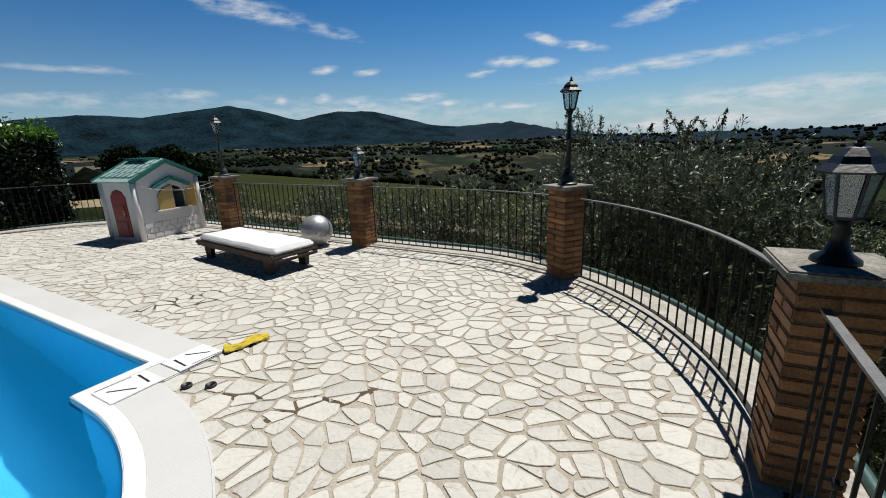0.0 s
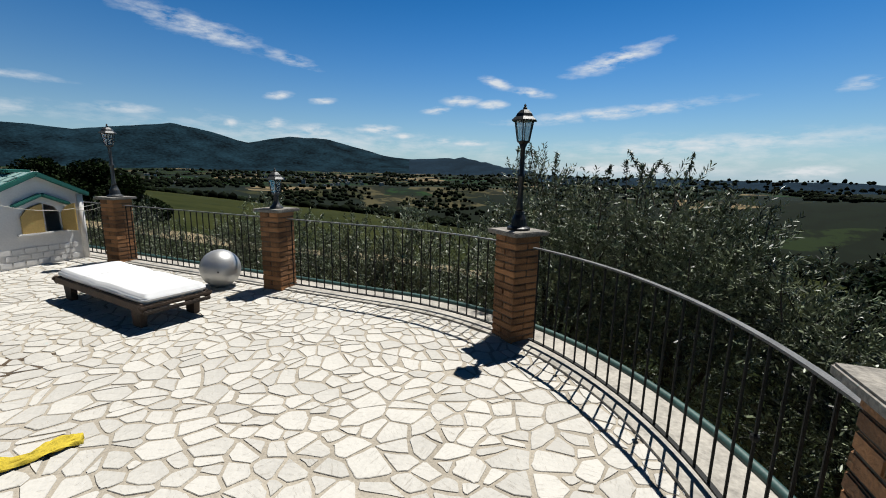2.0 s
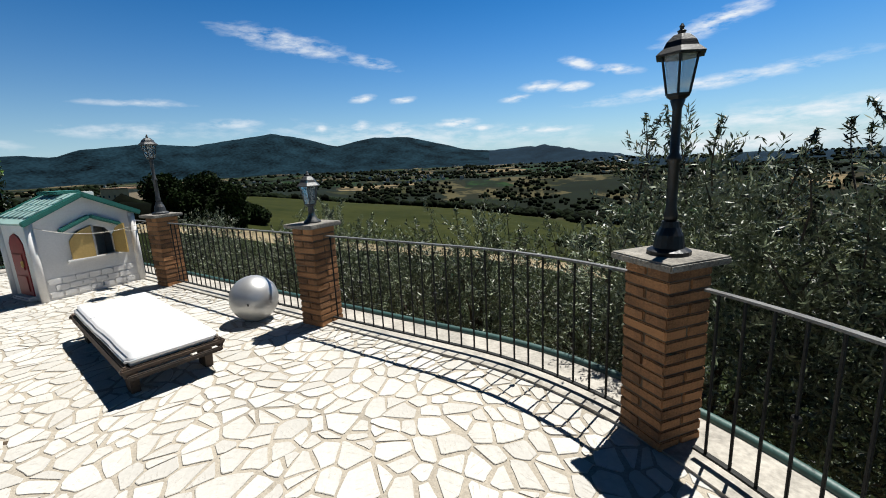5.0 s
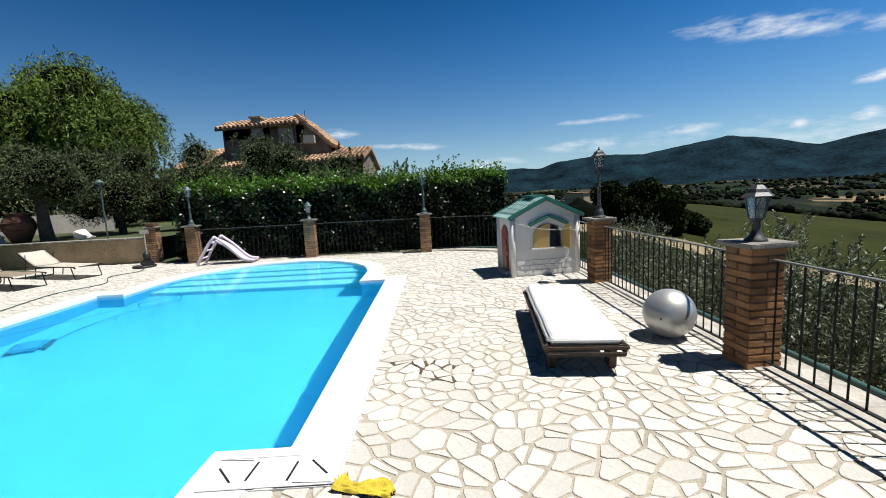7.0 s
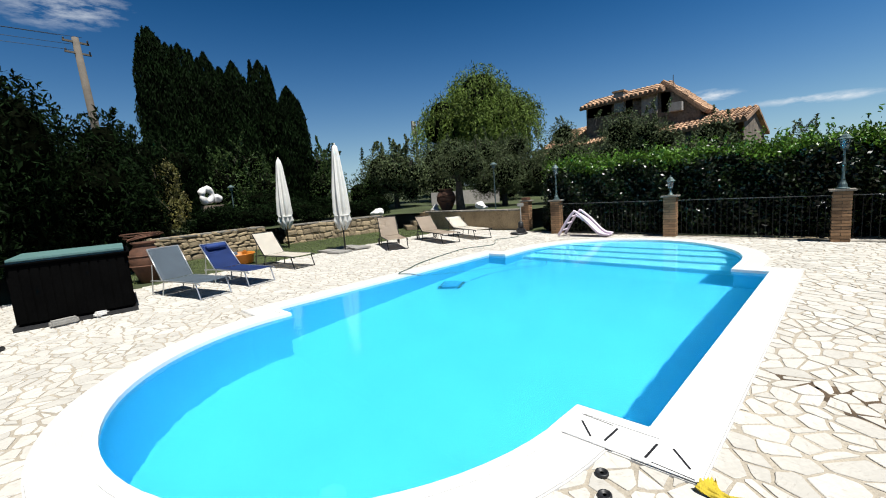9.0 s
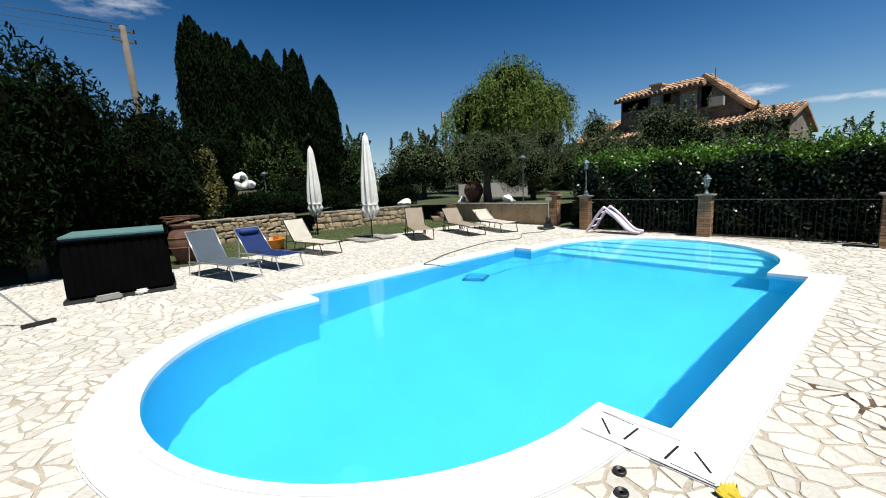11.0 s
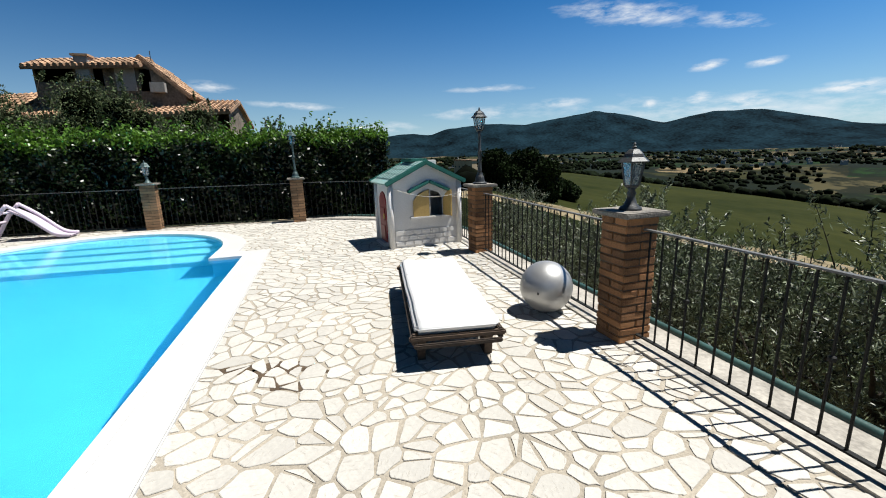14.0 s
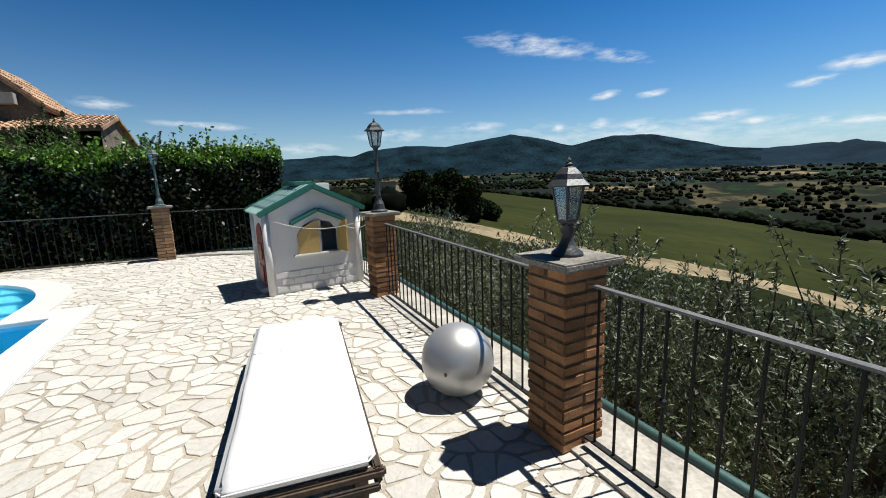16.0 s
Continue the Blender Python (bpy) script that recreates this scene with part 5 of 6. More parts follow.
lounger((-10.45, -5.35), (-11.15, -7.3), CREAMFABRIC, LAMPBLACK, "cream lounger with a low reclined back", back=30)


def parasol(x, y, top, lean, cloth_low, stand=True):
    t = thing("closed_parasol", "closed cream canvas parasol tied round its pole", "parasol", pose(x, y, 0, lean, 0, 0), "closed parasols")
    part("pole", tube([(0, 0, 0.0), (0, 0, top - 0.02)], 0.024, 10), LAMPBLACK if stand else TEAK, t, smooth=True)
    prof = [(0.03, top), (0.075, top - 0.05), (0.11, top - 0.25), (0.15, top - 0.8), (0.20, top - 1.3), (0.23, cloth_low + 0.45), (0.19, cloth_low + 0.36), (0.24, cloth_low + 0.22), (0.20, cloth_low + 0.05), (0.12, cloth_low)]
    bm = bmesh.new()
    k = 64
    rings = []
    for r, z in prof:
        ring = []
        for i in range(k):
            a = 2 * math.pi * i / k
            fold = 0.92 + 0.25 * math.cos(8 * a + z * 0.6) * min(1, (top - z) * 1.5) + 0.08 * math.cos(13 * a + 2 * z)
            drop = 0.10 * math.cos(8 * a + 0.8) if z < cloth_low + 0.1 else 0
            ring.append(bm.verts.new((r * fold * math.cos(a), r * fold * math.sin(a), z + drop)))
        rings.append(ring)
    for a, b in zip(rings, rings[1:]):
        for i in range(k):
            bm.faces.new((a[i], a[(i + 1) % k], b[(i + 1) % k], b[i]))
    bm.faces.new(rings[0])
    part("canopy", bm, PARASOL, t, smooth=True)
    part("tie_band", lathe([(0.235, cloth_low + 0.38), (0.24, cloth_low + 0.36), (0.235, cloth_low + 0.34)], 20), PARASOL, t)
    part("tip", lathe([(0.028, top - 0.01), (0.032, top + 0.02), (0.012, top + 0.05)], 10), PARASOL, t)
    if stand:
        for i, (dx, dy, a) in enumerate(((0.36, 0.25, 12), (-0.38, 0.2, -8), (0.3, -0.4, 5), (-0.3, -0.35, -4))):
            part("base_slab", box(0.55, 0.5, 0.05, pose(dx, dy, 0.005 + 0.025 * (i % 2), 0, 0, a), bevel=0.008), SLAB, t, "concrete base slab")
    return t


parasol(-7.22, -8.15, 3.15, 0, 0.72)
parasol(-6.85, -11.1, 3.05, 0, 0.75, stand=False)


def big_jar(x, y, z, h, r, label, plant=None):
    t = thing("terracotta_jar", label, "jar", pose(x, y, z))
    part("body", lathe([(r * 0.5, 0), (r * 0.62, h * 0.12), (r * 0.98, h * 0.48), (r, h * 0.6), (r * 0.85, h * 0.8), (r * 0.62, h * 0.9), (r * 0.62, h * 0.94), (r * 0.76, h * 0.97), (r * 0.76, h)], 28), TERRACOTTA, t, smooth=True)
    for zz in (0.42, 0.66):
        part("rope_band", lathe([(r * 0.97, h * zz), (r * 1.03, h * (zz + 0.015)), (r * 0.97, h * (zz + 0.03))], 28), TERRACOTTA, t)
    if plant:
        pts = crown_points(plant, [(0, 0, h + 0.12, r * 0.8, r * 0.8, 0.2)], 0.9)
        shared("plant", leaf_mesh("plant", pts, 0.12, 0.03, MIDLEAF, 0.8), t)
    return t


big_jar(-2.30, -8.72, 0, 0.94, 0.33, "large terracotta jar with bands beside the lawn")
big_jar(-13.65, -9.9, 0.70, 0.95, 0.42, "large dark terracotta jar on the garden wall")


def pool_hose_reel():
    t = thing("hose_bundle", "reddish coiled hose lying on the terracotta jar", "hose", pose(-2.30, -8.72, 0.95))
    for i in range(3):
        bm = tube([(0.30 * math.cos(a * 0.5 + i) * (1 + 0.2 * i), 0.22 * math.sin(a * 0.5 + i), 0.02 + 0.03 * i + 0.12 * abs(math.sin(a * 0.25 + i))) for a in range(14)], 0.014, 6)
        part("coil", bm, TERRACOTTA, t, smooth=True)


pool_hose_reel()


def paddling_tub():
    t = thing("plastic_tub", "orange plastic tub with toys inside on the lawn", "tub", pose(-4.35, -8.9, 0.03))
    part("tub", lathe([(0.30, 0), (0.38, 0.04), (0.42, 0.26), (0.46, 0.28), (0.44, 0.30), (0.40, 0.27), (0.34, 0.06), (0.05, 0.05)], 28), ORANGE, t, smooth=True)
    part("toy", box(0.22, 0.10, 0.10, pose(0.1, 0.05, 0.24, 0, 12, 20), bevel=0.02), GREYFABRIC, t)
    part("toy", box(0.14, 0.12, 0.14, pose(-0.2, 0, 0.22, 0, 0, 40), bevel=0.03), ORANGE, t)


paddling_tub()


def spa():
    t = thing("hot_tub", "dark square hot tub cabinet with a teal cover", "hot tub", pose(-0.90, -6.48, 0, 0, 0, -8))
    part("cabinet", box(1.42, 1.50, 0.94, pose(0, 0, 0.06), bevel=0.03), SPA, t)
    part("plinth", box(1.5, 1.6, 0.06), BLACK, t)
    for i in range(12):
        part("slat", box(0.095, 0.02, 0.84, pose(-0.63 + i * 0.114, 0.755, 0.10), bevel=0.004), SPA, t)
        part("slat", box(0.02, 0.095, 0.84, pose(-0.715, -0.63 + i * 0.114, 0.10), bevel=0.004), SPA, t)
    part("rim", box(1.52, 1.60, 0.03, pose(0, 0, 0.97), bevel=0.012), SPA, t)
    part("cover", box(1.44, 1.5, 0.06, pose(0, 0, 1.0), bevel=0.03), TEAL, t, "teal padded cover")


spa()
r1 = part("stone_block", box(0.34, 0.14, 0.10, bevel=0.025), SLAB)
r1.matrix_world = pose(-0.60, -5.62, 0.004, 0, 0, 8)
tagged(r1, "rough grey stone block by the hot tub", "stone")
r2 = part("stone_block", box(0.2, 0.12, 0.09, bevel=0.03), WHITEROCK)
r2.matrix_world = pose(-1.05, -5.68, 0.004, 0, 0, 20)
tagged(r2, "small white stone by the hot tub", "stone")


def broom():
    t = thing("pool_brush", "long grey pool brush leaning with its head on the paving", "brush", pose(0.20, -4.72, 0.005))
    part("pole", tube([(0, 0, 0.03), (0.85, -0.35, 1.25)], 0.014, 8), ALU, t, smooth=True)
    part("head", box(0.36, 0.06, 0.05, pose(0, 0, 0, 0, 0, 20), bevel=0.01), BLACK, t)


broom()


def hose():
    pts = smooth_line([(-11.5, -4.75, 0.015), (-10.9, -4.5, 0.015), (-10.3, -4.75, 0.015), (-9.4, -4.2, 0.015), (-8.6, -4.5, 0.015), (-7.6, -4.35, 0.015), (-6.5, -4.05, 0.015), (-5.9, -3.75, 0.02), (-5.45, -3.52, 0.03), (-5.55, -3.3, 0.02), (-5.9, -3.0, -0.07), (-6.6, -2.5, -0.07), (-7.3, -2.15, -0.07), (-7.9, -1.9, -0.07), (-7.6, -1.6, -0.07), (-7.2, -1.9, -0.07), (-7.7, -2.2, -0.075), (-8.1, -1.85, -0.075), (-7.5, -1.5, -0.075), (-6.9, -1.9, -0.09), (-6.6, -2.3, -0.5), (-6.3, -2.85, -1.4)], 8)
    tagged(part("pool_cable", tube(pts, 0.009, 6), PIPE, smooth=True), "thin dark pool cleaner cable floating on the water", "cable")


hose()


def pool_cleaner():
    t = thing("pool_cleaner", "blue robotic pool cleaner on the pool floor", "cleaner", pose(-6.3, -2.9, -depth_at(-6.3) + 0.01, 0, 10, 25))
    body = material("cleaner_blue", (0.03, 0.20, 0.36), 0.5)
    part("body", box(0.42, 0.36, 0.16, pose(0, 0, 0.05), bevel=0.05), body, t)
    for s in (-1, 1):
        part("track", box(0.44, 0.06, 0.14, pose(0, 0.2 * s, 0.0), bevel=0.04), PIPE, t)


pool_cleaner()
part_main = thing("main_drain", "small round white drain grille on the pool floor", "drain", pose(-1.85, -0.25, -1.698))
part("grille", lathe([(0.11, 0), (0.11, 0.01), (0.02, 0.015)], 20), material("drain_blue", (0.10, 0.40, 0.58), 0.5), part_main)


def pump():
    t = thing("pool_vacuum", "black pool vacuum trolley with hoses standing by a pillar", "vacuum", pose(-12.0, -5.0, 0.004, 0, 0, 30))
    part("trolley", box(0.36, 0.3, 0.16, bevel=0.04), BLACK, t)
    part("motor", lathe([(0.08, 0.16), (0.09, 0.2), (0.09, 0.34), (0.05, 0.38)], 14), BLACK, t, smooth=True)
    part("handle", tube(smooth_line([(-0.12, 0, 0.15), (-0.16, 0, 0.6), (-0.2, 0, 0.95)], 4), 0.02, 8), SLAB, t, smooth=True)
    part("handle_grip", box(0.06, 0.22, 0.12, pose(-0.2, 0, 0.86), bevel=0.02), SLAB, t)
    part("hose", tube(smooth_line([(0.1, 0.1, 0.05), (0.4, 0.2, 0.03), (0.6, -0.1, 0.03), (0.3, -0.3, 0.03), (0.15, -0.1, 0.03)], 5), 0.03, 8), BLACK, t, smooth=True)


pump()
pt = thing("planter_tray", "shallow terracotta planter on a brick pillar", "planter", pose(-12.72, -5.22, 1.041, 0, 0, 8))
part("bowl", box(0.34, 0.2, 0.10, bevel=0.02), TERRACOTTA, pt)


# ---------------------------------------------------------------- string between play house and pillar
def sag(a, b, drop, r=0.004, name="string"):
    a, b = Vector(a), Vector(b)
    pts = [a.lerp(b, i / 14) - Vector((0, 0, drop * 4 * (i / 14) * (1 - i / 14))) for i in range(15)]
    return part(name, tube(pts, r, 5), STRING if name == "string" else WIRE, smooth=True)


tagged(sag((-7.70, 4.33, 1.02), (-7.19, 5.53, 0.96), 0.14), "thin string tied between play house and pillar", "string")
tagged(sag((-7.80, 5.25, 0.93), (-7.19, 5.53, 0.90), 0.10), "slack thin string tied to the pillar", "string")


# ---------------------------------------------------------------- garden: lawn, walls, steps
tagged(part("lawn", prism([(-12.6, -8.6), (-9.5, -8.77), (-4.0, -8.42), (-1.9, -8.02), (-1.7, -13.0), (-13.0, -13.6)], -0.4, -0.003), GRASS), "short patchy lawn strip beside the terrace", "lawn", kind="structure")
pts = np.column_stack([RNG.uniform(-12.4, -1.9, 26000), RNG.uniform(-12.6, -8.55, 26000), RNG.uniform(0.0, 0.04, 26000)])
gm = new("lawn_blades", leaf_mesh("lawn_blades", pts, 0.07, 0.008, material("grass_blade", (0.10, 0.135, 0.035), 0.8, vary=0.4, per="island", bump=0), 1.2))
tagged(gm, "short green grass blades", "grass", kind="stuff")


def stone_wall(name, line, height, mat_core, stones, label, bx=0.0):
    """A low garden wall along a line: a core, single stones on the face, a coping of slabs."""
    t = thing(name, label, "wall", kind="structure")
    for (x1, y1), (x2, y2) in zip(line, line[1:]):
        d = math.hypot(x2 - x1, y2 - y1)
        a = math.degrees(math.atan2(y2 - y1, x2 - x1))
        m = pose((x1 + x2) / 2, (y1 + y2) / 2, -0.05, 0, 0, a)
        part("core", box(d + 0.1, 0.32, height, m), mat_core, t)
        for i in range(int(d / 0.55)):
            part("cap_slab", box(0.53, 0.44, 0.05, m @ pose(-d / 2 + 0.28 + i * 0.55, random.uniform(-0.02, 0.02), height + 0.002, 0, 0, random.uniform(-2, 2)), bevel=0.012), CAP, t)
        if stones:
            z = 0.0
            while z < height - 0.06:
                h = random.uniform(0.10, 0.25)
                x = -d / 2
                while x < d / 2 - 0.05:
                    w = random.uniform(0.12, 0.42)
                    for side in (-1, 1):
                        shared("stone", STONES[random.randrange(len(STONES))], t, m @ Matrix.Translation((x + w / 2, 0.15 * side, z + h / 2 + random.uniform(-0.03, 0.03))) @ pose(0, 0, 0, 0, random.uniform(-14, 14), 0) @ Matrix.Diagonal((w * 0.97, 0.14, h * random.uniform(0.75, 1.0), 1)))
                    x += w
                z += h
    return t


STONES = []
for i in range(5):
    bm = bmesh.new()
    bmesh.ops.create_cube(bm, size=1)
    bmesh.ops.bevel(bm, geom=list(bm.edges), offset=0.16, segments=1, affect="EDGES")
    for v in bm.verts:
        v.co += noise.noise_vector(v.co * 2.3 + Vector((i * 5.3, 0, 0))) * 0.13
    me = bpy.data.meshes.new("stone")
    bm.to_mesh(me)
    bm.free()
    me.materials.append(RUBBLE)
    STONES.append(me)

stone_wall("wall_garden_west", [(-12.85, -5.42), (-12.95, -10.7)], 0.74, RENDERED, False, "old ochre rendered garden wall with stone coping")
stone_wall("wall_garden_south", [(-11.6, -12.0), (-9.4, -12.4), (-7.6, -12.6)], 0.72, RENDERED, True, "low rubble stone garden wall")
stone_wall("wall_garden_lit", [(-6.5, -12.3), (-2.9, -12.0)], 0.80, MORTAR, True, "low pale rubble stone garden wall")
st = thing("garden_steps", "rough stone garden steps beside the wall", "steps", pose(-12.5, -11.3, 0, 0, 0, 55), kind="structure")
for i in range(4):
    part("tread", box(1.7, 0.45, 0.18, pose(0, 0.1 + 0.33 * i, 0.18 * i), bevel=0.02), RUBBLE, st)
bm = bmesh.new()
bm.faces.new([bm.verts.new(p) for p in ((-13.0, -5.3, 0.70), (-13.1, -9.5, 0.70), (-12.4, -11.9, 0.68), (-9.4, -12.6, 0.66), (-2.0, -12.2, 0.70), (8, -10, 0.6), (30, -40, 1.6), (-30, -40, 2.2), (-40, -20, 1.8), (-26, -5.0, 0.6))])
bmesh.ops.triangulate(bm, faces=bm.faces)
tagged(part("garden_bed", bm, GRASS), "raised planted garden behind the walls", "garden", kind="structure")


def white_sculpture():
    bm = bmesh.new()
    bmesh.ops.create_icosphere(bm, subdivisions=4, radius=0.2, matrix=pose(-0.28, 0, 0.25) @ Matrix.Diagonal((1.2, 0.7, 0.9, 1)))
    ring = [(0.18 + 0.24 * math.cos(a), 0, 0.40 + 0.27 * math.sin(a)) for a in np.linspace(0, 2 * math.pi, 15)]
    tube(ring, [0.12 + 0.03 * math.sin(i * 1.7) for i in range(15)], 10, bm)
    for v in bm.verts:
        v.co += noise.noise_vector(v.co * 6) * 0.05
    ob = part("rock_sculpture", bm, WHITEROCK, smooth=True)
    ob.matrix_world = pose(-5.38, -13.6, 1.70, 0, 0, 20) @ Matrix.Diagonal((0.85, 0.85, 0.85, 1))
    tagged(ob, "white pierced rock standing on the planted bank", "rock")
    pl = part("stone_plinth", box(0.7, 0.4, 1.0, pose(-5.40, -13.6, 0.68), bevel=0.03), OLDSTONE)
    tagged(pl, "dark stone plinth hidden in the juniper bank", "plinth")


white_sculpture()
for x, y, s in ((-13.3, -7.8, 0.22), (-13.3, -10.5, 0.2), (-11.6, -12.5, 0.25)):
    bm = bmesh.new()
    bmesh.ops.create_icosphere(bm, subdivisions=3, radius=s)
    for v in bm.verts:
        v.co += noise.noise_vector(v.co * 4 + Vector((x, y, 0))) * 0.16
        v.co.z *= 0.75
    ob = part("boulder", bm, WHITEROCK)
    ob.matrix_world = pose(x - 0.2, y, 0.82)
    tagged(ob, "pale boulder on the garden wall", "boulder")
bm = bmesh.new()
box(3.6, 0.25, 0.85, pose(-17.2, -11.9, 0.65, 0, 0, -48), 0.02, bm)
tagged(part("wall_white", bm, PALEWALL), "white rendered wall beyond the garden", "wall", kind="structure")


def post_lamp(x, y, z, h):
    t = thing("garden_post_lamp", "thin dark garden lamp post among shrubs", "lamp", pose(x, y, z), "garden post lamps")
    part("post", tube([(0, 0, 0), (0, 0, h)], 0.022, 8), LAMPGREEN, t)
    part("shade", lathe([(0.06, h), (0.07, h + 0.12), (0.15, h + 0.13), (0.04, h + 0.22)], 12), LAMPGREEN, t)


post_lamp(-6.6, -15.0, 0.7, 1.5)
post_lamp(-10.6, -13.2, 0.7, 1.6)
post_lamp(-13.6, -7.2, 0.7, 1.6)


# ---------------------------------------------------------------- farmhouse
def farmhouse():
    t = thing("farmhouse", "old stone farmhouse with terracotta tile roofs behind the hedge", "house")

    def tiled(corners, name="roof"):
        """A sloped roof: eave start, eave end, ridge end, ridge start; rows of barrel tiles."""
        a, b, c, d = [Vector(p) for p in corners]
        bm = bmesh.new()
        n = (b - a).cross(d - a).normalized()
        if n.z < 0:
            n = -n
        slab = [bm.verts.new(p - n * 0.03) for p in (a, b, c, d)] + [bm.verts.new(p - n * 0.18) for p in (a, b, c, d)]
        bm.faces.new(slab[:4]), bm.faces.new(slab[4:])
        for i in range(4):
            bm.faces.new((slab[i], slab[(i + 1) % 4], slab[4 + (i + 1) % 4], slab[4 + i]))
        cols = max(2, int((b - a).length / 0.26))
        rows_n = max(2, int((d - a).length / 0.42))
        for i in range(cols):
            for j in range(rows_n):
                u = (i + 0.5) / cols
                p = a.lerp(b, u).lerp(d.lerp(c, u), j / rows_n) + n * random.uniform(0, 0.02)
                q = a.lerp(b, u).lerp(d.lerp(c, u), min(1.0, (j + 1.12) / rows_n)) - n * 0.02
                tube([p, q], [0.105, 0.085], 6, bm)
        part(name, bm, ROOFTILE, t, "weathered terracotta barrel tiles")

    part("wall", box(9.0, 11.6, 3.9, pose(-31.6, -8.1, 0)), OLDSTONE, t)
    part("wall", box(4.2, 6.6, 5.0, pose(-30.3, -6.85, 0)), OLDSTONE, t)
    tiled([(-27.0, -13.6, 3.5), (-27.0, -5.9, 4.15), (-31.0, -5.9, 5.9), (-31.0, -13.6, 5.3)])
    tiled([(-26.4, -7.2, 3.75), (-26.4, -1.1, 4.05), (-30.0, -1.1, 4.95), (-30.0, -7.2, 4.95)])
    tiled([(-34.5, -7.2, 3.75), (-34.5, -1.1, 3.75), (-30.0, -1.1, 4.95), (-30.0, -7.2, 4.95)])
    tiled([(-27.5, -10.4, 6.25), (-27.5, -5.3, 6.45), (-29.6, -5.3, 7.15), (-29.6, -10.4, 6.95)])
    tiled([(-32.5, -3.2, 4.95), (-28.0, -3.2, 4.95), (-28.0, -5.45, 7.0), (-32.5, -5.45, 7.0)])
    tiled([(-32.5, -10.4, 6.2), (-32.5, -5.3, 6.2), (-29.6, -5.3, 7.15), (-29.6, -10.4, 6.95)])
    bm = bmesh.new()
    bm.faces.new([bm.verts.new(p) for p in ((-28.12, -10.2, 4.0), (-28.12, -3.5, 4.0), (-28.12, -3.5, 5.05), (-28.12, -5.4, 6.75), (-28.12, -10.2, 6.3))])
    part("upper_wall", bm, OLDSTONE, t, "weathered rubble upper wall")
    bm = bmesh.new()
    for x0, z0 in ((-28.15, 0.0),):
        vs = [bm.verts.new(p) for p in ((-27.0, -1.3, 0), (-33.8, -1.3, 0), (-33.8, -1.3, 3.7), (-30.0, -1.3, 4.72), (-27.0, -1.3, 3.9))]
        bm.faces.new(vs)
    part("gable", bm, OLDSTONE, t, "weathered stone gable")
    part("pale_panel", box(0.1, 0.9, 1.3, pose(-28.10, -6.2, 5.2)), PALEWALL, t, "pale plastered strip of wall")
    part("antenna", tube([(-28.1, -4.9, 6.2), (-28.1, -4.9, 7.2)], 0.02, 6), WIRE, t)
    part("air_conditioner", box(0.4, 0.7, 0.5, pose(-27.9, -4.7, 5.1), bevel=0.02), PALEWALL, t)
    part("chimney", box(0.6, 0.6, 1.2, pose(-28.0, -7.9, 5.6), bevel=0.02), PALEWALL, t)
    part("chimney_cap", box(0.75, 0.75, 0.1, pose(-28.0, -7.9, 6.8)), ROOFTILE, t)
    for y, z, w, h in ((-9.3, 5.6, 1.6, 0.7), (-7.6, 5.45, 0.8, 0.8), (-5.3, 5.2, 0.5, 1.1), (-3.5, 3.0, 0.8, 0.9)):
        wn2 = part("window", box(0.12, w, h, pose(-28.18 if y < -5 else -26.78, y, z)), BLACK, t)


farmhouse()


def utility_pole():
    t = thing("utility_pole", "tall concrete utility pole with crossarms and wires", "pole", pose(-4.86, -29.5, 0.8, 0, 2.2, 0))
    part("pole", lathe([(0.26, 0), (0.17, 11.0)], 12), POLE, t, smooth=True)
    for z in (10.1, 10.7):
        part("crossarm", box(1.3, 0.1, 0.1, pose(0, 0, z, 0, 0, 20)), POLE, t)
        for x in (-0.55, 0, 0.55):
            part("insulator", lathe([(0.04, 0), (0.05, 0.1), (0.02, 0.16)], 8, pose(x, 0.2 * x, z + 0.1)), BLACK, t)
    for z, dx in ((9.5, -0.5), (9.8, 0.0), (10.2, 0.5), (10.25, -0.55)):
        w = sag((-4.2 + dx, -29.5, z + 1.6), (40, -26 + dx, z + 3.4), 0.9, 0.012, "wire")
        tagged(w, "thin overhead power line", "wire")


utility_pole()
mast = thing("radio_mast", "thin far white radio mast above the trees", "mast", pose(-42.5, -42.5, 1.0))
part("mast", lathe([(0.2, 0), (0.12, 10.0)], 8), POLE, mast)
for i in range(3):
    part("antenna", box(0.3, 0.3, 1.8, pose(0.5 * math.cos(i * 2.1), 0.5 * math.sin(i * 2.1), 8.8)), PALEWALL, mast)


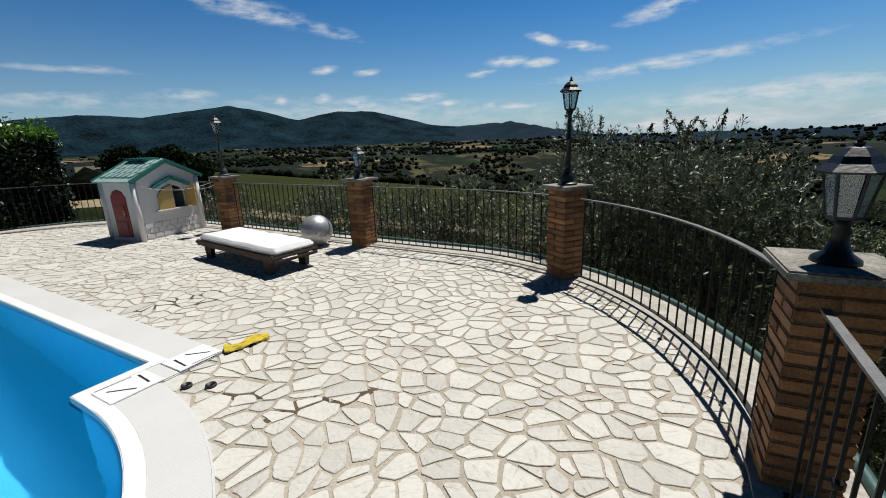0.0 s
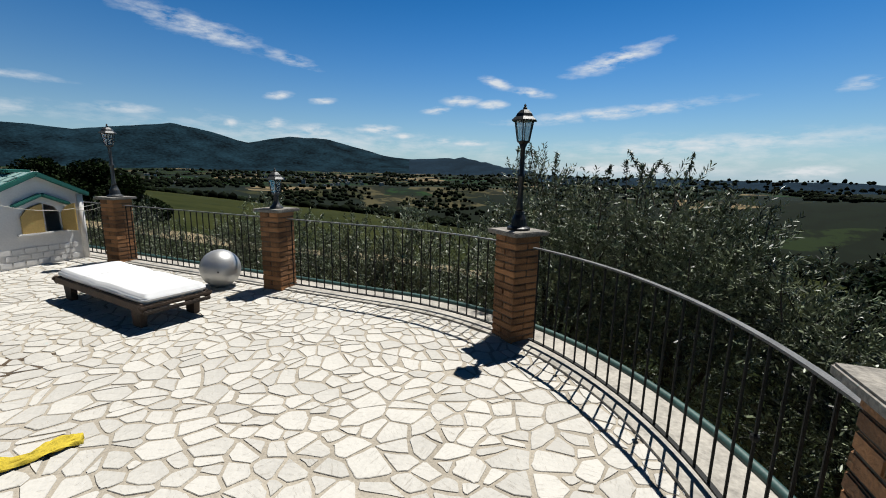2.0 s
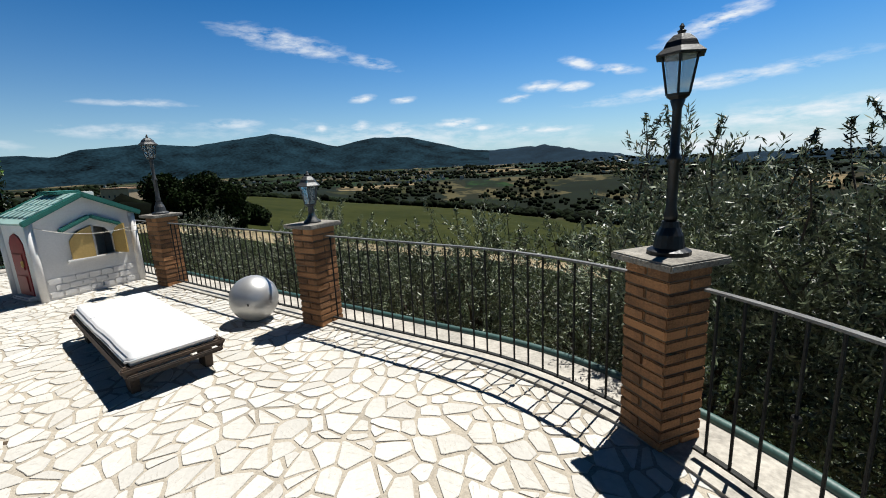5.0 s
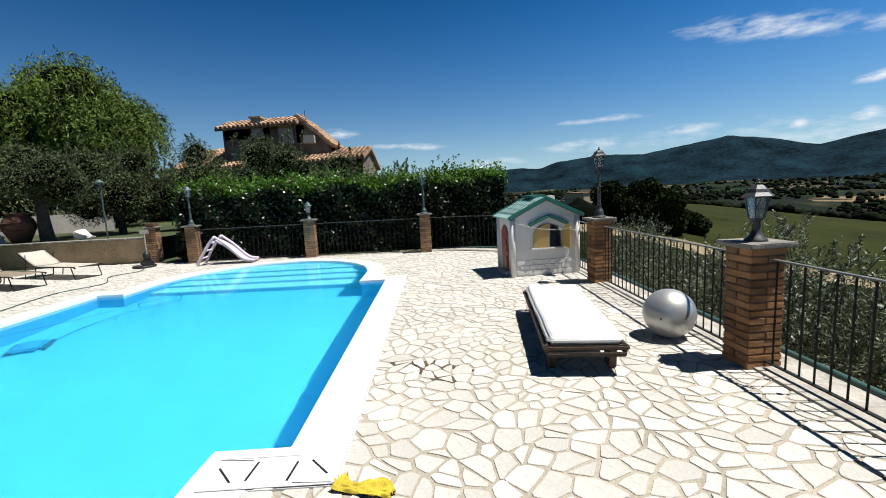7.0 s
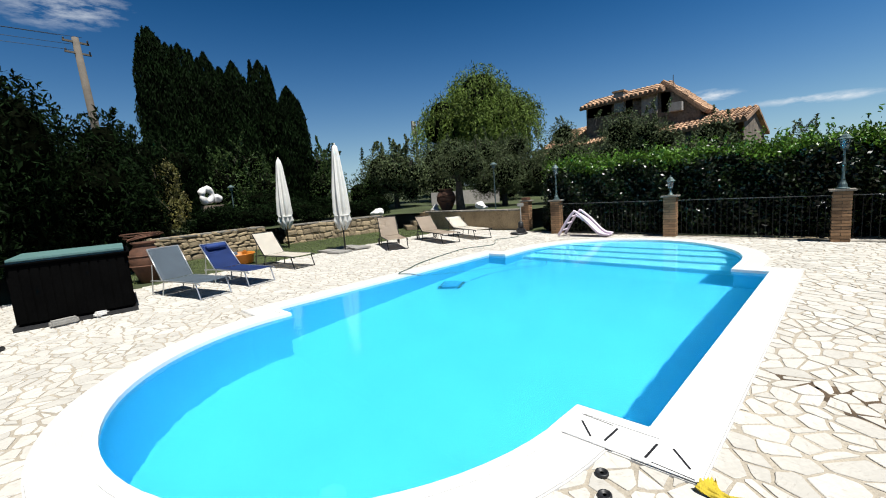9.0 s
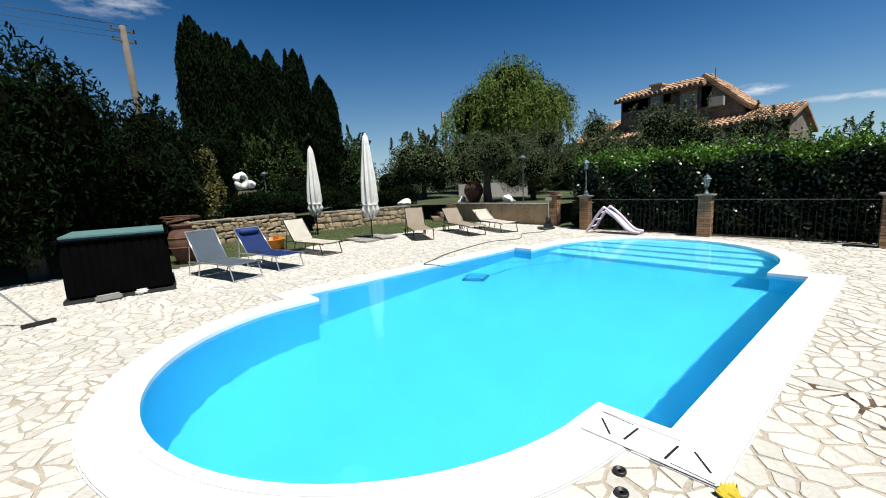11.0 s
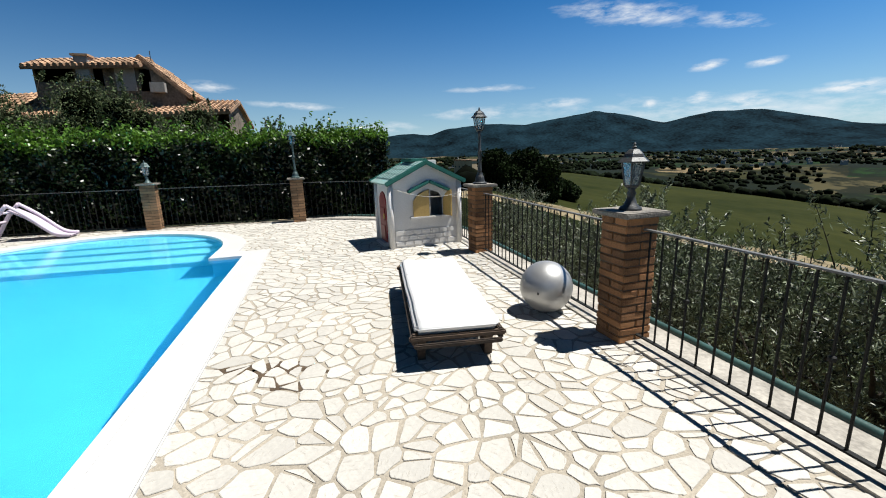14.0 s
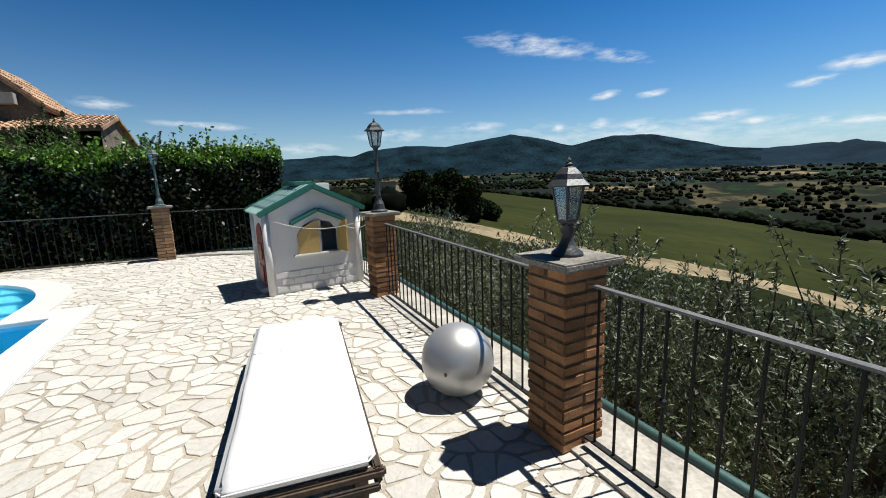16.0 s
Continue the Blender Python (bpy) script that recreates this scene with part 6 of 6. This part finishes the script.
# ---------------------------------------------------------------- planting
def hedge():
    t = thing("laurel_hedge", "tall dense laurel hedge with bright green top leaves", "hedge")
    line = [(-13.0, -3.9), (-12.95, -2.0), (-12.85, 1.0), (-12.7, 3.2), (-12.65, 4.9)]
    lob = []
    for (x1, y1), (x2, y2) in zip(line, line[1:]):
        for k in range(6):
            u = k / 6
            lob.append((x1 + (x2 - x1) * u, y1 + (y2 - y1) * u))
    pts, core = [], bmesh.new()
    for i, (x, y) in enumerate(lob):
        top = 1.98 + 0.12 * noise.noise(Vector((x * 0.9, y * 0.9, 1)))
        k = 3000
        px = x + RNG.uniform(-0.55, 0.6, k)
        py = y + RNG.uniform(-0.45, 0.45, k)
        pz = top * RNG.random(k) ** 0.8
        face = RNG.random(k)
        px = np.where(face < 0.6, x + 0.52 + RNG.normal(size=k) * 0.09 + 0.08 * np.sin(py * 5 + pz * 4), px)
        pz = np.where(face > 0.72, top + RNG.normal(size=k) * 0.09 + 0.06 * np.sin(px * 7 + py * 6), pz)
        pts.append(np.column_stack([px, py, pz]))
        for _ in range(9):
            sx, sy = x + random.uniform(-0.5, 0.5), y + random.uniform(-0.4, 0.4)
            h = random.uniform(0.15, 0.5) * (1.3 if random.random() < 0.3 else 1)
            u = RNG.random((16, 1))
            pts.append(np.array([sx, sy, top]) + u * np.array([random.gauss(0, 0.08), random.gauss(0, 0.08), h]) + RNG.normal(size=(16, 3)) * 0.035)
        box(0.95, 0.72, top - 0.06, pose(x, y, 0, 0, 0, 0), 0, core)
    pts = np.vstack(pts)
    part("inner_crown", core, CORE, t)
    # leaves near the top take the colour painted as sunlit, the rest the shaded one
    sunlit = pts[:, 2] > 1.86 + 0.10 * np.sin(pts[:, 1] * 3.1) + 0.08 * RNG.normal(size=len(pts))
    shared("foliage", leaf_mesh("foliage", pts[~sunlit], 0.10, 0.052, LAUREL, 0.15), t)
    tagged(shared("young_foliage", leaf_mesh("young_foliage", pts[sunlit], 0.10, 0.050, SUNLITLAUREL, 0.6), t), "bright green sunlit top leaves")


hedge()


def olive(x, y, zc, rx, ry, rz, leaves, shoots, size=0.058, base=-3.6, shoot_len=0.6, lobes=None, label="silver-green olive tree below the terrace"):
    tree("olive_tree", label, (x, y, base), lobes or lobes_of(x, y, zc, rx, ry, rz, 10, 0.46), int(leaves * 0.07), size * 1.25, size * 0.26, OLIVE, 0.08, "tree", 0.5, 0.97, shoots, shoot_len, False, "olive trees below the terrace", int(leaves * 0.048))


olive(-6.3, 7.9, -0.58, 1.15, 1.0, 1.2, 18000, 46, shoot_len=0.45)
olive(-4.7, 7.8, -0.58, 1.15, 1.0, 1.2, 18000, 46, shoot_len=0.45)
olive(-3.1, 7.75, -0.58, 1.15, 1.0, 1.2, 18000, 50, shoot_len=0.5)
olive(-1.5, 7.6, -0.6, 1.1, 0.9, 1.25, 18000, 50, shoot_len=0.5)
olive(-0.40, 6.8, 0.0, 0.9, 0.8, 1.7, 30000, 26, shoot_len=0.55, lobes=[(-0.4, 6.85, -0.1, 0.8, 0.7, 1.2), (-0.6, 6.6, 1.05, 0.42, 0.36, 0.55), (-0.05, 6.85, 0.8, 0.5, 0.45, 0.55), (0.25, 6.6, 0.2, 0.6, 0.5, 0.8), (-0.95, 6.75, 0.3, 0.5, 0.42, 0.7)])
olive(0.95, 6.5, 0.05, 1.05, 0.95, 1.75, 34000, 26, shoot_len=0.55, lobes=[(0.95, 6.6, -0.1, 0.9, 0.8, 1.2), (0.72, 6.35, 1.0, 0.42, 0.4, 0.55), (1.3, 6.5, 0.75, 0.5, 0.5, 0.5), (1.15, 6.2, 0.35, 0.6, 0.5, 0.7), (1.75, 6.1, 0.2, 0.5, 0.5, 0.6)])
olive(2.3, 5.3, -0.2, 1.05, 1.05, 1.6, 32000, 18, shoot_len=0.45, lobes=[(2.2, 5.4, -0.7, 0.8, 0.8, 1.0), (1.9, 5.7, 0.1, 0.45, 0.45, 0.5), (2.3, 5.2, -0.2, 0.5, 0.5, 0.45), (2.5, 5.5, -0.4, 0.45, 0.45, 0.5)])
olive(-8.0, 8.1, -1.0, 1.1, 0.9, 1.0, 12000, 36, shoot_len=0.45)
olive(-9.8, 8.0, -1.0, 1.2, 0.9, 1.1, 12000, 36, shoot_len=0.5)
olive(-11.6, 8.2, -0.8, 1.2, 1.0, 1.2, 12000, 30, shoot_len=0.5)
tree("broad_tree", "dark leafy tree on the slope", (4.6, 2.2, -2.5), lobes_of(4.6, 2.2, -0.5, 1.6, 1.8, 1.5, 8), 12000, 0.12, 0.05, DARKLEAF, 0.16)
tree("broad_tree", "dark leafy tree on the slope", (6.2, 14.2, -7), lobes_of(6.2, 14.2, -3.0, 2.2, 2.2, 2.6, 9), 12000, 0.2, 0.09, DARKLEAF, 0.2)
tree("broad_tree", "dark leafy tree on the slope", (9.6, 12.0, -6), lobes_of(9.6, 12.0, -2.4, 2.6, 2.6, 2.4, 8), 10000, 0.2, 0.09, DARKLEAF, 0.2)

# round dark trees where the track meets the field
for a, r, w, h in ((150.3, 62, 3.0, 3.1), (153.2, 66, 3.4, 3.5), (156.4, 64, 3.2, 3.2), (147.6, 70, 2.2, 1.9)):
    x, y = -2 + r * math.cos(radians(a)), 3 + r * math.sin(radians(a))
    z = land_height(a, r)
    tree("broad_tree", "round dark leafy tree at the edge of the field", (x, y, z), lobes_of(x, y, z + h * 0.85, w, w, h, 9), 9000, 0.5, 0.28, FIELDLEAF, 0.25, group="trees at the edge of the field")

# trees behind the hedge
for x, y, zc, r, k in ((-16.5, -8.8, 2.35, 1.7, 12000), (-17.2, -6.0, 2.4, 1.8, 14000), (-18.0, -3.4, 2.3, 1.7, 13000), (-19.5, -1.0, 1.9, 1.6, 11000), (-19.6, -11.2, 2.2, 1.6, 8000), (-20.0, 1.5, 1.5, 1.2, 6000)):
    tree("olive_tree", "grey-green olive tree behind the hedge", (x, y, 0), lobes_of(x, y, zc, r, r, r * 0.95, 8), int(k * 1.6), 0.11, 0.032, GREYOLIVE, 0.14, "tree", 0.5, 0.55, 26, 0.8, True, "olive trees behind the hedge")
tree("olive_tree", "gnarled olive tree growing behind the garden wall", (-13.8, -9.2, 0.7), lobes_of(-13.9, -9.3, 2.65, 1.35, 1.35, 1.0, 9), 15000, 0.10, 0.028, GREYOLIVE, 0.17, "tree", 0.4, 0.6, 18, 0.5)


def willow():
    t = thing("willow_tree", "tall willow with bright drooping foliage", "tree", pose(-23.6, -16.0, 0.8))
    lob = lobes_of(0, 0, 5.2, 3.9, 3.9, 3.1, 20, 0.44)
    bm = tube(smooth_line([(0, 0, -0.2), (0.1, 0, 2), (0, 0.1, 5)], 4), [0.45 - 0.03 * i for i in range(9)], 9)
    for lb in lob[1:]:
        tube(smooth_line([(0, 0, 3), (lb[0] * 0.5, lb[1] * 0.5, 4.6), lb[:3]], 3), [0.16 - 0.02 * i for i in range(7)], 6, bm)
    part("trunk", bm, BARK, t, smooth=True)
    tops = crown_points(3400, lob, 0.25)
    strands = []
    for p in tops:
        n = random.randint(14, 26)
        u = RNG.random((n, 1))
        drop = random.uniform(0.8, 2.2)
        out = np.array([p[0], p[1], 0.0])
        out /= np.linalg.norm(out) + 1e-6
        strands.append(p + u * np.array([0, 0, -drop]) + out * (0.35 * np.sin(u * 1.6)) + RNG.normal(size=(n, 3)) * 0.06)
    strands.append(crown_points(16000, lob, 0.6))
    shared("crown", leaf_mesh("crown", np.vstack(strands), 0.26, 0.06, WILLOWLEAF, -0.9), t)
    core_mesh("inner_crown", lob, t, 0.6)


willow()


def cypress(x, y, z, h, r):
    """A columnar cypress: a dense body with several upright leading shoots of different height."""
    t = thing("cypress_tree", "dark narrow columnar cypress", "tree", pose(x, y, z), "row of cypresses")
    part("trunk", tube([(0, 0, -0.2), (0, 0, h * 0.85)], [0.2, 0.04], 8), BARK, t)
    pts = []
    spires = [(0.0, 0.0, h, r)]
    for i in range(9):
        a, q = random.uniform(0, 2 * math.pi), r * random.uniform(0.25, 0.62)
        spires.append((q * math.cos(a), q * math.sin(a), h * random.uniform(0.78, 1.0), r * random.uniform(0.34, 0.55)))
    for sx, sy, sh, sr in spires:
        k = int(9000 * sr / r)
        u = RNG.random(k)
        prof = np.minimum(1.0, 0.6 + u * 1.4) * np.clip(1 - u ** 5.0, 0, 1) ** 0.8
        a = RNG.random(k) * 2 * math.pi
        rr = sr * prof * (0.70 + 0.36 * RNG.random(k)) * (1 + 0.12 * np.sin(a * 4 + u * 26))
        pts.append(np.column_stack([sx + rr * np.cos(a), sy + rr * np.sin(a), 0.3 + u * (sh - 0.2)]))
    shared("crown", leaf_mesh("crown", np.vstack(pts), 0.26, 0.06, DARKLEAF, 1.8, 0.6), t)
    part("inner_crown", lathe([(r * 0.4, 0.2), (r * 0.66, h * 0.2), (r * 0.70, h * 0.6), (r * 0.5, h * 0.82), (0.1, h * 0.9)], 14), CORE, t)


for a, e, d, r in ((-103.6, 18.3, 24, 0.9), (-106.2, 17.0, 24.5, 0.8), (-108.6, 16.4, 25, 0.8), (-111.4, 15.6, 24, 0.85), (-114.3, 15.8, 24.5, 0.85), (-117.2, 13.0, 24, 0.85), (-110.0, 15.0, 26, 0.8), (-105.0, 17.0, 25.5, 0.8)):
    cypress(-0.25 + d * math.cos(radians(a)), 2.9 + d * math.sin(radians(a)), 0.8, 1.0 + d * math.tan(radians(e)), r * 1.0)


def conifer_screen():
    """The dense dark evergreen screen along the south side."""
    for x, y, zc, rx, ry, rz, k in ((2.6, -8.6, 2.6, 1.9, 1.5, 2.8, 18000), (0.3, -9.6, 2.9, 1.8, 1.4, 2.9, 19000), (-1.5, -11.2, 2.2, 1.6, 1.4, 2.2, 14000), (-2.7, -13.2, 2.0, 1.5, 1.3, 1.9, 12000), (5.0, -7.0, 2.2, 2.0, 1.8, 2.4, 11000), (-4.3, -17.0, 2.6, 1.9, 1.5, 2.3, 10000), (1.6, -12.5, 3.0, 2.2, 1.6, 2.6, 11000), (4.4, -10.0, 3.0, 2.0, 1.8, 2.8, 10000)):
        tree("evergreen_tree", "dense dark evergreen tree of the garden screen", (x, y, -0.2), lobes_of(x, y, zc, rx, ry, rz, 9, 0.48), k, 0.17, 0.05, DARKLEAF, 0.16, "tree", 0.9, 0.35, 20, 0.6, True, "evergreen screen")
    tree("golden_shrub", "yellowish conifer shrub by the evergreen screen", (-3.9, -13.4, 0.6), lobes_of(-3.9, -13.4, 1.9, 0.7, 0.7, 1.2, 5), 5000, 0.11, 0.035, material("golden_leaf", (0.13, 0.12, 0.025), 0.6, vary=0.45, scale=0.8, fine=9, bump=0, per="island", translucent=0.15), 0.08, "shrub", 0.9, 0.4)


conifer_screen()
for x, y, zc, rx, ry, rz, k in ((-5.5, -12.95, 1.15, 1.3, 0.5, 0.55, 9000), (-7.6, -13.6, 1.1, 1.2, 0.8, 0.5, 7000), (-9.6, -13.5, 1.15, 1.3, 0.8, 0.5, 7000), (-11.6, -13.0, 1.1, 1.2, 0.7, 0.5, 6000), (-8.6, -15.5, 1.5, 1.8, 0.9, 0.7, 7000)):
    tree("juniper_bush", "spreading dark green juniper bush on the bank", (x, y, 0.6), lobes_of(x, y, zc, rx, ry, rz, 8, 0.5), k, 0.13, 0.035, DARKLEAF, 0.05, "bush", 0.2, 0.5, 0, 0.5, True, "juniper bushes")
for x, y, zc, rx, ry, rz, k, m, s in ((-9.0, -19.5, 2.5, 2.2, 1.8, 2.0, 9000, MIDLEAF, 60), (-12.2, -19.0, 2.3, 2.2, 1.8, 1.9, 9000, MIDLEAF, 40), (-16.0, -17.5, 2.4, 2.2, 1.9, 1.9, 9000, MIDLEAF, 10), (-18.8, -15.0, 2.2, 2.0, 1.8, 1.8, 9000, GREYOLIVE, 10), (-24.0, -11.5, 2.2, 2.4, 2.2, 2.0, 9000, MIDLEAF, 10), (-14.8, -14.6, 2.3, 1.7, 1.6, 1.4, 9000, GREYOLIVE, 16)):
    tree("garden_tree", "leafy green garden tree behind the lawn", (x, y, 0.8), lobes_of(x, y, zc, rx, ry, rz, 8, 0.5), k, 0.16, 0.06, m, 0.14, "tree", 0.5, 0.5, s, 1.1, True, "garden trees")
tree("laurel_bush", "round bright green bush between two pillars", (-13.0, -4.4, 0), lobes_of(-13.0, -4.4, 0.5, 0.5, 0.42, 0.5, 5), 4500, 0.09, 0.04, LAUREL, 0.05, "bush", 0.5, 0.5, 0)


# ---------------------------------------------------------------- crazy paving
def clip_cell(poly, px, py, nx, ny):
    """Keeps the part of poly on the side of (px, py) against the normal (nx, ny)."""
    out = []
    k = len(poly)
    for i in range(k):
        a, b = poly[i], poly[(i + 1) % k]
        da, db = (a[0] - px) * nx + (a[1] - py) * ny, (b[0] - px) * nx + (b[1] - py) * ny
        if da <= 0:
            out.append(a)
        if da * db < 0:
            u = da / (da - db)
            out.append((a[0] + (b[0] - a[0]) * u, a[1] + (b[1] - a[1]) * u))
    return out


def area_of(poly):
    return 0.5 * sum(a[0] * b[1] - b[0] * a[1] for a, b in zip(poly, poly[1:] + poly[:1]))


def centre_of(poly):
    return sum(p[0] for p in poly) / len(poly), sum(p[1] for p in poly) / len(poly)


def paving():
    rnd = random.Random(11)
    step = 0.138
    seeds = {}
    x0, y0 = -12.9, -9.2
    for i in range(int(14.4 / step) + 1):
        for j in range(int(15.2 / step) + 1):
            if rnd.random() < 0.14:
                continue
            seeds[i, j] = (x0 + (i + 0.5 + rnd.uniform(-0.47, 0.47)) * step, y0 + (j + 0.5 + rnd.uniform(-0.47, 0.47)) * step, rnd.uniform(-0.0028, 0.0028))
    pieces = []
    for (i, j), (sx, sy, sw) in seeds.items():
        cell = [(sx - 0.5, sy - 0.5), (sx + 0.5, sy - 0.5), (sx + 0.5, sy + 0.5), (sx - 0.5, sy + 0.5)]
        for di in range(-3, 4):
            for dj in range(-3, 4):
                if (di, dj) != (0, 0) and (i + di, j + dj) in seeds:
                    qx, qy, qw = seeds[i + di, j + dj]
                    dx, dy = qx - sx, qy - sy
                    # stones lie along a way that drifts over the terrace
                    th = 3.6 * noise.noise(Vector(((sx + qx) * 0.45, (sy + qy) * 0.45, 4.0)))
                    along = dx * math.cos(th) + dy * math.sin(th)
                    nx, ny = dx - 0.42 * along * math.cos(th), dy - 0.42 * along * math.sin(th)
                    k = 0.5 + (sw - qw) / (dx * dx + dy * dy)
                    k = max(0.2, min(0.8, k))
                    cell = clip_cell(cell, sx + dx * k, sy + dy * k, nx, ny)
                    if len(cell) < 3:
                        break
            if len(cell) < 3:
                break
        if len(cell) > 2:
            pieces.append(cell)
    outer, hole = terrace_edge(0.0), pool_outline(0.10)
    floor_ob = bpy.data.objects["floor"]
    single, verts, faces = 0, [], []
    for poly in pieces:
        sx, sy = centre_of(poly)
        if inside(hole, sx, sy) or not inside(outer, sx, sy):
            continue
        cell = poly
        for a, b in zip(poly, poly[1:] + poly[:1]):
            d = math.hypot(b[0] - a[0], b[1] - a[1])
            if d > 1e-4:
                nx, ny = (b[1] - a[1]) / d, (a[0] - b[0]) / d
                gap = rnd.uniform(0.005, 0.012) + (rnd.uniform(0, 0.012) if rnd.random() < 0.3 else 0)
                w = rnd.gauss(0, 0.05)
                cell = clip_cell(cell, (a[0] + b[0]) / 2 - nx * gap, (a[1] + b[1]) / 2 - ny * gap, nx - ny * w, ny + nx * w)
        if len(cell) < 3 or area_of(cell) < 0.002:
            continue
        # chip the corners and roughen the longer sides
        pts = []
        for k in range(len(cell)):
            a, b, c = cell[k - 1], cell[k], cell[(k + 1) % len(cell)]
            la, lc = math.hypot(a[0] - b[0], a[1] - b[1]), math.hypot(c[0] - b[0], c[1] - b[1])
            if la < 0.012:
                continue
            f1, f2 = min(0.35, rnd.uniform(0.004, 0.016) / la), min(0.35, rnd.uniform(0.004, 0.016) / max(lc, 1e-4))
            pts.append((b[0] + (a[0] - b[0]) * f1, b[1] + (a[1] - b[1]) * f1))
            pts.append((b[0] + (c[0] - b[0]) * f2, b[1] + (c[1] - b[1]) * f2))
            if lc > 0.10:
                u = rnd.uniform(0.4, 0.6)
                pts.append((b[0] + (c[0] - b[0]) * u, b[1] + (c[1] - b[1]) * u))
        pts = [(x + rnd.gauss(0, 0.0028), y + rnd.gauss(0, 0.0028)) for x, y in pts]
        sx, sy = centre_of(pts) if pts else (sx, sy)
        if len(pts) < 4 or any(inside(hole, *p) for p in pts):
            continue
        z = rnd.uniform(0.0, 0.003)
        tx, ty = rnd.gauss(0, 0.004), rnd.gauss(0, 0.004)
        k = len(pts)
        lowv = [(x, y, -0.03) for x, y in pts]
        midv = [(x, y, z - 0.003 + (x - sx) * tx + (y - sy) * ty) for x, y in pts]
        topv = [(sx + (x - sx) * 0.965, sy + (y - sy) * 0.965, z + (x - sx) * tx + (y - sy) * ty) for x, y in pts]
        vs = lowv + midv + topv
        fs = [tuple(range(2 * k, 3 * k))]
        for r in (0, k):
            fs += [(r + q, r + (q + 1) % k, r + k + (q + 1) % k, r + k + q) for q in range(k)]
        if single < 300 and -3.6 < sx < 0.9 and 2.35 < sy < 5.4:
            me = mesh_from("paving_stone", [(x - sx, y - sy, zz) for x, y, zz in vs], fs, PIECE)
            ob = shared("paving_stone", me, floor_ob, Matrix.Translation((sx, sy, 0)))
            single += 1
        else:
            base = len(verts)
            verts += vs
            faces += [tuple(base + q for q in f) for f in fs]
    me = mesh_from("paving_stones", verts, faces, STONE)
    ob = new("paving_stones", me)
    ob.parent = floor_ob
    tagged(ob, "pale travertine crazy paving stones", kind="stuff")


paving()
